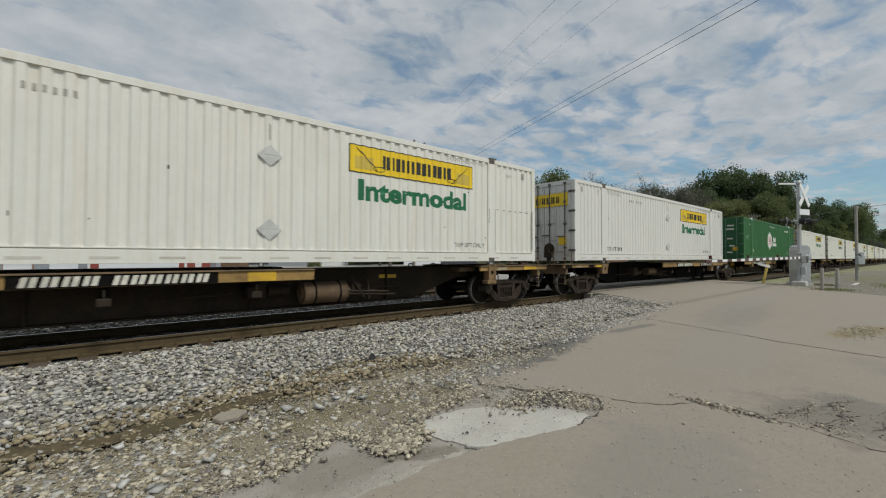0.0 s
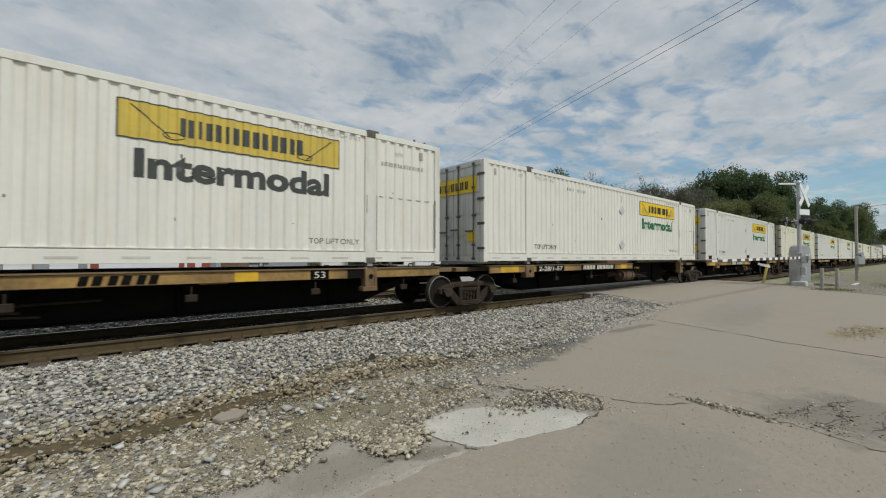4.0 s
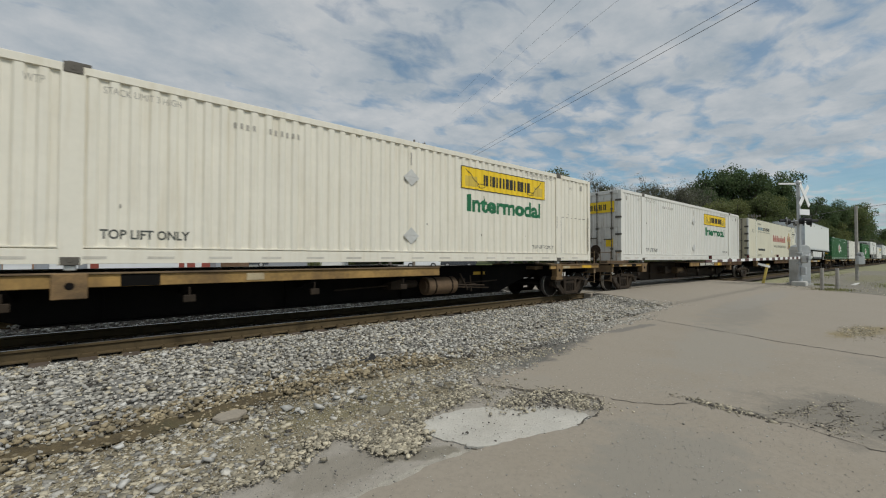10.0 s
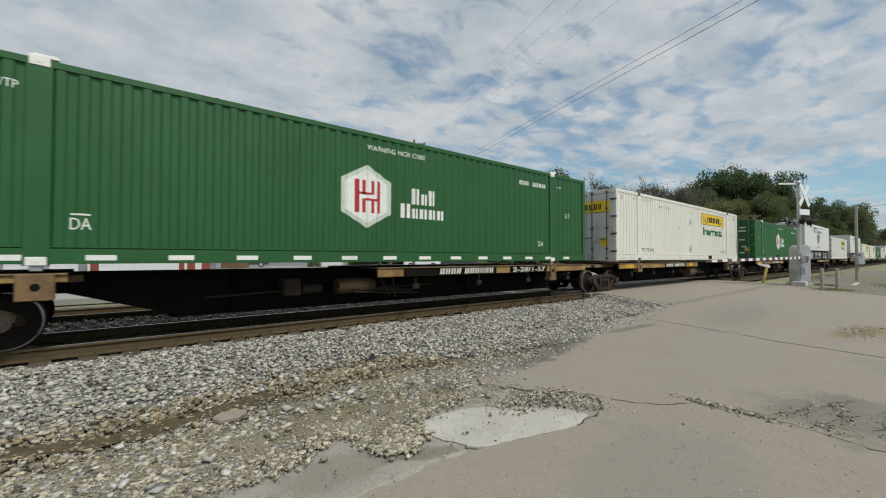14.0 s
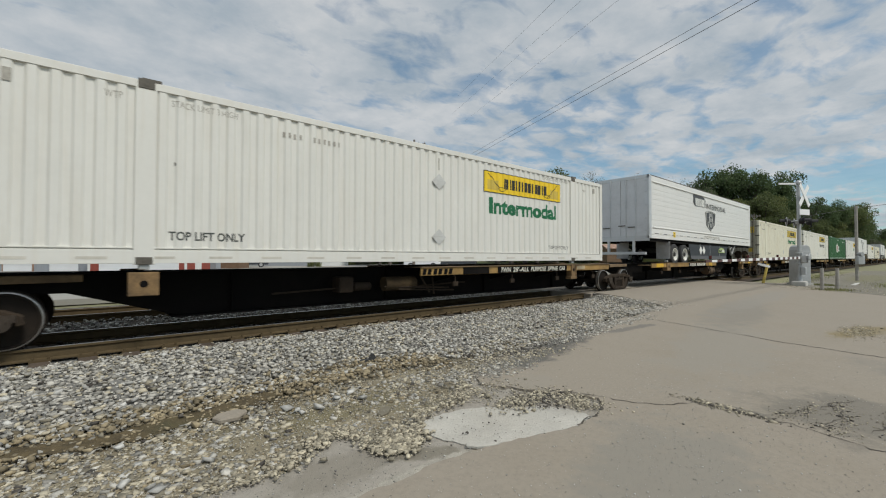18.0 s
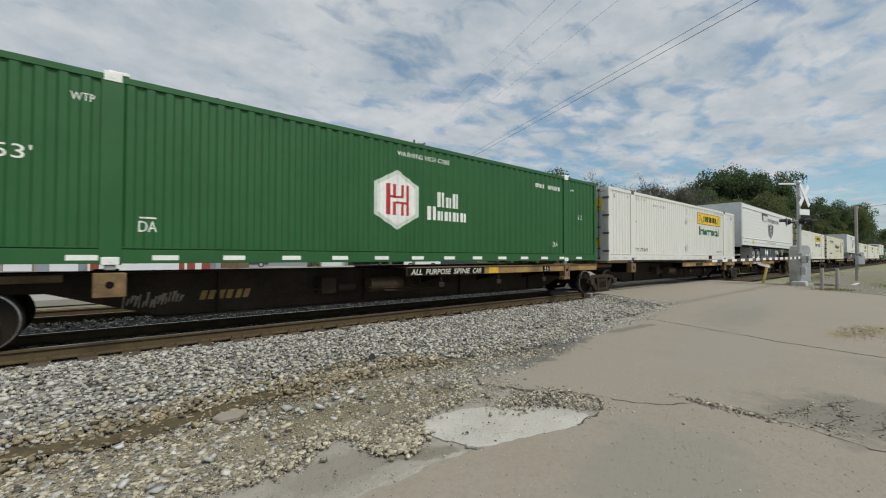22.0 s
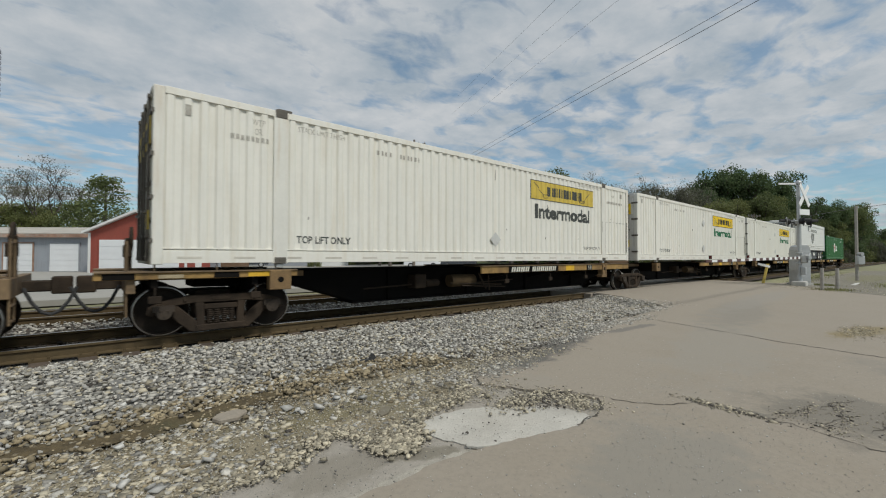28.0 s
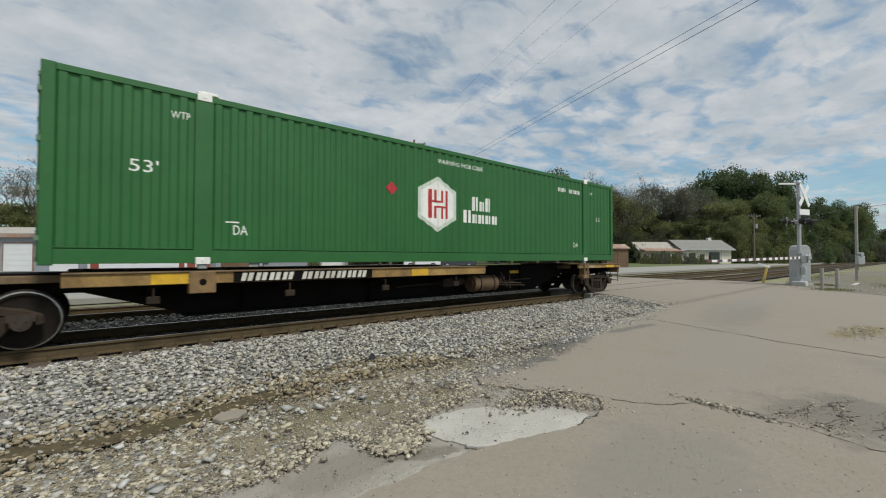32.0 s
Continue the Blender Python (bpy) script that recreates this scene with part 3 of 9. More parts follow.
M["reflector_dull"] = mat("dull_reflective_tape", (0.55, 0.52, 0.46), 0.45, var=0.1, scale=8, grime=0.4)


def green_container(dashes=False, decal=False):
    c = thing("freight_container", "green corrugated container with a white hexagon emblem" + (" and reflective dashes" if dashes else ""), "container", "containers on the train")
    paint = M["green_deep"] if dashes else M["green"]
    container_shell(c, paint, paint, M["green_dark"], [2.02, 14.16], pitch=0.25, depth=0.026, hardware=M["hinge_green"], cast=M["whiteletter"], bow=0.0)
    y = -HALF + 0.012
    cx, cz, hw, hh = 7.22, 1.47, 0.62, 0.70
    hexa = lambda k: [(cx - hw * k, cz - hh * 0.52 * k), (cx - hw * k, cz + hh * 0.52 * k), (cx, cz + hh * k), (cx + hw * k, cz + hh * 0.52 * k), (cx + hw * k, cz - hh * 0.52 * k), (cx, cz - hh * k)]
    e = part("emblem", Shape().prism(hexa(1), y - 0.006, y), M["emblem_rim"], c, "white hexagon emblem with red bars")
    part("emblem_field", Shape().prism(hexa(0.85), y - 0.009, y - 0.003), M["whiteletter"], e)
    for a, b, z0, z1 in ((-0.30, -0.20, -0.36, 0.36), (-0.12, -0.03, -0.36, -0.05), (-0.12, -0.03, 0.05, 0.36), (0.10, 0.19, -0.36, -0.05), (0.10, 0.19, 0.05, 0.36), (0.26, 0.32, -0.36, 0.36), (-0.20, 0.10, 0.04, 0.09), (-0.03, 0.26, -0.09, -0.04)):
        part("emblem_bar", Shape().box(cx + a, cx + b, y - 0.013, y - 0.007, cz + z0, cz + z1), M["red"], e)
    word_bars("name_bar", (0.22, 0.18, 0.18), 8.45, y - 0.001, 1.40, 0.38, M["whiteletter"], c, gap=0.16, low=(1,))
    word_bars("name_bar", (0.27, 0.17, 0.22, 0.20, 0.21), 8.13, y - 0.001, 1.06, 0.34, M["whiteletter"], c, gap=0.18, low=(1, 2, 3, 4))
    letters("height_warning", "WARNING HIGH CUBE", 0.16, M["whiteletter"], c, 7.22, y, 2.52, width=1.62)
    letters("pin_marking", "WTP", 0.17, M["whiteletter"], c, 1.54, y, 2.42, width=0.27)
    letters("length_marking", "53'", 0.31, M["whiteletter"], c, 1.00 if decal else 0.78, y, 1.47, width=0.38, tall=0.9)
    letters("length_marking", "53", 0.22, M["whiteletter"], c, 14.9, y, 1.47, width=0.28)
    letters("pin_marking", "WTP", 0.12, M["whiteletter"], c, 14.45, y, 2.42, width=0.2)
    letters("end_marking", "DA", 0.25, M["whiteletter"], c, 2.49 if decal else 2.36, y, 0.52, width=0.24)
    letters("end_marking", "DA", 0.25, M["whiteletter"], c, 13.42, y, 0.48, width=0.24)
    part("marking_line", Shape().box(2.37, 2.59, y - 0.003, y, 0.73, 0.755), M["whiteletter"], c)
    word_bars("numbering", (0.08,) * 4 + (-0.1,) + (0.08,) * 6, 12.5, y, 2.36, 0.13, M["whiteletter"], c, gap=0.3)
    if decal:
        part("red_diamond", Shape().prism([(5.68, 1.73), (5.84, 1.90), (6.0, 1.73), (5.84, 1.56)], y - 0.006, y), M["red"], c, "small red diamond decal")
    # reflective dashes and door labels
    for k in range(15 if dashes else 0):
        a = 0.5 + k * 1.02
        part("reflector", Shape().box(a, a + 0.36, -HALF, -HALF + 0.006, 0.07, 0.15), M["whiteletter"], c)
    s = Shape()
    for yy, z, w in ((-0.55, 2.3, 0.4), (-0.5, 2.05, 0.5), (-0.5, 1.4, 0.34), (-0.62, 0.9, 0.3), (0.95, 1.5, 0.34), (0.9, 0.9, 0.3), (0.8, 2.1, 0.3), (0.9, 0.45, 0.34), (-0.5, 0.45, 0.3)):
        s.box(-0.022, -0.004, yy - w / 2, yy + w / 2, z, z + 0.10)
    part("door_marking", s, M["wornwhite"], c)
    part("warning_label", Shape().box(-0.03, -0.005, -0.95, -0.66, 0.62, 0.90), M["stripe_yellow"], c)
    follow_ribs(c, 0.25, 0.026)
    return c


M["hinge_green"] = mat("green_ironwork", (0.10, 0.20, 0.12), 0.5, var=0.2, grime=0.3)
M["emblem_rim"] = mat("grey_white_decal", (0.52, 0.58, 0.50), 0.6, var=0.1)


M["fadedmark"] = mat("faded_stencil", (0.22, 0.19, 0.15), 0.8, var=0.3, scale=12, grime=0.7)
M["post_cream"] = mat("grimy_pale_post", (0.66, 0.64, 0.55), 0.55, var=0.06, scale=2, grime=0.45, grime_col=(0.36, 0.31, 0.22), streak=1)
M["badge_gold"] = mat("dull_gold_decal", (0.42, 0.29, 0.06), 0.6, var=0.2, scale=10)
M["badge_blue"] = mat("dark_blue_decal", (0.025, 0.05, 0.19), 0.5, var=0.1)


def crest(c, x, z, y, k=1.0):
    """A heraldic badge in plain shapes."""
    side = [(0.27, 0.04), (0.27, -0.42), (0.23, -0.58), (0.12, -0.66), (0.0, -0.72)]
    ring = lambda f: [(x + f * p * k, z - 0.33 * k + f * (q + 0.33) * k) for p, q in side + [(-p, q) for p, q in side[-2::-1]]]
    p = part("badge", Shape().prism(ring(1.0), y - 0.005, y), M["badge_gold"], c, "dark blue shield badge with gold and red supporters")
    part("badge_field", Shape().prism(ring(0.91), y - 0.008, y - 0.002), M["badge_blue"], p)
    poly = lambda s, pts, sg, d: s.prism([(x + sg * a * k, z + b * k) for a, b in pts], y - d, y)
    s = Shape()
    for r in range(3):
        zz = -0.06 - r * 0.19
        poly(s, [(-0.20, zz - 0.02), (-0.16, zz + 0.01), (0.10, zz + 0.01), (0.14, zz + 0.05), (0.20, zz + 0.02), (0.17, zz - 0.04), (0.11, zz - 0.07), (-0.14, zz - 0.07)], 1, 0.012)
        for q in (-0.17, -0.06, 0.07, 0.14):
            poly(s, [(q, zz - 0.05), (q + 0.035, zz - 0.05), (q + 0.055, zz - 0.13), (q + 0.01, zz - 0.13)], 1, 0.012)
        poly(s, [(-0.20, zz - 0.02), (-0.23, zz + 0.06), (-0.20, zz + 0.06), (-0.17, zz - 0.01)], 1, 0.012)
    for sg in (-1, 1):
        poly(s, [(0.30, 0.10), (0.36, 0.20), (0.43, 0.16), (0.47, 0.02), (0.40, -0.10), (0.42, -0.28), (0.36, -0.44), (0.29, -0.36), (0.31, -0.16)], sg, 0.008)
        poly(s, [(0.46, 0.10), (0.54, 0.14), (0.56, 0.04), (0.49, 0.0)], sg, 0.009)
        poly(s, [(0.13, 0.10), (0.25, 0.12), (0.27, 0.24), (0.17, 0.30)], sg, 0.010)
    poly(s, [(-0.16, 0.36), (0.14, 0.36), (0.12, 0.44), (0.17, 0.52), (0.12, 0.66), (0.02, 0.72), (-0.06, 0.66), (-0.14, 0.68), (-0.17, 0.60), (-0.07, 0.56), (-0.10, 0.46)], 1, 0.008)
    part("badge_ornament", s, M["badge_gold"], p)
    s = Shape()
    for sg in (-1, 1):
        poly(s, [(0.34, 0.22), (0.32, 0.34), (0.38, 0.46), (0.45, 0.48), (0.42, 0.36), (0.50, 0.26), (0.58, 0.14), (0.50, 0.14), (0.42, 0.20)], sg, 0.006)
        poly(s, [(0.34, -0.38), (0.42, -0.36), (0.56, -0.52), (0.54, -0.58), (0.40, -0.56)], sg, 0.006)
        poly(s, [(0.10, 0.06), (0.26, 0.06), (0.31, 0.20), (0.20, 0.36), (0.10, 0.34)], sg, 0.007)
    part("badge_mantle", s, M["redletter"], p)
    part("badge_helm", poly(Shape(), [(-0.11, 0.06), (0.11, 0.06), (0.13, 0.22), (0.06, 0.34), (-0.06, 0.34), (-0.13, 0.22)], 1, 0.011), M["greyletter"], p)


def insulated_container(dark=False):
    """A refrigerated box with smooth panelled sides and an open frame at its rear."""
    c = thing("refrigerated_container", "cream smooth-sided refrigerated container with dark " + ("grey" if dark else "red") + " name", "container", "containers on the train")
    p = M["cream_smooth"]
    E0 = 15.36
    n = 12
    for sg in (-1, 1):
        for k in range(n):
            a, b = 2.16 + k * (14.02 - 2.16) / n, 2.16 + (k + 1) * (14.02 - 2.16) / n
            part("side_panel", Shape().box(a + 0.005, b - 0.005, sg * (HALF - 0.02) - 0.02, sg * (HALF - 0.02) + 0.015, 0.25, TALL - 0.12), p, c, bevel=0.003)
        for a, b in ((0.16, 1.88), (14.30, E0)):
            part("side_panel", Shape().box(a, b, sg * (HALF - 0.02) - 0.02, sg * (HALF - 0.02) + 0.015, 0.25, TALL - 0.12), p, c, bevel=0.003)
        y0, y1 = sorted((sg * HALF, sg * (HALF - 0.1)))
        part("top_rail", Shape().box(0.16, E0, y0, y1, TALL - 0.13, TALL), M["rail_worn"], c, bevel=0.006)
        part("bottom_rail", Shape().box(0.16, E0, y0, y1, 0.0, 0.25), M["rail_worn"], c, bevel=0.006)
        for x in (2.02, 14.16):
            part("side_post", Shape().box(x - 0.14, x + 0.14, y0 - (0.006 if sg < 0 else 0), y1 + (0.006 if sg > 0 else 0), 0, TALL - 0.002), M["post_cream"], c, bevel=0.008)
            if sg < 0:
                for d in (-0.155, 0.155):
                    part("post_seam", Shape().box(x + d - 0.012, x + d + 0.012, -HALF - 0.001, -HALF + 0.03, 0.26, TALL - 0.14), M["hinge"], c)
        for x0, x1 in ((0, 0.16), (E0, E0 + 0.14), (16.0, LEN)):
            part("corner_post", Shape().box(x0, x1, y0 - 0.004, y1 + 0.004, 0, TALL + 0.006), M["white"], c, bevel=0.01)
        part("frame_brace", Shape().tube([(16.05, sg * (HALF - 0.05), 0.40), (15.66, sg * (HALF - 0.05), 1.45), (16.05, sg * (HALF - 0.05), 2.55)], 0.04), M["white"], c)
        part("frame_rail", Shape().box(E0 + 0.1, 16.05, y0 + 0.02, y1 - 0.02, 0.02, 0.16).box(E0 + 0.1, 16.05, y0 + 0.02, y1 - 0.02, 1.38, 1.50), M["white"], c)
    part("roof", Shape().box(0.1, E0, -HALF + 0.1, HALF - 0.1, TALL - 0.08, TALL - 0.01), p, c)
    part("roof_edge", Shape().box(0.16, E0, -HALF + 0.01, -HALF + 0.08, TALL + 0.002, TALL + 0.045), M["hinge"], c, "dark roof edge", bevel=0.006)
    part("floor_pan", Shape().box(0.1, E0, -HALF + 0.1, HALF - 0.1, 0.08, 0.22), M["frame_dark"], c)
    part("end_wall", Shape().box(E0 - 0.1, E0 - 0.02, -HALF + 0.1, HALF - 0.1, 0.1, TALL - 0.05), p, c)
    u = part("cooling_unit", Shape().box(E0, 15.84, -1.02, 1.02, 0.86, TALL - 0.12).box(E0, 15.84, -1.02, 1.02, 0.14, 0.80), M["silver_grey"], c, "silver cooling machine in the open frame", bevel=0.02)
    part("unit_gap", Shape().box(E0, 15.80, -1.0, 1.0, 0.795, 0.865), M["unit_black"], u)
    part("unit_latch", Shape().cyl((15.62, -1.03, 0.42), "y", 0.05, -0.02, 0.02, 12), M["hinge"], u)
    part("unit_catch", Shape().box(15.68, 15.84, -1.05, -1.0, 1.36, 1.50), M["unit_black"], u)
    part("frame_gusset", Shape().box(15.55, 15.85, -HALF + 0.02, -HALF + 0.06, 1.36, 1.52), M["white"], c, bevel=0.01)
    part("lower_panel", Shape().box(14.2, 14.93, -HALF - 0.014, -HALF - 0.006, 0.04, 0.58), M["white"], c, bevel=0.004)
    castings(c, M["hinge"], [2.02, 14.16], [0.0, TALL - 0.105])
    # doors
    part("door_header", Shape().box(-0.01, 0.1, -HALF + 0.1, HALF - 0.1, TALL - 0.14, TALL), M["door_cream"], c)
    part("door_sill", Shape().box(-0.01, 0.1, -HALF + 0.1, HALF - 0.1, 0, 0.14), M["door_cream"], c)
    for y0, y1 in ((-HALF + 0.12, -0.01), (0.01, HALF - 0.12)):
        d = part("door", Shape().box(0.0, 0.07, y0, y1, 0.14, TALL - 0.14), M["door_cream"], c, bevel=0.006)
        for k in (0.25, 0.75):
            yy = y0 + (y1 - y0) * k
            s = Shape().cyl((-0.03, yy, 0), "z", 0.02, 0.05, TALL - 0.05, 10)
            for z in (0.06, 0.5, 1.3, 2.1, TALL - 0.12):
                s.box(-0.05, 0.01, yy - 0.05, yy + 0.05, z, z + 0.06)
            part("lock_rod", s, M["hinge"], d)
            part("handle", Shape().box(-0.06, -0.02, yy - 0.02, yy + 0.3, 0.6, 0.64), M["hinge"], d)
        for z in (0.25, 0.75, 1.25, 1.75, 2.25):
            yy = y0 if y0 < -0.5 else y1
            part("hinge", Shape().box(-0.04, 0.05, yy - 0.12, yy + 0.12, z, z + 0.12), M["hinge"], d)
    part("red_label", Shape().box(-0.012, -0.002, 0.55, 1.0, 2.0, 2.55), M["red"], c)
    y = -HALF - 0.001
    word_bars("name_bar", (0.26, 0.26, 0.30, 0.26), 2.52, y, 2.16, 0.24, M["teal"], c, gap=0.42)
    word_bars("name_bar", (0.26, 0.26, 0.28, 0.26, 0.28), 4.02, y, 2.16, 0.24, M["darkletter"], c, gap=0.46)
    letters("service_word", "REFRIGERATED INTERMODAL NETWORK", 0.12, M["darkletter"], c, 2.52, y - 0.003, 2.01, width=3.35)
    word_bars("name_bar", (0.36, 0.07, 0.40, 0.07, 0.42, 0.36, 0.36, 0.20, 0.36, 0.36, 0.38), 7.05, y, 1.43, 0.52, M["darkletter" if dark else "redletter"], c, gap=0.19, low=(1, 3, 5, 6, 8, 9))
    letters("service_word", "GLOBAL TRANSPORTATION", 0.27, M["darkletter"], c, 7.30, y - 0.003, 0.98, width=4.2)
    letters("chassis_marking", "HI-CUBE CHASSIS REQUIRED", 0.17, M["redletter"], c, 7.38, y - 0.003, 0.28, width=1.65)
    letters("stack_marking", "STACK LIMIT 3 HIGH", 0.17, M["darkletter"], c, 2.36, y - 0.003, 2.56, width=1.05)
    letters("lift_marking", "TOP LIFT ONLY", 0.22, M["darkletter"], c, 2.34, y - 0.003, 0.24, width=1.1)
    letters("lift_marking", "TOP LIFT ONLY", 0.22, M["darkletter"], c, 12.80, y - 0.003, 0.30, width=1.15, heavy=0.004)
    letters("stack_marking", "STACK LIMIT 3 HIGH", 0.15, M["darkletter"], c, 12.84, y - 0.003, 2.52, width=1.12)
    for k, (w0, w1) in enumerate(((14.52, 14.95), (14.55, 14.98))):
        part("weight_line", Shape().box(w0, w1, y - 0.004, y, 2.06 - k * 0.12, 2.12 - k * 0.12), M["fadedmark"], c)
    letters("pin_marking", "WTP", 0.20, M["darkletter"], c, 14.45, y - 0.003, 2.38, width=0.30)
    letters("length_marking", "53 ft", 0.32, M["darkletter"], c, 0.92, y - 0.003, 1.95, width=0.55)
    word_bars("address_line", (0.13,) * 9 + (0.025,) + (0.13,) * 3, 2.55, y, 0.66, 0.15, M["darkletter"], c, gap=0.16)
    crest(c, 12.92, 1.55, y, 1.12)
    word_bars("numbering", (0.10,) * 4 + (0.08,) * 6, 14.40, y, 2.22, 0.12, M["darkletter"], c, gap=0.2)
    placard(c, M["white"], 6.55, 0.58, y)
    return c


M["cream_smooth"] = mat("cream_panel", (0.630, 0.592, 0.467), 0.5, var=0.05, scale=0.9, grime=0.5, grime_col=(0.43, 0.365, 0.243), streak=1, bump=0.05, bump_scale=2)
M["silver_grey"] = mat("dull_silver_casing", (0.40, 0.395, 0.375), 0.55, 0.1, var=0.1, scale=2, grime=0.3, grime_col=(0.22, 0.2, 0.17))
M["rail_worn"] = mat("worn_grey_rail", (0.610, 0.578, 0.458), 0.6, var=0.15, scale=3, grime=0.5, grime_col=(0.327, 0.273, 0.174))
M["door_cream"] = mat("stained_cream_door", (0.52, 0.47, 0.34), 0.65, var=0.1, scale=2, grime=0.7, grime_col=(0.16, 0.11, 0.06), streak=1)


def road_wheel(t, x, y, h):
    """A truck tyre with its dished white rim, turned round y."""
    s = Shape().lathe([(0.28, 0.14), (0.30, 0.015), (0.33, -0.004), (0.46, 0.0), (0.50, 0.03), (0.51, 0.09), (0.51, 0.20), (0.50, 0.26), (0.30, 0.27), (0.28, 0.15)], (x, y, h), n=36)
    w = part("tyre", s, M["tyre"], t, smooth=True)
    s = Shape().lathe([(0.28, 0.145), (0.305, 0.02), (0.31, -0.014), (0.29, -0.014), (0.272, 0.03), (0.255, 0.09), (0.19, 0.115), (0.13, 0.10), (0.125, 0.06)], (x, y, h), n=36)
    part("rim", s, M["rim"], w, "white steel rim", smooth=True)
    s = Shape()
    for k in range(10):
        a = 2 * math.pi * k / 10
        s.cyl((x + 0.165 * math.cos(a), y, h + 0.165 * math.sin(a)), "y", 0.022, 0.07, 0.125, 6)
    s.cyl((x, y, h), "y", 0.118, 0.03, 0.10, 16).cyl((x, y, h), "y", 0.075, -0.01, 0.05, 16)
    part("hub", s, M["hub"], w, "dark greasy hub with wheel nuts")


M["hub"] = mat("greasy_hub", (0.035, 0.032, 0.028), 0.6, var=0.2)
T_Z0, T_Z1 = 1.04, 4.00   # a trailer's body over the deck it stands on
DECK = 1.06


def trailer_base(t, front, wheels, skirt_mat, skirt, paint, h=0.44):
    """Landing legs, axles, tyres, side skirts and rear bumper. front is 0 or LEN; wheels: their places along x."""
    d = 1 if front == 0 else -1
    for x in wheels:
        for y in (-HALF + 0.03, HALF - 0.30):
            road_wheel(t, x, y, h)
        part("axle", Shape().cyl((x, 0, h), "y", 0.07, -1.0, 1.0, 12), M["frame_dark"], t)
    part("bogie_frame", Shape().box(min(wheels) - 0.7, max(wheels) + 0.7, -0.55, -0.40, 0.72, 1.02).box(min(wheels) - 0.7, max(wheels) + 0.7, 0.40, 0.55, 0.72, 1.02), M["frame_dark"], t)
    beam = Shape().box(-0.03, 0.03, -1.2, 1.2, 0.94, T_Z0 - 0.005).mesh("floor_beam", M["frame_dark"])
    for k in range(40):
        x = 0.3 + k * (LEN - 0.6) / 39
        part("floor_beam", beam, None, t, at=Matrix.Translation((x, 0, 0)))
    part("underframe_rail", Shape().box(0.1, LEN - 0.1, -1.24, -1.16, 0.90, T_Z0 - 0.004).box(0.1, LEN - 0.1, 1.16, 1.24, 0.90, T_Z0 - 0.004), M["frame_dark"], t)
    lx = front + d * 3.95
    for sg in (-1, 1):
        yy = sg * 1.02
        part("landing_leg", Shape().box(lx - 0.07, lx + 0.07, yy - 0.07, yy + 0.07, 0.12, 0.98).box(lx - 0.17, lx + 0.17, yy - 0.14, yy + 0.14, 0.0, 0.05).box(lx - 0.04, lx + 0.04, yy - 0.05, yy + 0.05, 0.04, 0.2), M["frame_dark"], t, bevel=0.006)
        yy = sg * 1.20
        s = Shape().tube([(lx - 0.62, yy, 0.95), (lx - 0.02, yy, 0.40), (lx + 0.62, yy, 0.95)], 0.06, 6)
        s.tube([(lx - 0.32, yy, 0.70), (lx + 0.1, yy, 0.93)], 0.045, 6).tube([(lx + 0.32, yy, 0.70), (lx - 0.1, yy, 0.93)], 0.035, 6)
        s.prism([(lx - 0.20, 0.52), (lx + 0.20, 0.52), (lx + 0.07, 0.36), (lx - 0.07, 0.36)], yy - 0.02, yy + 0.02)
        part("leg_brace", s, M["brace_grey"], t, "dull grey leg braces")
        if skirt_mat is M["trailer_white"]:
            gp = part("leg_gusset", Shape().prism([(lx - 0.74, 0.96), (lx + 0.38, 0.96), (lx + 0.14, 0.44), (lx - 0.10, 0.42)], sg * 1.20 - 0.075, sg * 1.20 - 0.063), M["alu"], t, "silver plate gusset at the landing leg", bevel=0.003)
            part("gusset_hole", Shape().prism([(lx - 0.52, 0.92), (lx - 0.26, 0.92), (lx - 0.26, 0.74)], sg * 1.20 - 0.079, sg * 1.20 - 0.062), M["frame_dark"], gp)
            part("leg_sleeve", Shape().box(lx - 0.08, lx + 0.08, sg * 1.18 - 0.07, sg * 1.18 + 0.03, 0.02, 0.46).box(lx - 0.17, lx + 0.17, sg * 1.18 - 0.1, sg * 1.18 + 0.06, 0.0, 0.03), M["alu"], t, bevel=0.006)
        if skirt:
            a, b = skirt
            z0 = 0.16
            pts = [(a, 0.93), (b, 0.93), (b - 0.42, z0), (a + 0.33, z0)]
            part("side_skirt", Shape().prism(pts, sg * 1.22 - 0.015, sg * 1.22 + 0.015), skirt_mat, t, bevel=0.004)
            for k in range(1, 4):
                jx = a + k * (b - a) / 4
                part("skirt_joint", Shape().box(jx - 0.014, jx + 0.014, sg * 1.224 - 0.018, sg * 1.224 + 0.018, 0.30, 0.925), M["steel"], t)
            part("skirt_edge", Shape().prism([(a + 0.24, 0.30), (b - 0.34, 0.30), (b - 0.42, 0.12), (a + 0.33, 0.12)], sg * 1.225 - 0.02, sg * 1.225 + 0.02), M["skirt_edge"], t)
    bx = LEN - front
    s = Shape().box(bx - 0.06, bx + 0.06, -1.15, 1.15, 0.30, 0.42)
    for yy in (-0.6, 0.6):
        s.box(bx - 0.05, bx + 0.05, yy - 0.05, yy + 0.05, 0.42, 0.95)
    part("rear_bumper", s, M["alu"], t, bevel=0.006)
    mx = wheels[0] - 0.75 if bx == 0 else wheels[-1] + 0.75
    for sg in (-1, 1):
        part("mud_flap", Shape().box(mx - 0.012, mx + 0.012, sg * 1.0 - 0.32, sg * 1.0 + 0.32, 0.12, 0.95), M["flap"], t)


M["brace_grey"] = mat("dull_grey_brace", (0.27, 0.27, 0.26), 0.6, 0.2, var=0.2, scale=6, grime=0.4)
M["skirt_edge"] = mat("grey_rubber_edge", (0.10, 0.105, 0.115), 0.7, var=0.1)
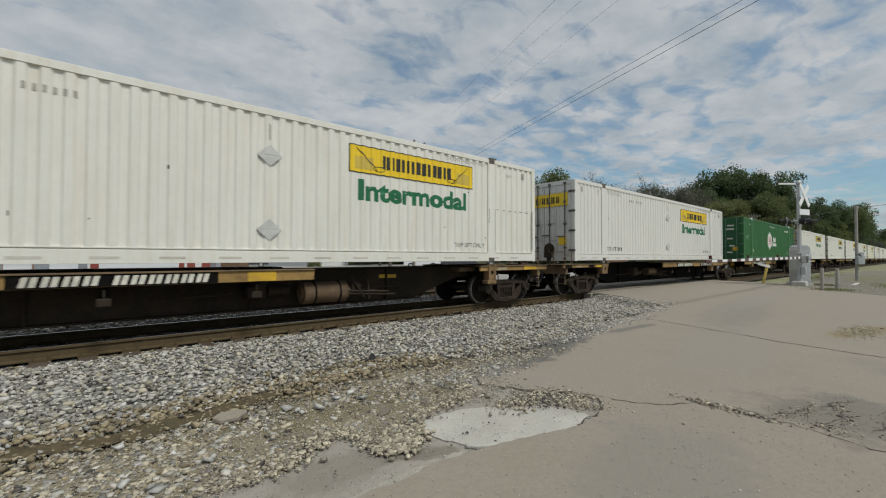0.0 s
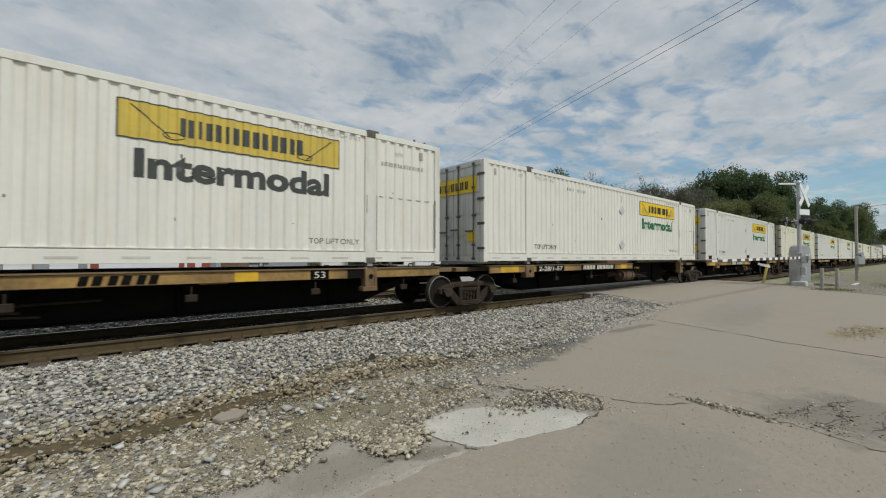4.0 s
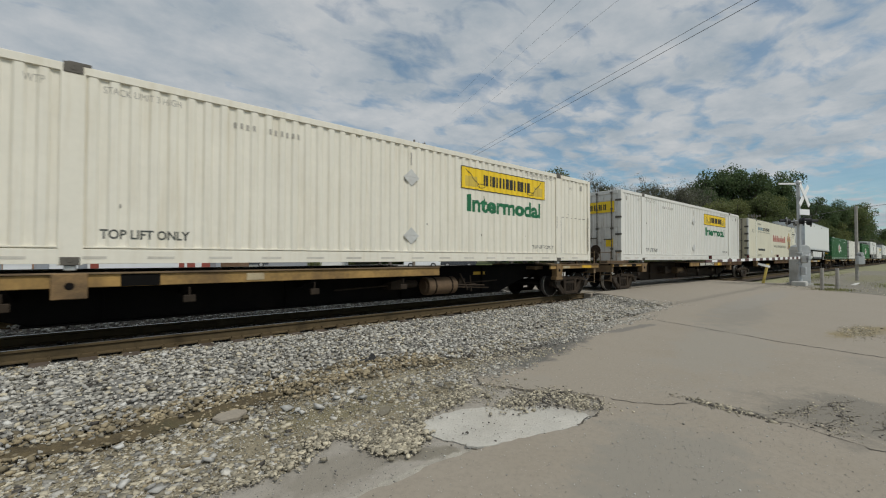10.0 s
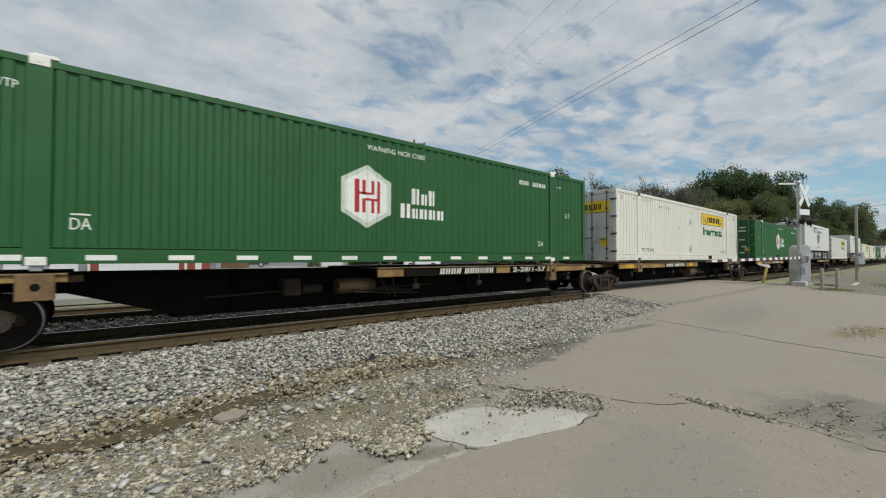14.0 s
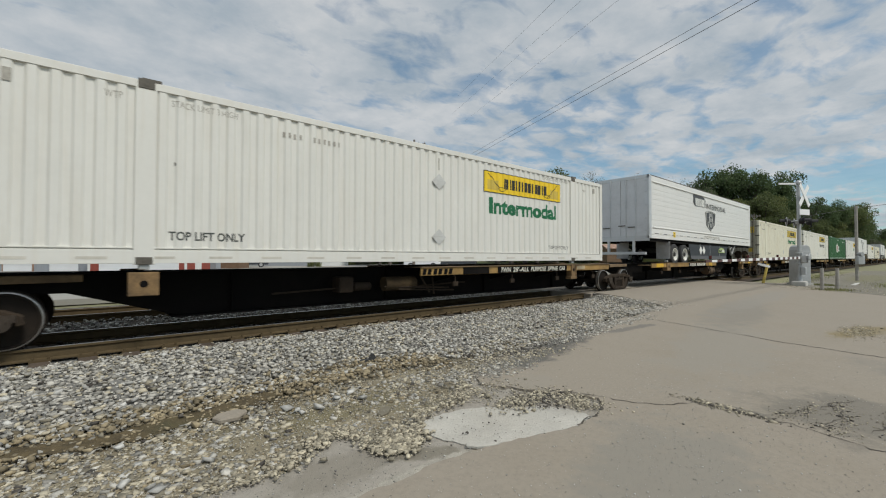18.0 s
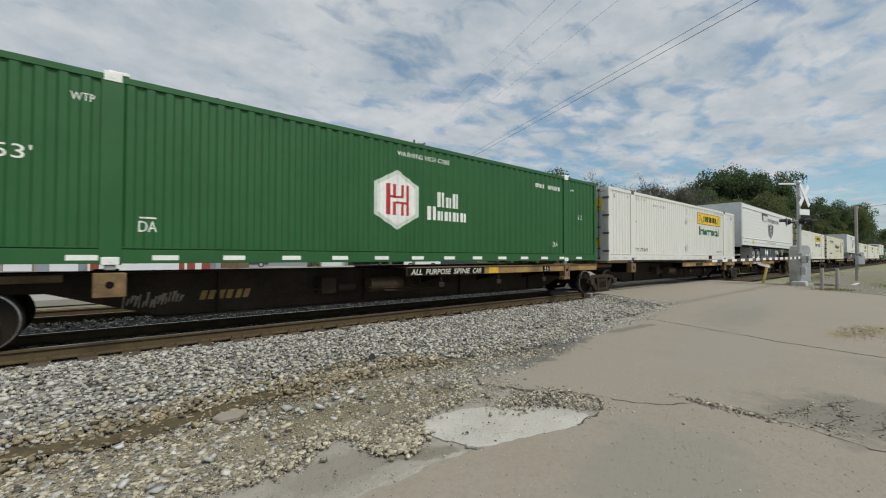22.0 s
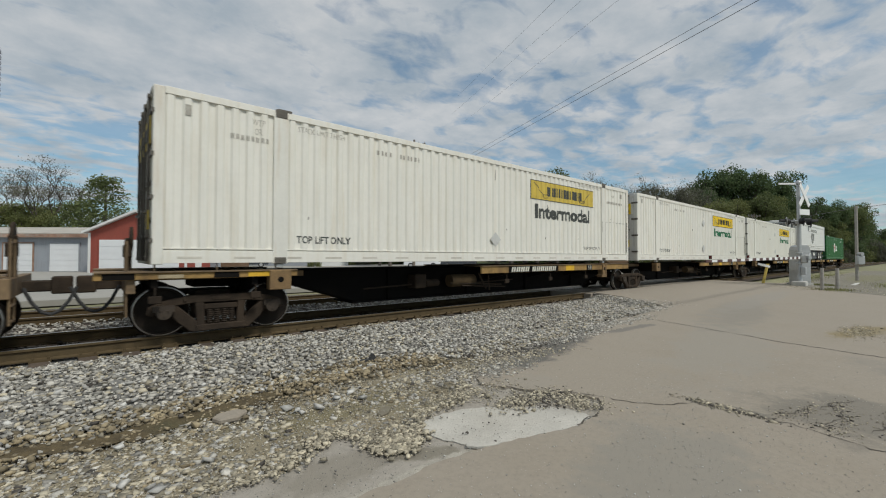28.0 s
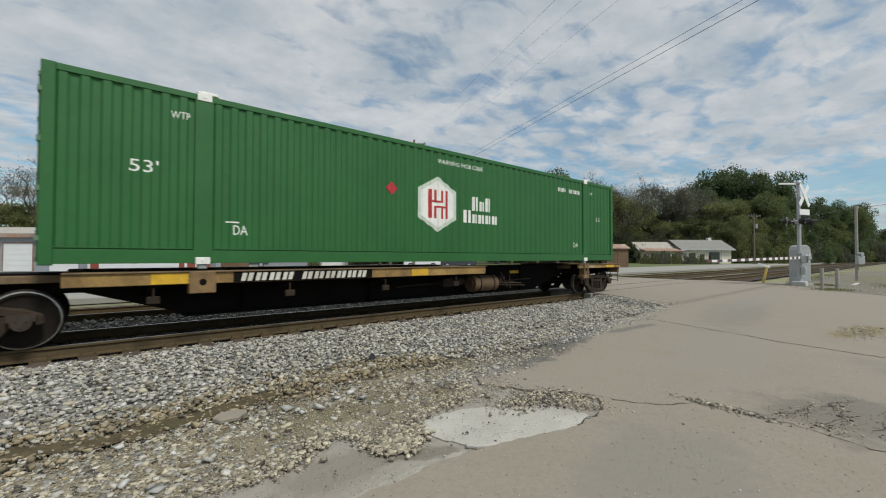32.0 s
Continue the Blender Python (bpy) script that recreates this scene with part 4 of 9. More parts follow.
M["flap"] = mat("pale_mud_flap", (0.45, 0.45, 0.45), 0.7, var=0.1, grime=0.4)


def trailer_doors(t, x, paint, d, T_Z1=T_Z1):
    """Swing doors on the end at x; d is the way they look."""
    part("door_frame", Shape().box(min(x, x + d * 0.03), max(x, x + d * 0.03), -HALF, HALF, T_Z1 - 0.16, T_Z1).box(min(x, x + d * 0.03), max(x, x + d * 0.03), -HALF, HALF, T_Z0 - 0.12, T_Z0 + 0.12).box(min(x, x + d * 0.03), max(x, x + d * 0.03), -HALF, -HALF + 0.1, T_Z0, T_Z1).box(min(x, x + d * 0.03), max(x, x + d * 0.03), HALF - 0.1, HALF, T_Z0, T_Z1), M["alu"], t, bevel=0.004)
    for y0, y1 in ((-HALF + 0.1, -0.008), (0.008, HALF - 0.1)):
        dr = part("door", Shape().box(min(x, x + d * 0.02), max(x, x + d * 0.02), y0, y1, T_Z0 + 0.12, T_Z1 - 0.16), paint, t, bevel=0.004)
        for k in (0.42, 0.80):
            yy = y0 + (y1 - y0) * k
            part("lock_rod", Shape().cyl((x + d * 0.045, yy, 0), "z", 0.018, T_Z0 + 0.0, T_Z1 - 0.08, 10), M["alu"], dr)
            part("handle", Shape().box(x + d * 0.05 - 0.015, x + d * 0.05 + 0.015, yy, yy + 0.35, T_Z0 + 0.42 + 0.2 * k, T_Z0 + 0.46 + 0.2 * k), M["hinge"], dr)
        for z in (1.35, 1.9, 2.5, 3.1, 3.6):
            yy = y0 if y0 < -0.5 else y1
            part("hinge", Shape().box(x + d * 0.02 - 0.02, x + d * 0.02 + 0.02, yy - 0.09, yy + 0.09, z, z + 0.07), M["alu"], dr)


def plain_trailer():
    t = thing("semi_trailer", "plain white smooth-sided box trailer riding on a spine car", "trailer", "trailers on the train")
    p = M["trailer_white"]
    n = 13
    for sg in (-1, 1):
        for k in range(n):
            a, b = 0.1 + k * (LEN - 0.2) / n, 0.1 + (k + 1) * (LEN - 0.2) / n
            part("side_panel", Shape().box(a + 0.0006, b - 0.0006, sg * (HALF - 0.02) - 0.015, sg * (HALF - 0.02) + 0.015, T_Z0 + 0.18, T_Z1 - 0.06), p, t, bevel=0.0012)
        y0, y1 = sorted((sg * (HALF + 0.008), sg * (HALF - 0.08)))
        part("bottom_rail", Shape().box(0, LEN, y0, y1, T_Z0, T_Z0 + 0.18), M["alu"], t, bevel=0.006)
        part("top_rail", Shape().box(0, LEN, y0, y1, T_Z1 - 0.07, T_Z1), M["alu"], t, bevel=0.006)
        for k in range(17 if sg < 0 else 0):
            x = 0.6 + k * 0.93
            part("reflector", Shape().box(x, x + 0.42, sg * (HALF + 0.011) - 0.003, sg * (HALF + 0.011) + 0.003, T_Z0 + 0.02, T_Z0 + 0.06), M["reflector"], t)
    part("roof", Shape().box(0, LEN, -HALF + 0.08, HALF - 0.08, T_Z1 - 0.05, T_Z1 - 0.01), p, t)
    part("front_wall", Shape().box(LEN - 0.05, LEN, -HALF + 0.08, HALF - 0.08, T_Z0, T_Z1 - 0.03), p, t)
    for x in (5.40, 5.55, 10.30, 10.45):
        part("vent_disc", Shape().cyl((x, -HALF - 0.008, T_Z1 - 0.30), "y", 0.055, 0, 0.02, 14), M["hinge"], t)
    trailer_doors(t, 0.0, M["trailer_door"], -1)
    trailer_base(t, LEN, (2.89, 4.08), M["trailer_white"], (4.98, 10.98), p)
    return t


M["trailer_door"] = mat("grey_trailer_door", (0.66, 0.67, 0.69), 0.45, var=0.05, scale=1.5, grime=0.2)


def reefer_trailer(front_left):
    """A refrigerated trailer with a ribbed side and dark skirts."""
    t = thing("refrigerated_trailer", "white refrigerated trailer with dark grey skirts on a spine car", "trailer", "trailers on the train")
    p = M["reefer_white"]
    T_Z1 = 3.91
    n = 9
    h0, h1 = T_Z0 + 0.46, T_Z1 - 0.32
    for sg in (-1, 1):
        for k in range(n):
            z0, z1 = h0 + k * (h1 - h0) / n, h0 + (k + 1) * (h1 - h0) / n
            y0, y1 = sorted((sg * (HALF - 0.010), sg * (HALF - 0.045)))
            zm = z0 + 0.63 * (z1 - z0)
            part("side_rib", Shape().box(0.2, LEN - 0.2, y0 + (0.003 if sg < 0 else 0), y1 - (0.003 if sg > 0 else 0), z0 + 0.001, zm - 0.001), p, t)
            part("side_rib", Shape().prism([(y0, zm + 0.014), (y0, z1 - 0.014), (y1, z1 - 0.001), (y1, zm + 0.001)] if sg < 0 else [(y1, zm + 0.014), (y1, z1 - 0.014), (y0, z1 - 0.001), (y0, zm + 0.001)], 0.2, LEN - 0.2, "x"), p, t)
        y0, y1 = sorted((sg * (HALF - 0.016), sg * (HALF - 0.06)))
        part("side_backing", Shape().box(0.1, LEN - 0.1, y0, y1, T_Z0, T_Z1 - 0.05), M["panel_joint"], t)
        y0, y1 = sorted((sg * (HALF + 0.005), sg * (HALF - 0.08)))
        part("top_rail", Shape().box(0.0, LEN, y0, y1, T_Z1 - 0.315, T_Z1 - 0.04), p, t, bevel=0.008)
        part("rub_rail", Shape().cyl((0, sg * (HALF + 0.004), T_Z1 - 0.30), "x", 0.026, 0.35, LEN - 0.35, 10), p, t)
        part("roof_edge", Shape().box(0.0, LEN, y0, y1, T_Z1 - 0.035, T_Z1), M["hinge"], t, bevel=0.008)
        part("scuff_band", Shape().box(0.0, LEN, y0, y1, T_Z0 + 0.17, T_Z0 + 0.44), p, t, bevel=0.006)
        part("bottom_rail", Shape().box(0.0, LEN, y0 - 0.004, y1 + 0.004, T_Z0, T_Z0 + 0.165), p, t, bevel=0.008)
        part("rub_rail", Shape().cyl((0, sg * (HALF + 0.004), T_Z0 + 0.50), "x", 0.028, 0.35, LEN - 0.35, 10), p, t)
        for k in range(16 if sg < 0 else 0):
            x = 0.55 + k * 0.97
            part("reflector", Shape().box(x, x + 0.40, sg * (HALF + 0.008) - 0.003, sg * (HALF + 0.008) + 0.003, T_Z0 + 0.215, T_Z0 + 0.245), M["reflector"], t)
            part("reflector", Shape().box(x + 0.52, x + 0.78, sg * (HALF + 0.008) - 0.003, sg * (HALF + 0.008) + 0.003, T_Z0 + 0.21, T_Z0 + 0.25), M["reflector_dull"], t)
        for x0, x1 in ((0, 0.2), (LEN - 0.2, LEN)):
            part("corner_post", Shape().box(x0 - 0.004, x1 + 0.004, y0 - 0.010, y1 + 0.010, T_Z0 - 0.004, T_Z1 - 0.015), M["alu"] if (x0 == 0) != front_left else p, t, bevel=0.02)
    part("roof", Shape().box(0, LEN, -HALF + 0.08, HALF - 0.08, T_Z1 - 0.05, T_Z1 - 0.01), p, t)
    fx, d = (0.0, 1) if front_left else (LEN, -1)
    part("front_wall", Shape().box(min(fx, fx + d * 0.06), max(fx, fx + d * 0.06), -HALF + 0.08, HALF - 0.08, T_Z0, T_Z1 - 0.03), p, t)
    # cooling machine on the nose
    a, b = sorted((fx - d * 0.02, fx - d * 0.38))
    u = part("cooling_unit", Shape().prism([(-0.95, T_Z0 + 0.75), (0.95, T_Z0 + 0.75), (0.95, T_Z1 - 0.35), (0.7, T_Z1 + 0.02), (-0.7, T_Z1 + 0.02), (-0.95, T_Z1 - 0.35)], a, b, "x"), p, t, "white cooling machine with black grilles", bevel=0.04)
    s = Shape()
    ga = fx - d * 0.40
    for k in range(9):
        s.box(ga - 0.03, ga + 0.03, -0.75, 0.75, T_Z1 - 1.0 + k * 0.09, T_Z1 - 0.95 + k * 0.09)
    s.box(a - 0.01, b + 0.01, -0.97, -0.9, T_Z1 - 0.98, T_Z1 - 0.36)
    part("grille", s, M["unit_black"], u)
    s = Shape().box(a + 0.15, a + 0.30, -0.965, -0.94, T_Z0 + 1.05, T_Z0 + 1.17).box(a + 0.12, a + 0.36, -0.965, -0.94, T_Z0 + 0.85, T_Z0 + 0.97)
    part("control_panel", s, M["unit_black"], u)
    # emblem and lettering, places given from the side as read
    y = -HALF - 0.001
    z = T_Z0 - 2.10
    o = 0.0 if front_left else -0.17
    z -= 0.0 if front_left else 0.03
    s = Shape().prism([(5.55 + o, 4.66 + z), (7.05 + o, 4.66 + z), (7.36 + o, 4.50 + z), (7.36 + o, 4.10 + z), (5.78 + o, 4.06 + z), (5.55 + o, 4.24 + z)], y - 0.005, y)
    nb = part("name_block", s, M["darkgrey_decal"], t, "dark shadowed name block")
    word_bars("name_bar", (0.23, 0.25, 0.11, 0.34, 0.22), 5.84 + o, y - 0.006, 4.09 + z, 0.40, M["whiteletter"], nb, gap=0.13)
    letters("intermodal_word", "INTERMODAL", 0.36, M["darkletter"], t, 7.54 + o, y - 0.004, 4.05 + z, width=3.40, tall=1.15)
    sh = [(a + o, b + z) for a, b in ((7.37, 3.86), (8.22, 3.96), (9.09, 3.86), (8.92, 3.10), (8.23, 2.80), (7.54, 3.10))]
    e = part("shield_emblem", Shape().prism(sh, y - 0.005, y), M["darkgrey_decal"], t, "dark shield emblem with pale road lines")
    cx, cz = 8.23 + o, 3.4 + z
    s = Shape()
    ring = [(cx + (a - cx) * 0.93, cz + (b - cz) * 0.93) for a, b in sh]
    for p0, p1 in zip(ring, ring[1:] + ring[:1]):
        s.tube([(p0[0], y - 0.008, p0[1]), (p1[0], y - 0.008, p1[1])], 0.015, 4)
    for x0, x1 in ((7.82 + o, 8.08 + o), (8.64 + o, 8.38 + o)):
        s.prism([(x0 - 0.03, 2.98 + z), (x0 + 0.05, 2.98 + z), (x1 + 0.03, 3.86 + z), (x1 - 0.01, 3.86 + z)], y - 0.009, y - 0.003)
    s.box(8.18 + o, 8.30 + o, y - 0.009, y - 0.003, 3.02 + z, 3.24 + z).box(8.19 + o, 8.29 + o, y - 0.009, y - 0.003, 3.34 + z, 3.54 + z).box(8.20 + o, 8.28 + o, y - 0.009, y - 0.003, 3.62 + z, 3.80 + z)
    part("emblem_lines", s, M["whiteletter"], e)
    word_bars("address_line", (0.085,) * 18 + (0.02,) + (0.085,) * 3, 6.90, y - 0.001, 2.44 + z - 0.03, 0.10, M["greyletter"], t, gap=0.40)
    lx = 3.0 if front_left else 2.65
    s = Shape().box(lx, lx + 0.26, y - 0.012, y - 0.006, 2.36 + z - 0.10, 2.36 + z + 0.16)
    lb = part("lift_label", s, M["yellow"], t, "yellow lifting label")
    letters("label_words", "LIFT", 0.09, M["black"], lb, lx + 0.03, y - 0.015, 2.36 + z + 0.05, width=0.20)
    letters("label_words", "HERE", 0.09, M["black"], lb, lx + 0.03, y - 0.015, 2.36 + z - 0.06, width=0.20)
    wheels = (11.95, 13.1) if front_left else (2.95, 4.23)
    sk = (5.45, 11.2) if front_left else (4.85, 11.4)
    trailer_base(t, fx, wheels, M["skirt"], sk, p, 0.44 if front_left else 0.345)
    ys = -1.24
    ex = 6.95 if front_left else 10.12
    ep = part("eco_plate", Shape().prism([(ex - 0.62, 0.48), (ex + 0.62, 0.48), (ex + 0.62, 0.66), (ex + 0.4, 0.80), (ex - 0.2, 0.86), (ex - 0.58, 0.72)], ys - 0.012, ys), M["unit_black"], t, "pale green rounded plate with dark rim")
    part("plate_field", Shape().prism([(ex - 0.57, 0.51), (ex + 0.57, 0.51), (ex + 0.56, 0.64), (ex + 0.38, 0.76), (ex - 0.2, 0.82), (ex - 0.52, 0.70)], ys - 0.014, ys - 0.010), M["eco"], ep)
    part("plate_leaf", Shape().prism([(ex + 0.05, 0.56), (ex + 0.40, 0.56), (ex + 0.50, 0.64), (ex + 0.20, 0.70)], ys - 0.017, ys - 0.013), M["whiteletter"], ep)
    letters("plate_word", "eco", 0.34, M["black"], ep, ex - 0.50, ys - 0.019, 0.555, width=0.56, tall=0.8, heavy=0.012)
    hx = 9.2 if front_left else 6.84
    for k in (-0.24, 0.24):
        part("hazard_diamond", Shape().prism([(hx + k - 0.23, 0.60), (hx + k, 0.83), (hx + k + 0.23, 0.60), (hx + k, 0.37)], ys - 0.012, ys), M["whiteletter"], t)
    if front_left:
        tk = part("fuel_tank", Shape().cyl((4.95, -0.95, 0.50), "y", 0.33, -0.20, 1.6, 24), M["skirt"], t, "dark round tank with a pale end cap", smooth=True)
        part("tank_cap", Shape().lathe([(0.26, -0.03), (0.24, -0.05), (0.1, -0.06), (0.05, -0.08)], (4.95, -1.13, 0.50), n=24), M["rim"], tk, smooth=True)
    trailer_doors(t, LEN - fx, M["trailer_door"], d, T_Z1)
    return t


M["panel_joint"] = mat("panel_shadow_line", (0.654, 0.649, 0.627), 0.5, var=0.05)
M["darkgrey_decal"] = mat("dark_grey_decal", (0.045, 0.045, 0.048), 0.5, var=0.1)
M["eco"] = mat("pale_green_plate", (0.42, 0.52, 0.20), 0.4, var=0.2, scale=3)


# ---- spine cars ----
def frame_side(y):
    """One cast side frame with its two triangular openings and the spring window."""
    s = Shape()
    a, b = y, y + 0.15
    s.prism([(-1.10, 0.38), (-1.08, 0.51), (-0.88, 0.60), (-0.50, 0.675), (0.50, 0.675), (0.88, 0.60), (1.08, 0.51), (1.10, 0.38), (1.01, 0.36), (0.95, 0.47), (0.78, 0.505), (0.44, 0.545), (-0.44, 0.545), (-0.78, 0.505), (-0.95, 0.47), (-1.01, 0.36)], a, b)
    for sg in (-1, 1):
        s.prism([(sg * 0.83, 0.50), (sg * 0.68, 0.525), (sg * 0.40, 0.25), (sg * 0.30, 0.17), (sg * 0.30, 0.045), (sg * 0.46, 0.045), (sg * 0.66, 0.22), (sg * 0.75, 0.34)], a + 0.012, b - 0.012)
        s.prism([(sg * 0.41, 0.56), (sg * 0.27, 0.56), (sg * 0.25, 0.10), (sg * 0.37, 0.10)], a + 0.004, b - 0.004)
        s.cyl((sg * 0.56, a, 0.60), "y", 0.035, -0.02, 0.02, 10)
    s.box(-0.40, 0.40, a - 0.008, b + 0.008, 0.05, 0.165)
    s.box(-0.27, 0.27, a + 0.02, b - 0.02, 0.42, 0.52)
    s.box(-0.16, 0.16, a - 0.012, a + 0.03, 0.575, 0.645)
    return s


def axle_box(y, x):
    sg = -1 if y < 0 else 1
    s = Shape().cyl((x, y, 0.42), "y", 0.115, -0.06, 0.06, 16)
    s.box(x - 0.15, x + 0.15, y - 0.045, y + 0.045, 0.43, 0.53)
    for k in range(3):
        t = 2 * math.pi * k / 3 + 0.5
        s.cyl((x + 0.06 * math.cos(t), y + sg * 0.055, 0.42 + 0.06 * math.sin(t)), "y", 0.016, -0.02, 0.02, 6)
    return s


def wheelset_meshes():
    prof = [(0.10, -0.02), (0.12, -0.03), (0.30, 0.015), (0.355, 0.0), (0.365, -0.02), (0.400, -0.026), (0.417, -0.020), (0.42, 0.07), (0.448, 0.085), (0.445, 0.115), (0.36, 0.115), (0.33, 0.06), (0.13, 0.08), (0.10, 0.09)]
    s = Shape()
    s.lathe(prof, (0, -0.80, 0), n=40)
    s.lathe([(r, -a) for r, a in prof], (0, 0.80, 0), n=40)
    s.cyl((0, 0, 0), "y", 0.085, -0.98, 0.98, 14)
    me = s.mesh("wheelset", M["wheel"], smooth=True)
    # the tread is rolled bright
    me.materials.append(M["tread"])
    for p in me.polygons:
        rad = math.hypot(p.center.x, p.center.z)
        if 0.404 < rad < 0.425 and 0.72 < abs(p.center.y) < 0.84:
            p.material_index = 1
    return me


MESH = {}


def shared(key, maker):
    if key not in MESH:
        MESH[key] = maker()
    return MESH[key]


WHEELSETS = []


def add_truck(car, x):
    t = new("truck")
    t.parent, t.location = car, (x, 0, -0.04)
    t.empty_display_size = 0.2
    b = part("bolster", shared("bolster", lambda: Shape().box(-0.20, 0.20, -1.0, 1.0, 0.28, 0.52).box(-0.3, 0.3, -0.35, 0.35, 0.52, 0.72).mesh("bolster", M["truck"], 0.015)), None, t)
    for y in (-1.06, 0.93):
        part("side_frame", shared(("frame", y), lambda: frame_side(y).mesh("side_frame", M["truck"], 0.014)), None, t, "dusty cast side frame")

        if y < 0:
            coil = shared("spring", lambda: Shape().lathe([(0.054 if q % 2 else 0.038, 0.17 + q * 0.0175) for q in range(15)], (0, y + 0.065, 0), "z", 10).mesh("spring", M["truck"]))
            for k in (-0.18, -0.06, 0.06, 0.18):
                part("spring", coil, None, t, at=Matrix.Translation((k, 0, 0)))
        for x2 in (-0.865, 0.865):
            part("axle_box", shared(("box", y, x2), lambda: axle_box(y - 0.02 if y < 0 else y + 0.15, x2).mesh("axle_box", M["axle_box"], smooth=True)), None, t)
    for x2 in (-0.865, 0.865):
        w = part("wheelset", shared("wheelset", wheelset_meshes), None, t)
        w.matrix_parent_inverse = Matrix.Translation((x2, 0, 0.42))
        WHEELSETS.append(w)
    for x2 in (-0.36, 0.36):
        part("brake_beam", shared("brake", lambda: Shape().box(-0.05, 0.05, -0.75, 0.75, 0.32, 0.42).box(-0.08, 0.08, -0.82, -0.70, 0.26, 0.54).box(-0.08, 0.08, 0.70, 0.82, 0.26, 0.54).mesh("brake_beam", M["truck"], 0.008)), None, t, at=Matrix.Translation((x2, 0, 0)))
    return t


M["axle_box"] = mat("oily_axle_box", (0.050, 0.038, 0.028), 0.6, spec=0.3, var=0.3, scale=8, grime=0.5, grime_col=(0.02, 0.015, 0.012))


def sill_plate(car, a, b, style, marks, c, deck=1.045, under=0.85):
    """A side platform: a long channel on both sides with brackets underneath."""
    for sg in (-1, 1):
        y0, y1 = sorted((sg * 1.30, sg * 1.24))
        y2, y3 = sorted((sg * 1.33, sg * 0.55))
        p = part("side_sill", Shape().box(a, b, y0, y1, under, 1.045), style, car, "worn brown and yellow side sill", bevel=0.008)
        part("sill_deck", Shape().box(a, b, y2, y3, deck, deck + 0.025) if deck > 1 else Shape().box(a, b, min(y2 + 0.10, y3), max(y3 - 0.10, y2 + 0.2), deck, deck + 0.025).box(a, b, y0 - 0.02, y1 + 0.02, 1.045, 1.062), M["sill_brown"], p, bevel=0.004)
        n = max(2, int((b - a) / 1.9))
        for k in range(n):
            x = a + (k + 0.5) * (b - a) / n
            y4, y5 = sorted((sg * 1.22, sg * 0.4))
            # bearers take the near-black colour that holds the shade under the deck
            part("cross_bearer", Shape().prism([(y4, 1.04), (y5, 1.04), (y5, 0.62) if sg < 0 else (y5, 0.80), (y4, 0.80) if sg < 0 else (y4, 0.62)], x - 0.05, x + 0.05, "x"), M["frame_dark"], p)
            if sg < 0:
                part("tie_hook", Shape().box(x - 0.015, x + 0.015, sg * 1.27 - 0.015, sg * 1.27 + 0.015, 0.66, 0.80).box(x - 0.09, x + 0.09, sg * 1.27 - 0.03, sg * 1.27 + 0.03, 0.55, 0.67), M["frame_mid"], p, bevel=0.01)
        if sg < 0:
            sill_marks(p, c, marks, a, b, under)


def service_words(text, m, p, x, y, width, heavy=0.004):
    """A line of slanted capitals along the sill, word by word."""
    unit, along = width / len(text), 0.0
    for word in text.split():
        letters("service_marking", word, 0.19, m, p, x + along, y, 0.88, width=unit * len(word), heavy=heavy, slant=0.2)
        along += unit * (len(word) + 1)


def sill_marks(p, c, marks, a, b, under):
    """Paint on the near side sill: kind, start and end along the load."""
    y, z0, z1 = -1.305, under + 0.005, 1.04
    for what, x0, x1 in marks:
        x0, x1 = c + x0, c + x1
        if what == "rust":
            part("rusty_patch", Shape().box(max(a + 0.01, x0), min(b - 0.01, x1), y - 0.0015, y + 0.004, z0, z1), M["sill_rust"], p)
            continue
        if x0 < a or x1 > b:
            continue
        w = x1 - x0
        if what in ("id", "date", "twin", "purpose"):
            part("dark_patch", Shape().box(max(a, x0 - 0.12), min(b, x1 + 0.12), y - 0.003, y, z0, z1), M["frame_dark"], p)
        if what == "id":
            word_bars("reporting_mark", (0.66 * w / 9,) * 4 + (-0.3 * w / 9,) + (0.66 * w / 9,) * 6, x0, y - 0.004, 0.875, 0.145, M["wornwhite"], p, gap=0.19 * w / 9 / 0.145, lean=0.25)
        elif what == "name":
            word_bars("name_bar", (w * 0.28,) * 3, x0, y - 0.001, 0.875, 0.14, M["frame_dark"], p, gap=0.08 * w / 0.14, lean=0.25)
        elif what == "date":
            letters("date_marking", "2-28/1-57", 0.19, M["wornwhite"], p, x0, y - 0.006, 0.88, width=w, heavy=0.004, slant=0.2)
        elif what == "twin":
            service_words("TWIN 28'-ALL PURPOSE SPINE CAR", M["wornwhite"], p, x0, y - 0.006, w)
        elif what == "oldtwin":
            service_words("TWIN 28'-ALL PURPOSE SPINE CAR", M["sill_faint"], p, x0, y - 0.006, w, 0.0)
        elif what == "purpose":
            service_words("ALL PURPOSE SPINE CAR", M["wornwhite"], p, x0, y - 0.006, w, 0.003)
        elif what == "53":
            part("dark_patch", Shape().box(x0 - 0.08, x1 + 0.08, y - 0.003, y, z0, z1), M["frame_dark"], p)
            letters("length_marking", "53", 0.19, M["wornwhite"], p, x0, y - 0.006, 0.88, width=w)
        elif what == "yellow":
            part("yellow_patch", Shape().box(x0, x1, y - 0.003, y, z0 + 0.007, 1.035), M["stripe_yellow"], p)
        elif what == "dark":
            part("dark_patch", Shape().box(x0, x1, y - 0.003, y, z0, z1), M["frame_dark"], p)
        elif what == "pale":
            part("pale_label", Shape().box(x0, x1, y - 0.003, y, max(0.89, z0 + 0.01), 1.015), M["pale_tan"], p)


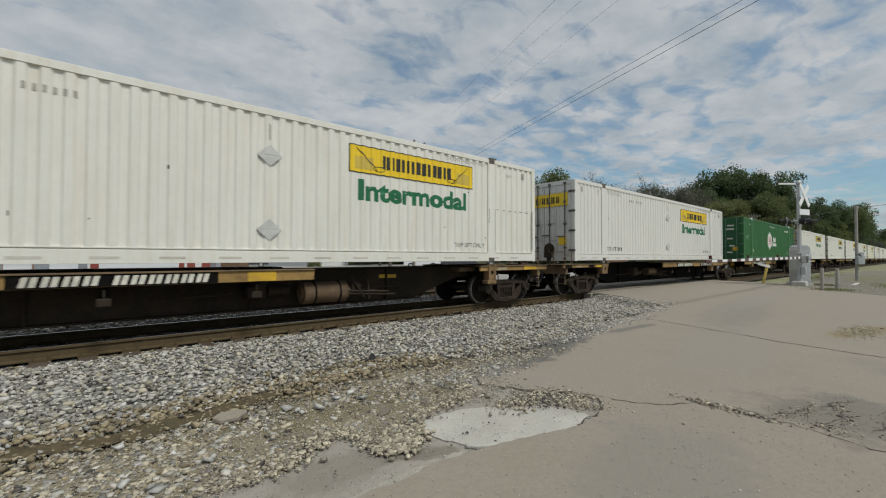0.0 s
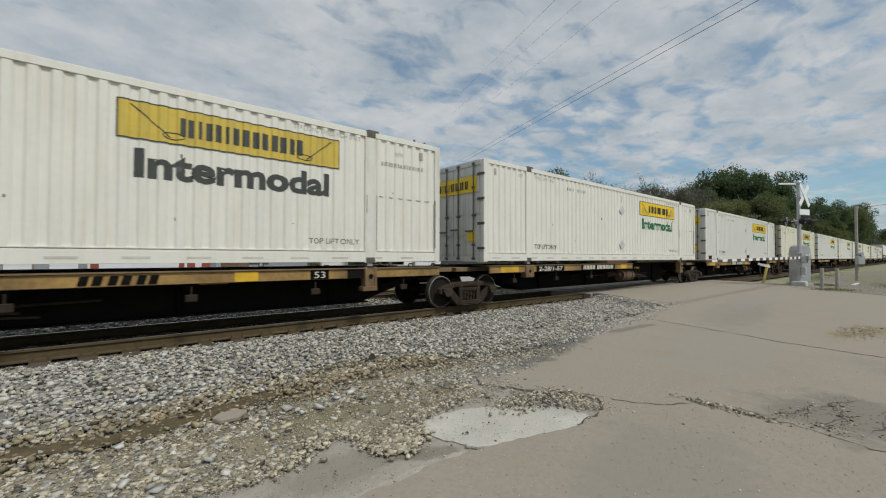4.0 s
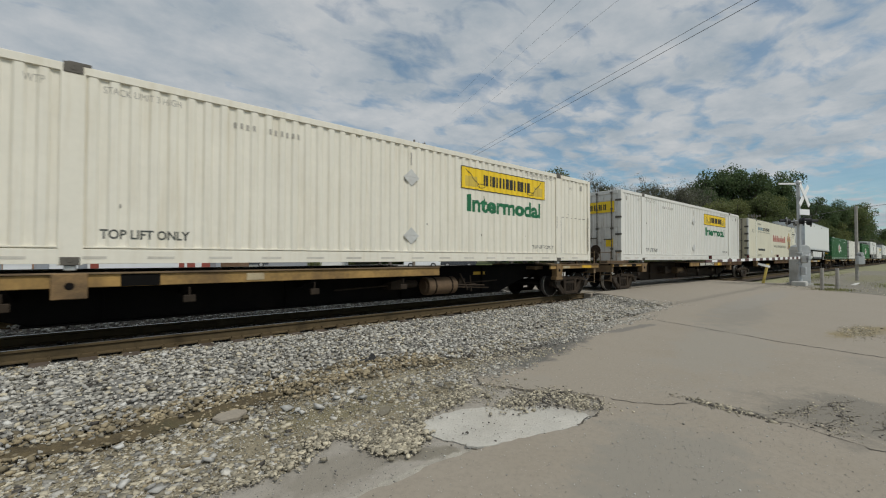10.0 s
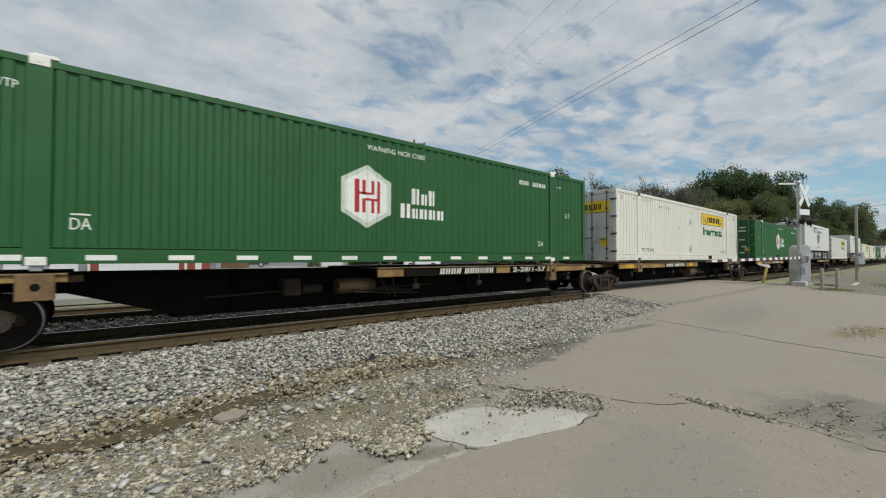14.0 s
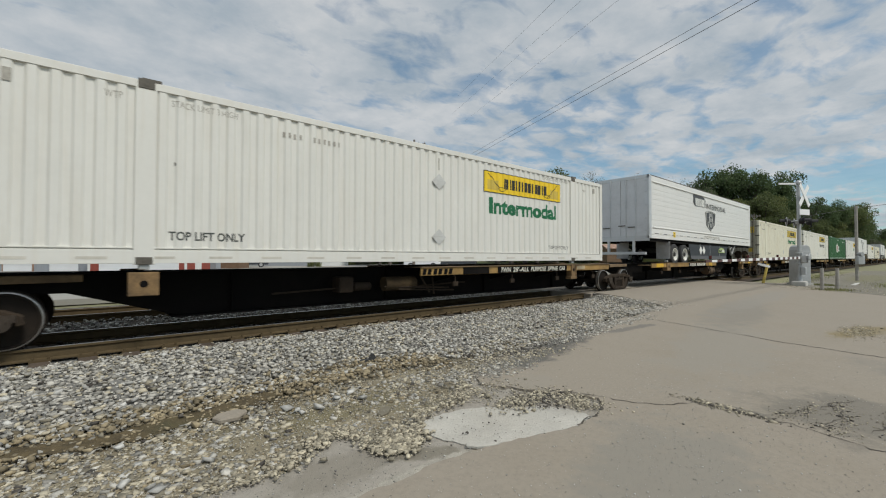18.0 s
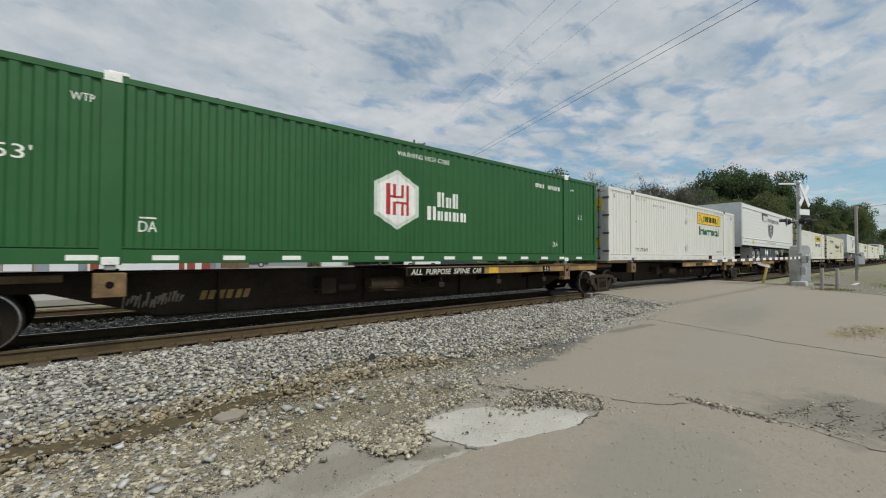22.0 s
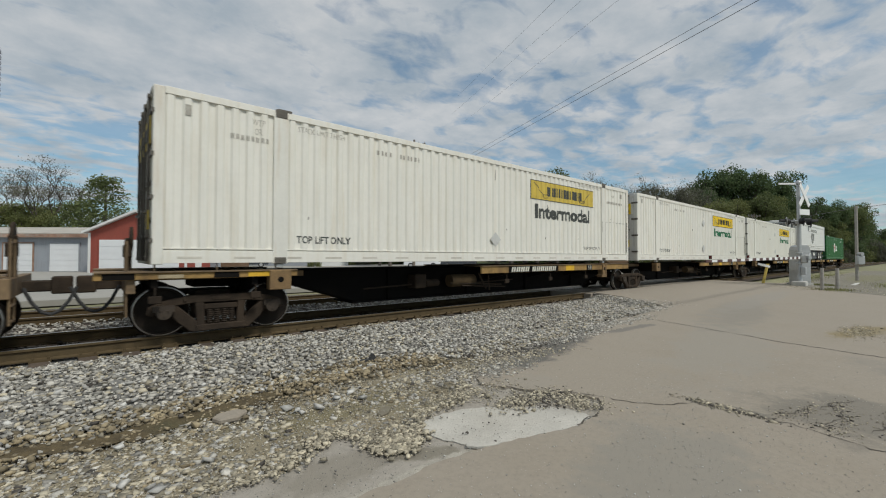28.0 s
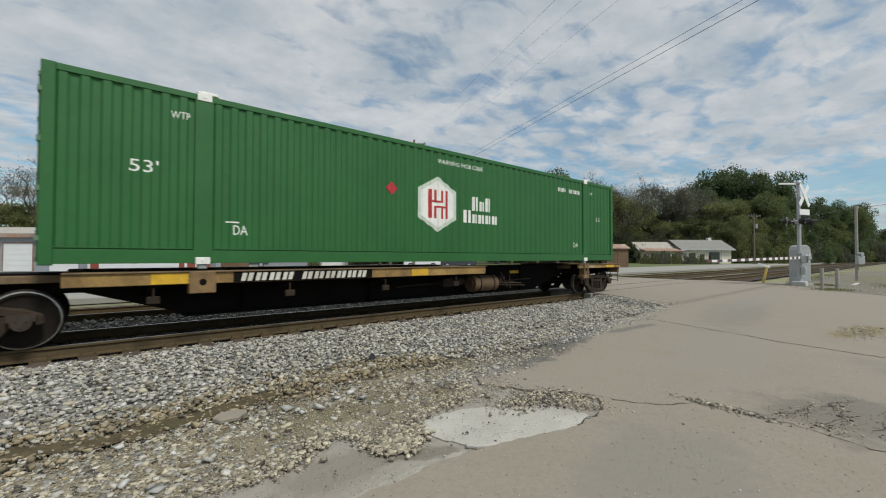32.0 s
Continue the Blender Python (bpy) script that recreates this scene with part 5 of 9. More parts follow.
M["sill_rust"] = mat("dark_rusty_sill", (0.088, 0.048, 0.026), 0.85, spec=0.2, var=0.35, scale=2, grime=0.8, grime_col=(0.030, 0.019, 0.013), bump=0.15, bump_scale=40)
M["sill_faint"] = mat("rusted_over_lettering", (0.17, 0.11, 0.05), 0.85, var=0.4, scale=10, grime=0.8, grime_col=(0.05, 0.03, 0.02))
M["frame_mid"] = mat("dim_brown_steel", (0.036, 0.026, 0.018), 0.85, spec=0.2, var=0.35, scale=1.5, grime=0.8, grime_col=(0.014, 0.011, 0.009), bump=0.15, bump_scale=40)
M["tank_tan"] = mat("tan_tank_paint", (0.125, 0.082, 0.048), 0.75, spec=0.3, var=0.3, scale=3, grime=0.6, grime_col=(0.05, 0.035, 0.025))
M["pale_tan"] = mat("pale_tan_paint", (0.40, 0.33, 0.21), 0.7, var=0.2, scale=8, grime=0.6)
M["lock_steel"] = mat("rusty_ochre_casting", (0.20, 0.125, 0.055), 0.8, var=0.35, scale=5, grime=0.9, grime_col=(0.035, 0.025, 0.018), bump=0.3, bump_scale=40)
M["frame_brown"] = mat("sooty_brown_steel", (0.064, 0.044, 0.023), 0.85, spec=0.2, var=0.35, scale=1.5, grime=0.9, grime_col=(0.018, 0.014, 0.011), bump=0.15, bump_scale=40)


def coupler(car, x, d):
    """Drawbar, knuckle, hoses and end platform with its hand brake, at an end that is coupled to the next car."""
    c = part("coupler", Shape().box(min(x, x + d * 0.45), max(x, x + d * 0.45), -0.09, 0.09, 0.74, 0.92).box(min(x + d * 0.40, x + d * 0.66), max(x + d * 0.40, x + d * 0.66), -0.16, 0.14, 0.70, 0.98), M["truck"], car, bevel=0.02)
    s = Shape()
    for k in range(6):
        t0, t1 = k / 6, (k + 1) / 6
        f = lambda t: (x + d * (0.1 + 0.62 * t), -0.35, 0.82 - 1.9 * t * (1 - t) * 0.9)
        s.tube([f(t0), f(t1)], 0.028, 6)
    part("air_hose", s, M["tyre"], c)
    part("end_sill", Shape().box(x - 0.06, x + 0.06, -1.25, 1.25, 0.72, 1.0), M["sill_brown"], car, bevel=0.008)
    s = Shape()
    for y in (-1.2, -0.75):
        s.tube([(x + d * 0.05, y, 0.36), (x + d * 0.05, y, 1.55)], 0.016, 6)
    for z in (0.40, 0.62, 1.50):
        s.tube([(x + d * 0.05, -1.2, z), (x + d * 0.05, -0.75, z)], 0.016, 6)
    part("ladder", s, M["sill_brown"], car)
    part("grab_rail", Shape().tube([(x - d * 0.3, -1.24, 1.07), (x - d * 0.3, -1.24, 1.5), (x - d * 1.2, -1.24, 1.5), (x - d * 1.2, -1.24, 1.07)], 0.014, 6), M["sill_brown"], car)
    part("hand_brake", Shape().cyl((x - d * 0.02, -0.5, 1.60), "x", 0.22, 0, 0.04, 18).box(x - 0.05, x + 0.05, -0.56, -0.44, 0.9, 1.62).box(x - 0.07, x + 0.05, -0.66, -0.34, 1.30, 1.50), M["truck"], car, bevel=0.01)


def hitch(car, x, d):
    """The folding stand that bears a trailer's nose."""
    s = Shape()
    for y in (-0.30, 0.30):
        s.tube([(x - d * 0.25, y, 1.05), (x + d * 0.08, y, 1.98)], 0.085, 8)
        s.tube([(x + d * 0.12, y, 1.88), (x + d * 1.75, y, 1.12)], 0.055, 8)
    part("trailer_hitch", s, M["frame_dark"], car, "black folding trailer stand")
    part("hitch_head", Shape().box(x - 0.28, x + 0.34, -0.45, 0.45, 1.96, 2.09), M["frame_dark"], car, bevel=0.01)
    part("hitch_foot", Shape().box(x - 0.55, x - 0.05, -0.5, 0.5, 1.045, 1.14), M["frame_dark"], car, bevel=0.01)
    part("hitch_foot", Shape().box(x + d * 1.75 - 0.2, x + d * 1.75 + 0.2, -0.45, 0.45, 1.045, 1.16), M["frame_dark"], car, bevel=0.01)


def spine_car(length, c, kind, left_end, right_end, brown, marks, stand=None, low=False):
    """One platform between two truck centres; x = 0 at the leading truck, the load's leading end is at c.
    kind L or R: which half bears the wide side platforms."""
    car = thing("spine_car", "dark brown steel spine car platform with worn yellow side sills", "railcar", "railcars of the train")
    A, B = 0.0, length
    # 0: girder colour darkened for the shade below the load; 1, 2: browner steel
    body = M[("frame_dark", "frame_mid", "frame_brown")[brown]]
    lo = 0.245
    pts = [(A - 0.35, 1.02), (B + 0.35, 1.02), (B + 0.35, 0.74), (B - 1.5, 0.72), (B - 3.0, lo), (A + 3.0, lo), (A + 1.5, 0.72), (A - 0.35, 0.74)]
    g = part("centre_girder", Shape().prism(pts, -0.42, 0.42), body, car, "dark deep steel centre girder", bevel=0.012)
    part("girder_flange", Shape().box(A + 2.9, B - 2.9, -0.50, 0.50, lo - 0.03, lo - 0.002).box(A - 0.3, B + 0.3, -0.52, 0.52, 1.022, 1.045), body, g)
    if ("purpose", 7.6, 10.0) in marks:
        word_bars("name_bar", (0.24,) * 3, c + 3.35, -0.424, 0.50, 0.17, M["sill_yellow"], g, gap=0.4, lean=0.3)
        rnd = random.Random(8)
        for k in range(16):
            x, z, h = c + 2.2 + 0.055 * k, 0.40 + 0.10 * rnd.random(), 0.10 + 0.16 * rnd.random()
            part("paint_stroke", Shape().prism([(x, z), (x + 0.022, z), (x + 0.05 + 0.06 * rnd.random(), z + h), (x + 0.03, z + h)], -0.427, -0.42), M["fadedmark"], g)
    for k in range(4):
        x = 3.9 + k * (length - 7.8) / 3
        part("girder_stiffener", Shape().box(x - 0.015, x + 0.015, -0.50, -0.415, lo, 1.02), body, g)
    tx = c + (7.2 if kind == "R" else 9.43)
    if kind == "R":
        part("air_tank", Shape().cyl((tx, -0.78, 0.66), "x", 0.17, -0.45, 0.45, 20), M["frame_brown"], car, "rust-brown air tank", smooth=True)
    else:
        tk = part("air_tank", Shape().cyl((tx, -0.72, 0.54), "x", 0.235, -0.46, 0.46, 24).cyl((tx, -0.72, 0.54), "x", 0.235, -0.52, -0.46, 24, 0.235).cyl((tx, -0.72, 0.54), "x", 0.15, -0.56, 0.56, 16), M["tank_tan"], car, "large tan air tank", smooth=True)
        for d in (-0.28, 0.28):
            part("tank_strap", Shape().cyl((tx, -0.72, 0.54), "x", 0.242, d - 0.02, d + 0.02, 24), M["frame_dark"], tk)
        part("tank_valve", Shape().box(tx + 0.56, tx + 0.80, -0.9, -0.7, 0.56, 0.72).tube([(tx + 0.7, -0.85, 0.5), (tx + 1.2, -0.9, 0.54)], 0.03, 8), M["frame_mid"], tk, bevel=0.01)
    s = Shape().tube([(tx - 0.5, -0.9, 0.60), (tx + 1.5, -0.95, 0.50)], 0.022).tube([(tx - 0.1, -0.92, 0.52), (tx + 1.7, -0.92, 0.42)], 0.020).tube([(tx + 0.55, -0.93, 0.86), (tx + 0.85, -0.93, 0.40)], 0.026).tube([(tx + 0.95, -0.93, 0.80), (tx + 1.0, -0.93, 0.35)], 0.022)
    part("brake_rigging", s, M["truck"], car, "bent brake levers and rods")
    part("brake_valve", Shape().box(tx - 1.6, tx - 1.25, -0.8, -0.42, 0.5, 0.86).cyl((tx - 1.1, -0.66, 0.62), "x", 0.10, -0.1, 0.35, 14), M["truck"], car, bevel=0.02)
    for x0, x1 in ((tx - 3.0, tx - 1.5), (tx + 0.4, tx + 2.4)):
        part("brake_rod", Shape().tube([(x0, -0.6, 0.55), (x1, -0.62, 0.6)], 0.02), M["truck"], car)
    # pedestals under the load's side posts
    for px in (c + 2.02, c + 14.16):
        for sg in (-1, 1):
            y0, y1 = sorted((sg * 1.27, sg * 0.42))
            p = part("pedestal", Shape().box(px - 0.13, px + 0.13, y0, y1, 0.68, 1.04), M["frame_dark"], car, bevel=0.01)
            y2, y3 = sorted((sg * 1.34, sg * 1.12))
            block = Shape().box(px - 0.20, px + 0.20, y2, y3, 0.69, 1.06) if px < c + 5 else Shape().box(px - 0.15, px - 0.09, y2, y3, 0.60, 1.09).box(px + 0.09, px + 0.15, y2, y3, 0.60, 1.09).box(px - 0.13, px + 0.13, y2 + 0.02, y3 - 0.02, 0.60, 1.06).box(px - 0.20, px + 0.16, y2, y3, 0.56, 0.66)
            lk = part("pedestal_lock", block, M["lock_steel"], p, bevel=0.010)
            if sg < 0:
                part("lock_hole", Shape().cyl((px, -1.338 if px < c + 5 else -1.322, 0.88), "y", 0.055, -0.006, 0.01, 14), M["frame_dark"], lk)
            if sg < 0:
                part("pedestal_cone", Shape().box(px - 0.07, px + 0.07, sg * 1.22 - 0.06, sg * 1.22 + 0.06, 1.10, BED), M["steel"], p, bevel=0.01)
    sill = M["sill_yellow"]
    if kind == "L":
        sill_plate(car, c + (0.25 if not left_end else -0.6), c + 8.95, sill, marks, c, 0.94 if low else 1.045)
    else:
        sill_plate(car, c + 7.5, c + 16.15 + (0.5 if length > 17.3 else 0), sill, marks, c)
    if left_end and kind == "R":
        sill_plate(car, c - 0.7, c + 2.35, sill, [("dark", -0.6, -0.2), ("pale", 0.1, 0.45), ("dark", 0.9, 1.3)] + ([("yellow", 1.45, 2.2)] if marks[0][0] == "id" else []), c, under=0.94)
    if right_end and kind == "L":
        sill_plate(car, c + 13.7, c + 16.75, sill, [("pale", 14.4, 14.8), ("yellow", 15.6, 16.2)], c, under=0.92)
    # stripes on the girder
    y = -0.425
    for x in ((c + 3.7, c + 5.3, c + 11.0) if brown > 1 else (c + 11.0,)):
        part("yellow_stripe", Shape().box(x, x + 0.5, y - 0.004, y, 0.78, 0.87), M["stripe_yellow"], g)
    if brown > 1:
        part("yellow_patch", Shape().box(c + 0.45, c + 1.25, y - 0.004, y, 0.76, 0.96), M["stripe_yellow"], g)
        part("tan_plate", Shape().box(c + 2.6, c + 3.2, y - 0.008, y, 0.50, 0.70), M["sill_yellow"], g, "tan data plate", bevel=0.003)
    if left_end:
        coupler(car, A - 1.32, -1)
    if right_end:
        coupler(car, B + 1.32, 1)
    # end decks over the trucks
    for x0, x1, on in ((A - (1.26 if left_end else 0.3), A + 1.7, 1), (B - 1.7, B + (1.26 if right_end else 0.3), 1)):
        part("end_deck", Shape().prism([(x0, -0.8), (x1, -0.55), (x1, 0.55), (x0, 0.8)], 0.90, 1.018, "z"), M["sill_brown"], car, bevel=0.01)
    add_truck(car, A)
    if right_end:
        add_truck(car, B)
    if stand:
        hitch(car, c + stand[0], stand[1])
    return car


# one row for each platform: load's place along the train, leading truck, following truck, load, platform kind, ends (l, r)
TRAIN = [
    (-5.57, -7.90, 9.51, "aged", "L", "r"),
    (12.85, 13.75, 31.00, "bright", "R", "l"), (33.50, 31.00, 49.80, "green", "L", ""), (51.94, 49.80, 67.07, "pale", "L", "r"),
    (70.43, 71.40, 87.90, "faded", "R", "l"), (88.19, 87.90, 104.90, "aged", "L", ""), (105.97, 104.90, 121.25, "bright", "L", "r"),
    (124.52, 125.30, 141.70, "cream", "R", "l"), (142.85, 141.70, 158.90, "bright", "L", ""), (160.10, 158.90, 176.10, "faded", "L", ""),
    (177.25, 176.10, 193.30, "pale", "L", ""), (194.77, 193.30, 210.00, "ivory", "L", "r"),
    (213.29, 214.00, 231.55, "bright", "R", "l"), (231.73, 231.55, 250.10, "insulated", "R", ""), (252.25, 250.10, 267.50, "plain", "L", "r"),
    (270.69, 271.50, 288.70, "green_dash", "R", "l"), (289.16, 288.70, 307.20, "aged", "L", ""), (309.73, 307.20, 325.00, "green", "L", "r"),
    (328.49, 329.12, 346.30, "reefer_l", "R", "l"), (346.71, 346.30, 364.70, "bright", "R", ""), (366.99, 364.70, 382.20, "reefer_r", "L", "r"),
    (385.56, 386.42, 402.60, "cream", "R", "l"), (402.58, 402.60, 419.40, "faded", "R", ""), (419.63, 419.40, 436.65, "green_dash", "R", ""),
    (436.69, 436.65, 453.73, "bright", "R", ""), (454.47, 453.73, 469.60, "reefer_r", "L", "r"),
    (473.00, 473.85, 491.00, "worn", "R", "l"), (490.82, 491.00, 509.10, "insulated_grey", "R", ""), (510.90, 509.10, 526.50, "reefer_r", "L", "r"),
    (529.43, 530.50, 546.50, "faded", "R", "l"), (546.42, 546.50, 563.30, "aged", "R", ""), (563.13, 563.30, 579.72, "aged", "R", ""),
    (580.24, 579.72, 596.80, "reefer_l", "R", ""), (597.82, 596.80, 613.19, "green_decal", "L", "r"),
]

makers = {"aged": lambda: white_container("aged"), "bright": lambda: white_container("bright"), "faded": lambda: white_container("faded"),
          "cream": lambda: white_container("cream"), "pale": lambda: white_container("pale"), "worn": lambda: white_container("worn"), "ivory": lambda: white_container("ivory"),
          "green": green_container, "green_decal": lambda: green_container(decal=True), "green_dash": lambda: green_container(True), "insulated": insulated_container, "insulated_grey": lambda: insulated_container(True), "plain": plain_trailer,
          "reefer_l": lambda: reefer_trailer(True), "reefer_r": lambda: reefer_trailer(False)}
MOVING = []
# paint on the sills, along each load
PLAIN_MARKS = {("L", 0): [("yellow", 0.7, 1.5), ("id", 4.78, 7.1), ("yellow", 7.7, 8.2)], ("L", 1): [("yellow", 0.7, 1.5), ("date", 2.5, 3.8), ("id", 5.1, 7.3), ("yellow", 7.9, 8.4)],
               ("R", 0): [("name", 9.3, 10.26), ("yellow", 11.4, 11.8), ("53", 12.87, 13.1), ("dark", 13.6, 14.0)], ("R", 1): [("dark", 7.9, 8.5), ("yellow", 10.8, 11.2), ("53", 12.9, 13.12), ("pale", 14.6, 15.0)]}
CAR_MARKS = {2: [("yellow", -0.73, -0.18), ("twin", 2.37, 5.78), ("name", 7.58, 8.60)], 13: [("rust", 6.0, 17.0), ("oldtwin", 9.9, 13.93)], 12: [("rust", 12.6, 17.0), ("id", 8.9, 11.1), ("yellow", 11.8, 12.3)], 15: [("dark", 8.2, 9.2), ("id", 9.3, 11.3), ("date", 12.13, 13.72)],
             1: [("id", 9.17, 11.17), ("date", 12.42, 14.11)], 18: [("id", 8.79, 10.93), ("date", 12.22, 13.53)], 21: [("id", 8.54, 11.02), ("yellow", 14.6, 15.0)], 26: [("id", 8.73, 11.02), ("date", 12.28, 13.68)],
             30: [("name", 8.87, 9.49), ("yellow", 10.67, 11.11), ("53", 13.0, 13.22)], 32: [("yellow", 7.12, 7.65), ("name", 9.46, 10.08), ("53", 12.89, 13.12)], 9: [("dark", 3.0, 3.8), ("pale", 6.1, 6.3)], 11: [("dark", 2.6, 3.1), ("pale", 4.4, 4.7)],
             19: [("name", 7.53, 8.49), ("dark", 8.9, 9.9), ("twin", 10.38, 13.63), ("pale", 14.4, 14.9)], 22: [("name", 8.91, 9.95), ("pale", 10.89, 11.34), ("53", 12.9, 13.1)], 23: [("purpose", 7.6, 10.0), ("yellow", 10.3, 10.7), ("53", 12.9, 13.1)],
             29: [("id", 8.75, 11.03), ("53", 13.0, 13.22), ("yellow", 11.6, 12.1)], 31: [("yellow", 7.41, 7.89), ("purpose", 8.6, 10.68), ("yellow", 10.8, 11.24), ("name", 12.8, 13.5)], 10: [("dark", 2.2, 2.9), ("pale", 5.2, 5.4)], 25: [("id", 2.78, 4.95), ("53", 7.0, 7.25)], 33: [("yellow", 1.3, 2.0), ("id", 2.62, 5.2), ("yellow", 6.4, 6.9)]}


def assemble():
    first = {}
    for k, (u, a, b, load, kind, ends) in enumerate(TRAIN):
        trailer = load in ("plain", "reefer_l", "reefer_r")
        stand = ((0.85, 1) if load == "reefer_l" else (LEN - 0.85, -1)) if trailer else None
        brown = 2 if k in (2, 18, 25, 28, 32) else 1 if k in (0, 12, 14, 17, 23, 24, 27) else 0
        car = spine_car(b - a, u - a, kind, "l" in ends, "r" in ends, brown, CAR_MARKS.get(k, PLAIN_MARKS[(kind, k % 2)]), stand, load == "reefer_r")
        car.location = (a, TRACK_Y, 0)
        MOVING.append((car, a, 0.0, 0.0))
        if load in first:
            ld = copy_thing(first[load], Matrix())
        else:
            ld = first[load] = makers[load]()
        z = DECK + 0.01 if trailer else BED
        ld.location = (u, TRACK_Y, z)
        tip = {"plain": 0.36, "reefer_r": 0.25, "reefer_l": -0.25}.get(load, 0.0)
        z += {"plain": 0.10, "reefer_r": 0.07}.get(load, 0.0)
        MOVING.append((ld, u, z, tip))


assemble()


# ---- ground, track and road ----
def pave_z(x, y):
    return -0.14 + 0.012 * y + 0.0015 * x


def ground_z(x, y):
    """Height of the bare ground: a shallow bed for the tracks, level elsewhere."""
    z = -0.30 + 0.05 * noise.noise((x * 0.3, y * 0.3, 0.0))
    return z


M["dirt"] = mat("dry_dirt_and_grass", (0.20, 0.19, 0.11), 0.95, var=0.3, scale=0.25, grime=0.5, grime_col=(0.09, 0.12, 0.04), bump=0.5, bump_scale=20)
M["gravelbed"] = mat("gravelly_dirt", (0.232, 0.200, 0.138), 0.95, var=0.35, scale=2.2, grime=0.6, grime_col=(0.152, 0.138, 0.072), bump=1.0, bump_scale=55)
M["ballastbed"] = mat("grey_ballast_bed", (0.172, 0.168, 0.159), 0.95, var=0.4, scale=12.0, bump=1.0, bump_scale=45)
M["asphalt"] = mat("worn_asphalt", (0.241, 0.211, 0.171), 0.92, var=0.13, scale=30.0, grime=0.30, grime_col=(0.208, 0.174, 0.128), bump=0.10, bump_scale=300, fine=0.9)
M["old_layer"] = mat("crumbling_lower_asphalt", (0.268, 0.246, 0.213), 0.93, var=0.2, scale=14.0, grime=0.4, grime_col=(0.210, 0.189, 0.152), bump=0.4, bump_scale=140, fine=0.9)
M["road"] = mat("pale_road", (0.284, 0.275, 0.249), 0.9, var=0.08, scale=0.5, bump=0.2, bump_scale=80)
M["rail"] = mat("rusty_rail", (0.088, 0.064, 0.034), 0.85, 0.0, var=0.2, scale=8, grime=0.5, grime_col=(0.052, 0.036, 0.020), spec=0.2)
M["tie"] = mat("weathered_tie", (0.075, 0.056, 0.042), 0.9, var=0.3, scale=5, bump=0.5, bump_scale=30, spread=0.3)
M["stone"] = mat("ballast_stone", (0.344, 0.328, 0.293), 0.85, var=0.2, scale=20, spread=0.55)
# oily stone, darkened further to hold the train's shade between the rails
M["stone_dark"] = mat("oily_ballast_stone", (0.066, 0.058, 0.050), 0.85, var=0.3, scale=20, spread=0.4)
M["stone_rust"] = mat("ochre_stained_stone", (0.237, 0.194, 0.123), 0.9, var=0.25, scale=20, spread=0.5)
M["stone_tan"] = mat("tan_gravel_stone", (0.345, 0.308, 0.232), 0.9, var=0.2, scale=20, spread=0.55)
M["stone_pale"] = mat("pale_stone", (0.430, 0.421, 0.396), 0.9, var=0.2, scale=20, spread=0.3)
M["lens_red"] = mat("red_lens", (0.07, 0.010, 0.010), 0.2, var=0.1)
M["gate_red"] = mat("gate_red_band", (0.085, 0.032, 0.030), 0.5, var=0.1)
M["wood_grey"] = mat("grey_weathered_timber", (0.33, 0.31, 0.28), 0.9, var=0.2, scale=6, bump=0.4, bump_scale=30)



def stained(m, blots):
    """Add stains with ragged soft edges to a surface: centre, half sizes, turn, colour, strength."""
    nt = m.node_tree
    N, L = nt.nodes.new, nt.links.new
    b = nt.nodes["Principled BSDF"]
    colour = b.inputs["Base Color"].links[0].from_socket
    tc = N("ShaderNodeTexCoord")
    n1 = N("ShaderNodeTexNoise"); n1.inputs["Scale"].default_value = 2.6; n1.inputs["Detail"].default_value = 9; n1.inputs["Roughness"].default_value = 0.7
    L(tc.outputs["Object"], n1.inputs["Vector"])
    for (cx, cy), (sx, sy), turn, col, k in blots:
        mp = N("ShaderNodeMapping"); mp.vector_type = "TEXTURE"
        mp.inputs["Location"].default_value = (cx, cy, -0.1)
        mp.inputs["Rotation"].default_value = (0, 0, radians(turn))
        mp.inputs["Scale"].default_value = (sx, sy, 50)
        L(tc.outputs["Object"], mp.inputs[0])
        ln = N("ShaderNodeVectorMath"); ln.operation = "LENGTH"; L(mp.outputs[0], ln.inputs[0])
        ad = N("ShaderNodeMath"); ad.operation = "MULTIPLY_ADD"; ad.inputs[1].default_value = 2.4
        L(n1.outputs["Fac"], ad.inputs[0]); L(ln.outputs["Value"], ad.inputs[2])
        mr = N("ShaderNodeMapRange"); mr.interpolation_type = "SMOOTHSTEP"
        mr.inputs[1].default_value, mr.inputs[2].default_value = 1.75, 2.30
        mr.inputs[3].default_value, mr.inputs[4].default_value = k, 0.0
        L(ad.outputs[0], mr.inputs[0])
        mx = N("ShaderNodeMix"); mx.data_type = "RGBA"
        L(mr.outputs[0], mx.inputs[0]); L(colour, mx.inputs[6]); mx.inputs[7].default_value = (*col, 1)
        colour = mx.outputs[2]
    L(colour, b.inputs["Base Color"])


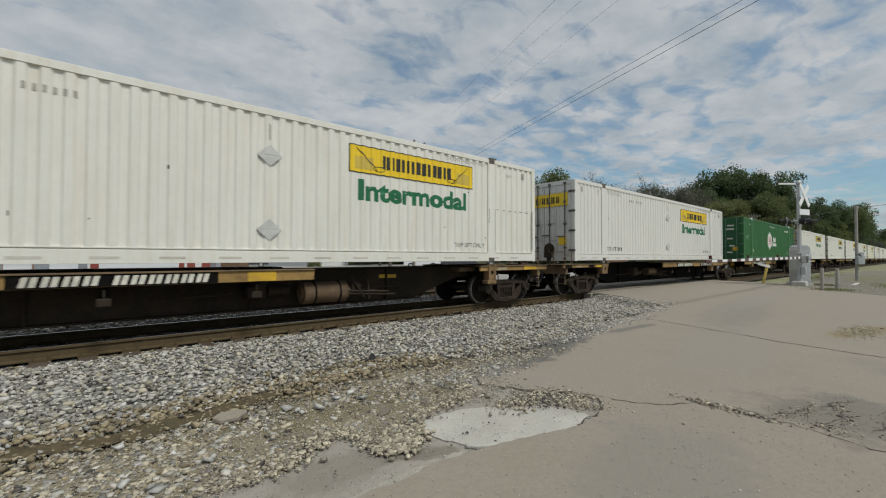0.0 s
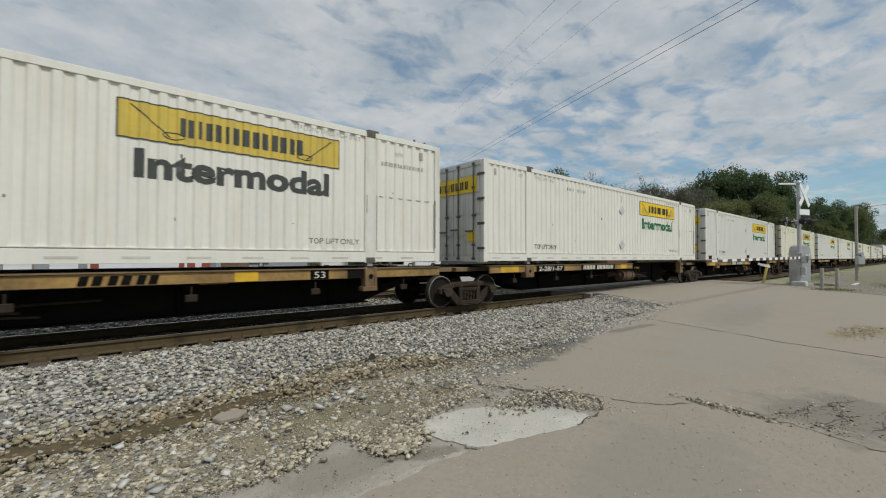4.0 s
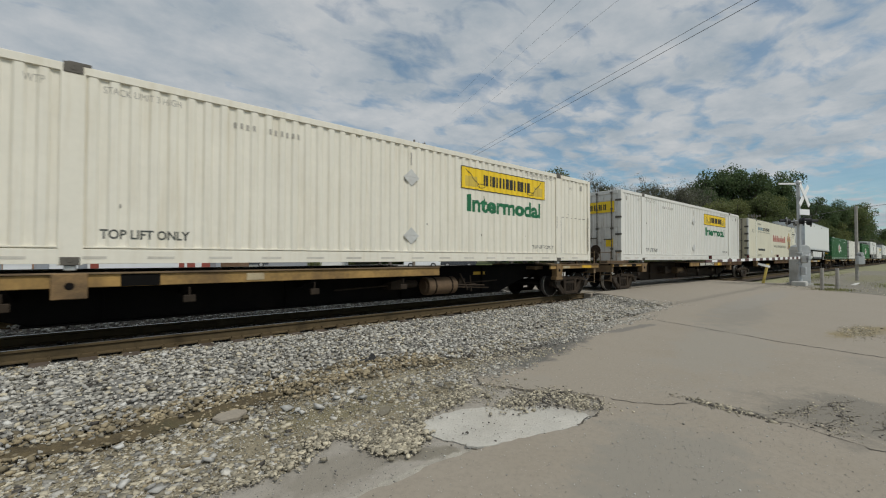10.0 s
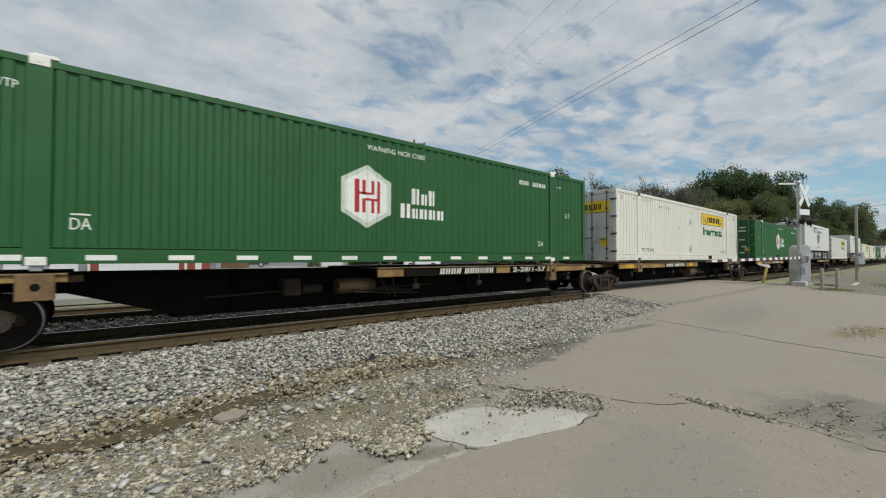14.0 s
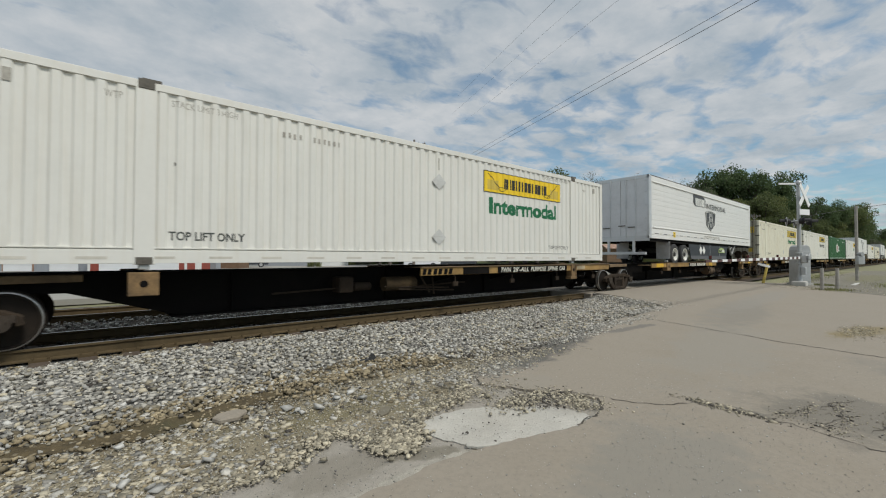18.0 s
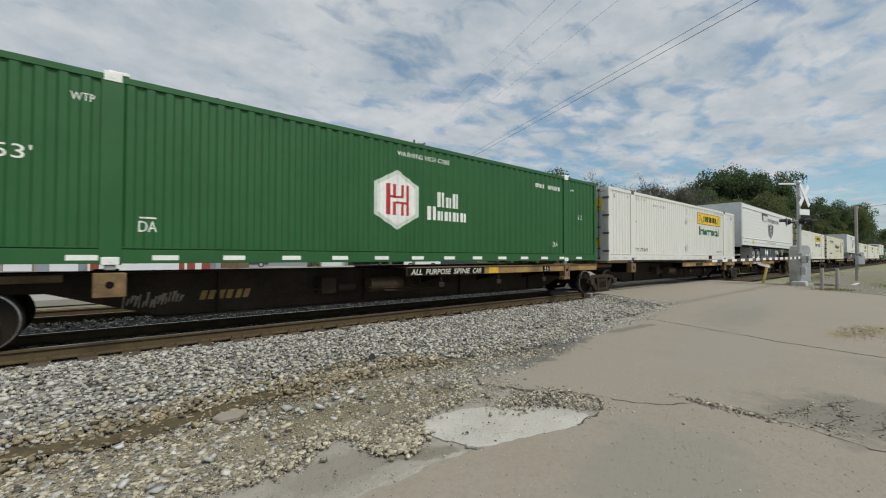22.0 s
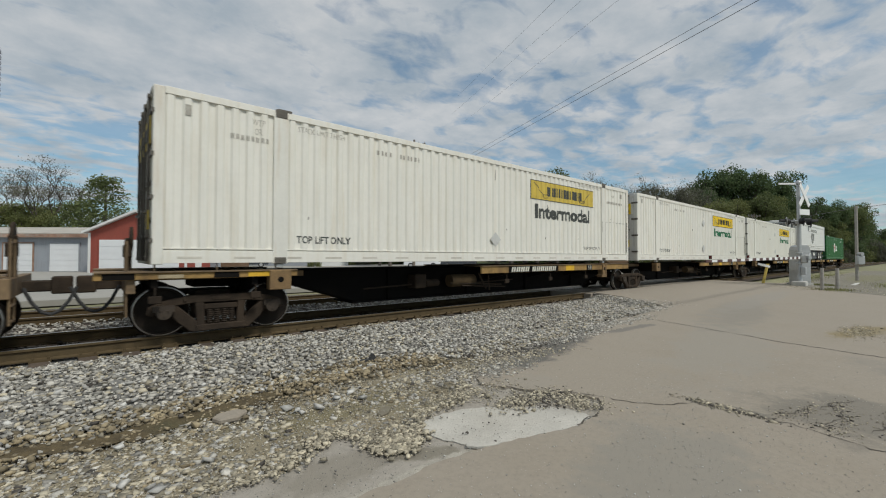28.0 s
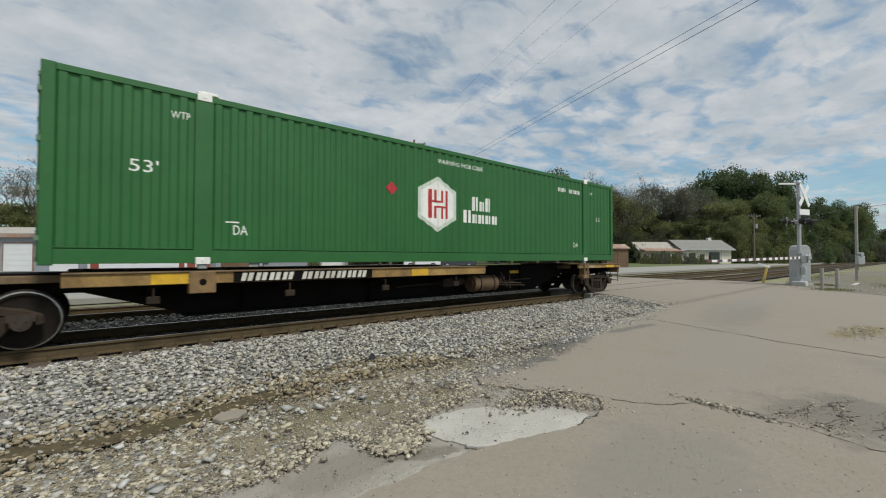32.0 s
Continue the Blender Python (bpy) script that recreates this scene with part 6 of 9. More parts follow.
stained(M["asphalt"], [
    ((5.3, 3.84), (2.2, 0.42), 10, (0.090, 0.086, 0.079), 0.92), ((4.3, 3.60), (1.1, 0.26), 10, (0.120, 0.114, 0.101), 0.8),
    ((8.1, 3.78), (1.0, 0.14), -4, (0.129, 0.122, 0.112), 0.75), ((5.3, 0.45), (0.85, 0.75), -60, (0.142, 0.131, 0.110), 0.7), ((4.62, 1.25), (0.45, 0.09), -80, (0.129, 0.119, 0.099), 0.8),
    ((11.4, 0.80), (1.3, 0.34), -15, (0.202, 0.159, 0.073), 0.8), ((3.7, 2.9), (0.5, 0.35), 20, (0.258, 0.232, 0.194), 0.6),
    ((8.0, 2.2), (3.0, 0.8), 10, (0.245, 0.225, 0.191), 0.6), ((2.6, 0.9), (1.5, 0.7), 25, (0.211, 0.196, 0.168), 0.7), ((13.0, 3.2), (4.0, 0.7), 8, (0.202, 0.185, 0.157), 0.7),
    ((17.0, 3.6), (6.0, 0.5), 3, (0.245, 0.225, 0.194), 0.7), ((6.6, -0.6), (2.2, 0.5), 35, (0.200, 0.184, 0.158), 0.6)])
stained(M["old_layer"], [((1.3, 2.6), (0.6, 0.25), 5, (0.206, 0.185, 0.150), 0.7), ((1.9, 2.40), (0.3, 0.10), -20, (0.172, 0.155, 0.120), 0.8)])
stained(M["gravelbed"], [((0.1, 4.42), (1.8, 0.20), 6, (0.107, 0.074, 0.034), 0.9), ((2.0, 3.85), (1.1, 0.35), 12, (0.159, 0.138, 0.073), 0.7), ((0.9, 4.1), (0.8, 0.2), 10, (0.142, 0.110, 0.057), 0.7)])
xs = [-3000, -800, -300, -120, -60, -30] + [-20 + 2 * k for k in range(41)] + [80, 110, 160, 250, 500, 1000, 3000]
ys = [-3000, -800, -200, -60, -30] + [-20 + 2 * k for k in range(46)] + [90, 120, 180, 300, 600, 1200, 3000]
s = Shape()
for x in xs:
    for y in ys:
        s.v.append((x, y, ground_z(x, y)))
W = len(ys)
for i in range(len(xs) - 1):
    for j in range(W - 1):
        s.f.append((i * W + j, (i + 1) * W + j, (i + 1) * W + j + 1, i * W + j + 1))
tagged(new("ground", s.mesh("ground", M["dirt"])), "dry dirt ground with patches of grass", "ground", kind="structure")

# pavement: its broken edge runs round the gravel
EDGE = [(-13.5, 2.85), (-3.0, 2.85), (0.47, 2.80), (0.87, 2.79), (1.15, 2.83), (1.26, 2.99), (1.39, 3.05), (1.57, 3.07), (1.65, 2.84), (1.61, 2.68), (1.66, 2.53), (1.83, 2.49), (2.0, 2.62),
        (2.07, 2.80), (2.31, 2.98), (2.81, 3.0), (3.1, 3.3), (3.39, 3.53), (4.1, 3.92), (5.0, 4.08), (6.0, 4.24), (6.6, 4.16), (7.3, 4.18), (9.3, 4.62), (9.8, 4.52), (12.47, 5.04), (13.73, 6.74), (14.4, 8.2)]
# edge of the upper layer of asphalt, broken away along the gravel
LIP = [(-13.5, 2.2), (0.6, 2.2), (1.41, 2.2), (1.86, 2.21), (2.14, 2.18), (2.37, 2.14), (2.56, 2.09), (2.84, 2.01), (3.14, 1.93), (3.45, 1.94), (3.72, 2.0), (3.92, 2.16), (3.76, 2.52), (3.6, 2.68), (3.48, 2.95), (3.30, 3.22), (3.45, 3.47), (4.1, 3.84), (5.0, 4.00), (6.0, 4.16), (6.6, 4.08), (7.3, 4.10), (9.3, 4.54), (9.8, 4.44), (12.5, 4.95), (13.85, 6.7), (14.5, 8.2)]


def rough_line(pts, step=0.09, amp=0.035, seed=3):
    rng = random.Random(seed)
    out = []
    for (x0, y0), (x1, y1) in zip(pts[:-1], pts[1:]):
        n = max(1, int(math.hypot(x1 - x0, y1 - y0) / step))
        for k in range(n):
            t = k / n
            out.append((x0 + (x1 - x0) * t + rng.uniform(-amp, amp), y0 + (y1 - y0) * t + rng.uniform(-amp, amp)))
    return out + [pts[-1]]


def slab(name, outline, top, thick, material, zfun=None):
    s = Shape()
    n = len(outline)
    for dz in (0, -thick):
        for x, y in outline:
            s.v.append((x, y, (zfun(x, y) if zfun else 0) + top + dz))
    s.f.append(tuple(range(n)))
    for k in range(n):
        j = (k + 1) % n
        s.f.append((k, n + k, n + j, j))
    return s.mesh(name, material)


outline = rough_line(EDGE) + [(27.6, 8.2), (27.9, 5.0), (60, 4.2), (60, -12), (-14, -12), (-14, 3.0)]
tagged(new("pavement", slab("pavement", outline, -0.024, 0.12, M["old_layer"], pave_z)), "worn lower layer of grey asphalt with a crumbled edge", "pavement", kind="structure")
upper = rough_line(LIP, 0.06, 0.018, 9) + [(27.55, 8.2), (27.85, 5.0), (60, 4.1), (60, -12), (-14, -12), (-14, 2.2)]
tagged(new("pavement_overlay", slab("pavement_overlay", upper, 0.0, 0.02, M["asphalt"], pave_z)), "worn grey asphalt apron with cracks and a broken edge", "pavement", kind="structure")


def bed(name, x0, x1, y0, y1, z, material, label):
    s = Shape()
    n, m = int((x1 - x0) / 1.5), max(2, int((y1 - y0) / 0.5))
    for i in range(n + 1):
        for j in range(m + 1):
            x, y = x0 + (x1 - x0) * i / n, y0 + (y1 - y0) * j / m
            s.v.append((x, y, z(x, y)))
    for i in range(n):
        for j in range(m):
            a = i * (m + 1) + j
            s.f.append((a, a + m + 1, a + m + 2, a + 1))
    return tagged(new(name, s.mesh(name, material)), label, "ground", kind="structure")


def rise(x, y):
    """The ballast lies flush with the asphalt where the two meet."""
    if not 4 < x < 14.6 or y > 8.25:
        return 0.0
    e = float(np.interp(x, [4.1, 6.0, 7.3, 9.3, 12.47, 13.73, 14.4], [3.92, 4.24, 4.18, 4.62, 5.04, 6.74, 8.2]))
    t = min(1, max(0, (y - 4.3) / 3.0))
    return max(0.0, pave_z(x, y) - 0.045 + 0.27 - 0.09 * t) * math.exp(-(max(0, y - e) / 0.75) ** 2) * min(1, (x - 4) / 2)


def shoulder_z(x, y):
    t = min(1, max(0, (y - 4.3) / 3.0))
    return -0.27 + 0.09 * t + 0.015 * noise.noise((x * 2, y * 2, 4)) - 0.10 * min(1, max(0, (y - 7.5) / 0.6)) + rise(x, y)


def gully(x):
    """A shallow run of water between ballast and gravel."""
    return float(np.interp(x, [-3, -0.5, 0.1, 0.43, 0.85, 1.24, 1.74], [4.8, 4.53, 4.34, 4.38, 4.47, 4.60, 4.68]))


bed("gravel_strip", -14, 15, 2.4, 5.0, lambda x, y: -0.20 + 0.02 * noise.noise((x * 1.5, y * 1.5, 1)) - 0.04 * math.exp(-((y - gully(x)) / 0.2) ** 2) * (x < 1.9), M["gravelbed"], "gravelly dirt strip beside the track")
# oily brown bed, with the train's shade put into the colour as well
M["brownbed"] = mat("oily_brown_ballast", (0.060, 0.048, 0.036), 0.95, var=0.4, scale=4.0, bump=1.0, bump_scale=45)
bed("ballast_bed", 28, 300, 7.4, 16.5, lambda x, y: shoulder_z(x, y) - 0.005, M["brownbed"], "oily brown track bed beyond the crossing")
bed("ballast_bed", -60, 28, 4.9, 8.6, shoulder_z, M["ballastbed"], "grey crushed stone track bed")
bed("ballast_bed", -60, 28, 8.6, 10.9, lambda x, y: shoulder_z(x, y) - 0.004, M["brownbed"], "oily brown bed under the rails, darkened for the train's shade")
# the far bed takes the same darkened colour for the train's shade
bed("ballast_bed", -60, 28, 10.9, 16.5, lambda x, y: shoulder_z(x, y) + 0.04, M["brownbed"], "stony bed of the far track")


def rail_run(name, y0, x0=-60, x1=700):
    prof = [(-0.07, -0.185), (0.07, -0.185), (0.07, -0.17), (0.012, -0.15), (0.010, -0.05), (0.036, -0.035), (0.036, -0.005), (0.030, 0.0), (-0.030, 0.0), (-0.036, -0.005), (-0.036, -0.035), (-0.010, -0.05), (-0.012, -0.15), (-0.07, -0.17)]
    t = thing(name, "rusty steel railway track on wooden ties", "track", "", "structure")
    for sg in (-1, 1):
        yy = y0 + sg * 0.7535
        me = Shape().prism([(yy + p, q) for p, q in prof], x0, x1, "x").mesh("rail", M["rail"])
        me.materials.append(M["tread"])
        for p in me.polygons:
            if p.normal.z > 0.9 and p.center.z > -0.004:
                p.material_index = 1
        part("rail", me, None, t)
    tie = Shape().box(-0.115, 0.115, -1.30, 1.30, -0.36, -0.19).mesh("tie", M["tie"], 0.012)
    plate = Shape().box(-0.12, 0.12, -0.155, 0.155, -0.20, -0.162).box(-0.10, -0.07, -0.13, -0.09, -0.16, -0.13).box(0.07, 0.10, -0.13, -0.09, -0.16, -0.13).mesh("tie_plate", M["rail"])
    k = 0
    x = -8.0
    while x < 60:
        if not 13.5 < x < 27.5:
            o = part("tie", tie, None, t, at=Matrix.Translation((x, y0 + 0.03 * math.sin(k * 1.7), 0)))
            if x < 14 and y0 < 10:
                part("tie_plate", plate, None, t, at=Matrix.Translation((x, y0 - 0.7535, 0)))
        x += 0.53
        k += 1
    t.location.z = -0.045
    return t


rail_run("track_near", TRACK_Y)
rail_run("track_far", TRACK_Y + 4.2)



RT = Vector((math.cos(YAW), -math.sin(YAW), 0))
FW = Vector((math.sin(YAW), math.cos(YAW), 0))


def spot(right, depth, z=0.0):
    """A place given by metres to the right of, and before, the standpoint."""
    p = RT * right + FW * depth
    return Vector((p.x, p.y, z))


# ---- loose stone ----
def ico():
    """An uneven block: eight corners, twelve triangles."""
    v = np.array([(x, y, z) for z in (-0.62, 0.62) for y in (-0.7, 0.7) for x in (-0.75, 0.75)])
    f = np.array([(0, 2, 3), (0, 3, 1), (4, 5, 7), (4, 7, 6), (0, 1, 5), (0, 5, 4), (1, 3, 7), (1, 7, 5), (3, 2, 6), (3, 6, 7), (2, 0, 4), (2, 4, 6)])
    return v, f


def stones(name, pts, sizes, material, label, seed, flat=0.7):
    """Many broken stones in one mesh, each of its own shape."""
    rng = np.random.RandomState(seed)
    V, F = ico()
    n, k = len(pts), len(V)
    v = V[None] * (1 + rng.uniform(-0.55, 0.25, (n, k, 3)))
    v = v * rng.uniform(0.65, 1.25, (n, 1, 3)) * np.array([1, 1, flat])
    a = rng.uniform(0, 2 * math.pi, n)
    c, s = np.cos(a)[:, None], np.sin(a)[:, None]
    t = rng.uniform(-0.5, 0.5, n)[:, None]
    x, y, z = v[..., 0], v[..., 1], v[..., 2]
    y, z = y * np.cos(t) - z * np.sin(t), y * np.sin(t) + z * np.cos(t)
    v = np.stack([x * c - y * s, x * s + y * c, z], -1) * np.asarray(sizes)[:, None, None]
    v = (v + np.asarray(pts)[:, None, :]).reshape(-1, 3)
    f = (F[None] + (np.arange(n) * k)[:, None, None]).reshape(-1, 3)
    me = bpy.data.meshes.new(name)
    me.vertices.add(len(v)); me.vertices.foreach_set("co", v.ravel())
    me.loops.add(f.size); me.loops.foreach_set("vertex_index", f.ravel())
    me.polygons.add(len(f)); me.polygons.foreach_set("loop_start", np.arange(0, f.size, 3))
    me.update(calc_edges=True)
    me.materials.append(material)
    return tagged(new(name, me), label, "gravel", kind="stuff")


def inside(poly, x, y):
    """Which of many points lie in a closed outline."""
    r = np.zeros(len(x), bool)
    j = len(poly) - 1
    for i in range(len(poly)):
        (xi, yi), (xj, yj) = poly[i], poly[j]
        hit = ((yi > y) != (yj > y)) & (x < (xj - xi) * (y - yi) / (yj - yi + 1e-12) + xi)
        r ^= hit
        j = i
    return r


def toe(x):
    """Where the clean ballast ends and the dirty gravel begins."""
    return np.interp(x, [-8, -0.4, 1.0, 3.0, 4.6, 6.5, 9.7, 13.0], [4.6, 4.55, 4.65, 4.9, 4.45, 4.1, 4.7, 5.0])


def gully_y(x):
    return np.interp(x, [-3, -0.5, 0.1, 0.43, 0.85, 1.24, 1.74], [4.8, 4.53, 4.34, 4.38, 4.47, 4.60, 4.68])


rng = np.random.RandomState(5)
PAVED = outline
n = 56000
x, y = rng.uniform(-3.0, 15.0, n), rng.uniform(3.8, 8.75, n)
keep = (y > toe(x) + rng.normal(0, 0.14, n)) & ~inside(PAVED, x, y) & ((x > 1.5) | (np.abs(y - gully_y(x)) > 0.085 * rng.uniform(0.5, 1.3, n)))
x, y = x[keep], y[keep]
z = np.array([shoulder_z(a, b) for a, b in zip(x, y)])
z = np.where(y < 5.0, np.maximum(z, -0.195), z)
near = np.abs(y - (TRACK_Y - 0.7535)) < 0.19
z = np.where(near, z - 0.055, z)
sort = rng.uniform(0, 1, len(x))
pts, size = np.stack([x, y, z + rng.uniform(-0.01, 0.035, len(x))], 1), rng.gamma(8, 0.0034, len(x)).clip(0.012, 0.05)
near_foot = np.exp(-((y - toe(x)) / 0.55) ** 2)
for lo, hi, m, word in ((0.0, 0.74, "stone", "loose grey crushed stone ballast beside the rail"), (0.74, 0.90, "stone_tan", "tan stones in the ballast"), (0.90, 0.955, "stone_pale", "pale stones in the ballast"), (0.955, 1.0, "stone_dark", "dark stones in the ballast")):
    k = (sort + 0.25 * near_foot * (sort < 0.74) >= lo) & (sort + 0.25 * near_foot * (sort < 0.74) < hi)
    stones("ballast", pts[k], size[k], M[m], word, 1 + int(lo * 100))
r = np.random.RandomState(31)
x, y = r.uniform(-2.0, 13.0, 1800), 8.33 - np.abs(r.normal(0, 0.07, 1800))
keep = np.sin(x * 3.1) + 0.6 * np.sin(x * 7.7 + 1) > -0.1
x, y = x[keep], y[keep]
stones("gravel", np.stack([x, y, np.array([shoulder_z(a, b) for a, b in zip(x, y)]) + 0.035], 1), r.gamma(3, 0.0055, len(x)).clip(0.006, 0.03), M["stone_rust"], "ochre grit along the foot of the rail", 32)
n = 4500
xx, yy = rng.uniform(-6.0, 20.0, n), rng.uniform(11.1, 12.9, n)
stones("ballast", np.stack([xx, yy, np.full(n, -0.205) + rng.uniform(-0.01, 0.03, n)], 1), rng.gamma(9, 0.0036, n).clip(0.016, 0.06), M["stone"], "grey crushed stone between the tracks", 12)
# stones under the train, its shade put into their colour
n = 5000
x, y = rng.uniform(-4.0, 24.0, n), rng.uniform(8.9, 10.9, n)
stones("ballast", np.stack([x, y, np.full(n, -0.25) + rng.uniform(-0.02, 0.03, n)], 1), rng.gamma(9, 0.0036, n).clip(0.016, 0.06), M["stone_dark"], "oily ballast stone between the rails, darkened for the train's shade", 2)
n = 60000
x, y = rng.uniform(-2.5, 7.0, n), rng.uniform(2.4, 5.2, n)
gy = gully_y(x)
gut = np.exp(-((y - gy) / 0.13) ** 2) * (x < 1.7)
bare = np.clip((x - 1.0) / 0.6, 0, 1) * np.clip((y - 3.15) / 0.3, 0, 1) * 0.42
blot = np.array([noise.noise((a * 1.6, b * 2.6, 7.0)) for a, b in zip(x, y)])
keep = (y < toe(x) + rng.normal(0, 0.16, n)) & ~inside(PAVED, x, y) & (rng.uniform(0, 1, n) > 0.95 * gut) & (rng.uniform(0, 1, n) > np.clip(bare + 0.25 - 0.9 * blot, 0, 0.93))
x, y = x[keep], y[keep]
sort = rng.uniform(0, 1, len(x))
size = rng.gamma(2.4, 0.0082, len(x)).clip(0.006, 0.037)
pts = np.stack([x, y, np.full(len(x), -0.197) + rng.uniform(-0.010, 0.006, len(x))], 1)
for lo, hi, m, word in ((0.0, 0.46, "stone_tan", "tan gravel scattered on dirt"), (0.46, 0.80, "stone", "grey gravel scattered on dirt"), (0.80, 0.93, "stone_rust", "ochre stained gravel on dirt"), (0.93, 0.96, "stone_pale", "pale stones in the gravel"), (0.96, 1.0, "stone_dark", "dark stones in the gravel")):
    k = (sort >= lo) & (sort < hi)
    stones("gravel", pts[k], size[k], M[m], word, 3 + int(lo * 100), flat=0.5)
n = 15000
x, y = rng.uniform(-1.6, 4.2, n), rng.uniform(2.5, 4.7, n)
keep = (y < toe(x)) & ~inside(PAVED, x, y) & ((x > 1.6) | (np.abs(y - gully_y(x)) > 0.12))
x, y = x[keep], y[keep]
k = rng.uniform(0, 1, len(x)) < 0.6
pts, size = np.stack([x, y, np.full(len(x), -0.188) + rng.uniform(-0.012, 0.004, len(x))], 1), rng.uniform(0.004, 0.010, len(x))
stones("grit", pts[k], size[k], M["stone_tan"], "fine tan grit on the dirt", 71)
stones("grit", pts[~k], size[~k], M["stone"], "fine grey grit on the dirt", 72)
n = 3000
x = rng.uniform(-2.5, 3.9, n)
y = toe(x) + rng.normal(0.0, 0.22, n)
k = (x > 1.5) | (np.abs(y - gully_y(x)) > 0.13)
x, y = x[k], y[k]
n = len(x)
stones("gravel", np.stack([x, y, np.full(n, -0.185) + rng.uniform(-0.01, 0.03, n)], 1), rng.gamma(6, 0.0038, n).clip(0.008, 0.045), M["stone_rust"], "rust-brown stones at the ballast's foot", 6)
n = 2600
t = rng.uniform(0, 1, n)
ex, ey = np.array([p[0] for p in EDGE[2:22]]), np.array([p[1] for p in EDGE[2:22]])
i = np.interp(t, np.linspace(0, 1, len(ex)), np.arange(len(ex)))
x = np.interp(i, np.arange(len(ex)), ex) + rng.normal(0, 0.05, n)
y = np.interp(i, np.arange(len(ex)), ey) + rng.normal(0.02, 0.06, n)
stones("gravel", np.stack([x, y, np.array([pave_z(a, b) for a, b in zip(x, y)]) + 0.002], 1), rng.gamma(2.5, 0.0042, n).clip(0.003, 0.03), M["stone_tan"], "loose grit along the asphalt's edge", 7, flat=0.6)
n = 14
x, y = rng.uniform(-0.6, 2.4, n), rng.uniform(3.1, 4.2, n)
stones("gravel", np.stack([x, y, np.full(n, -0.17)], 1), rng.uniform(0.03, 0.055, n), M["stone_pale"], "larger pale stones on the gravel", 4, flat=0.5)


# ---- patch, cracks and rubble on the pavement ----
M["concrete"] = mat("pale_concrete_patch", (0.420, 0.402, 0.362), 0.85, var=0.14, scale=3.5, grime=0.6, grime_col=(0.304, 0.278, 0.237), bump=0.4, bump_scale=50)
M["tar"] = mat("dark_crack", (0.075, 0.065, 0.052), 0.95, var=0.3, scale=10, bump=0.5)
M["verge"] = mat("dusty_gravel_verge", (0.176, 0.161, 0.129), 0.95, var=0.3, scale=3, grime=0.5, grime_col=(0.120, 0.116, 0.073), bump=0.8, bump_scale=40)
M["dusty"] = mat("dusty_asphalt_edge", (0.318, 0.297, 0.254), 0.95, var=0.2, scale=12, bump=0.5, bump_scale=80)
M["old_asphalt"] = mat("dark_old_asphalt", (0.155, 0.148, 0.135), 0.95, var=0.25, scale=2.5, grime=0.5, grime_col=(0.22, 0.20, 0.17), bump=0.8, bump_scale=60)


def flat_patch(name, pts, lift, material, label, step=0.08, amp=0.02, seed=1, thick=0.02):
    ob = new(name, slab(name, rough_line(pts + pts[:1], step, amp, seed)[:-1], lift, thick, material, pave_z))
    return tagged(ob, label, "pavement", kind="structure")


flat_patch("concrete_patch", [(2.09, 2.78), (2.25, 2.86), (2.40, 2.87), (2.62, 2.86), (2.89, 2.74), (3.08, 2.55), (3.3, 2.42), (3.43, 2.25), (3.49, 2.06), (3.45, 1.97), (3.16, 1.96), (2.84, 2.03), (2.56, 2.12), (2.37, 2.17), (2.26, 2.19), (2.22, 2.29), (2.12, 2.46), (2.07, 2.65)], -0.014, M["concrete"], "pale broken concrete patch in the asphalt", 0.04, 0.016, 7, thick=0.008)
# a ragged strip, paler than the asphalt, along the lip
flat_patch("broken_edge", [(-1.5, 2.215), (0.6, 2.215), (1.6, 2.215), (1.9, 2.225), (2.2, 2.19), (2.33, 2.17), (2.30, 2.25), (2.1, 2.255), (1.85, 2.30), (1.55, 2.285), (1.3, 2.26), (0.8, 2.29), (0.2, 2.26), (-1.5, 2.27)], -0.019, M["dusty"], "pale crumbled edge below the upper asphalt", 0.03, 0.022, 5, thick=0.004)
flat_patch("gravel_verge", [(26.2, 4.6), (24.9, 3.17), (23.3, 2.07), (22.6, 0.9), (21.5, -2.0), (60, -2.0), (60, 4.0), (28, 4.85)], 0.006, M["verge"], "dusty gravel verge round the guard posts", 0.2, 0.06, 8, thick=0.02)


def crack(pts, width, seed):
    line = rough_line(pts, 0.07, 0.025, seed)
    rng = random.Random(seed)
    s = Shape()
    for k, (x, y) in enumerate(line):
        a, b = line[max(0, k - 1)], line[min(len(line) - 1, k + 1)]
        d = Vector((b[0] - a[0], b[1] - a[1])).normalized()
        w = width * rng.uniform(0.25, 1.2) * min(1, k / 3 + 0.1, (len(line) - 1 - k) / 3 + 0.1)
        for sg in (-1, 1):
            px, py = x - d.y * w * sg, y + d.x * w * sg
            s.v.append((px, py, pave_z(px, py) + 0.004))
    for k in range(len(line) - 1):
        s.f.append((2 * k, 2 * k + 1, 2 * k + 3, 2 * k + 2))
    return tagged(new("pavement_crack", s.mesh("pavement_crack", M["tar"])), "dark crack across the asphalt", "crack", kind="structure")


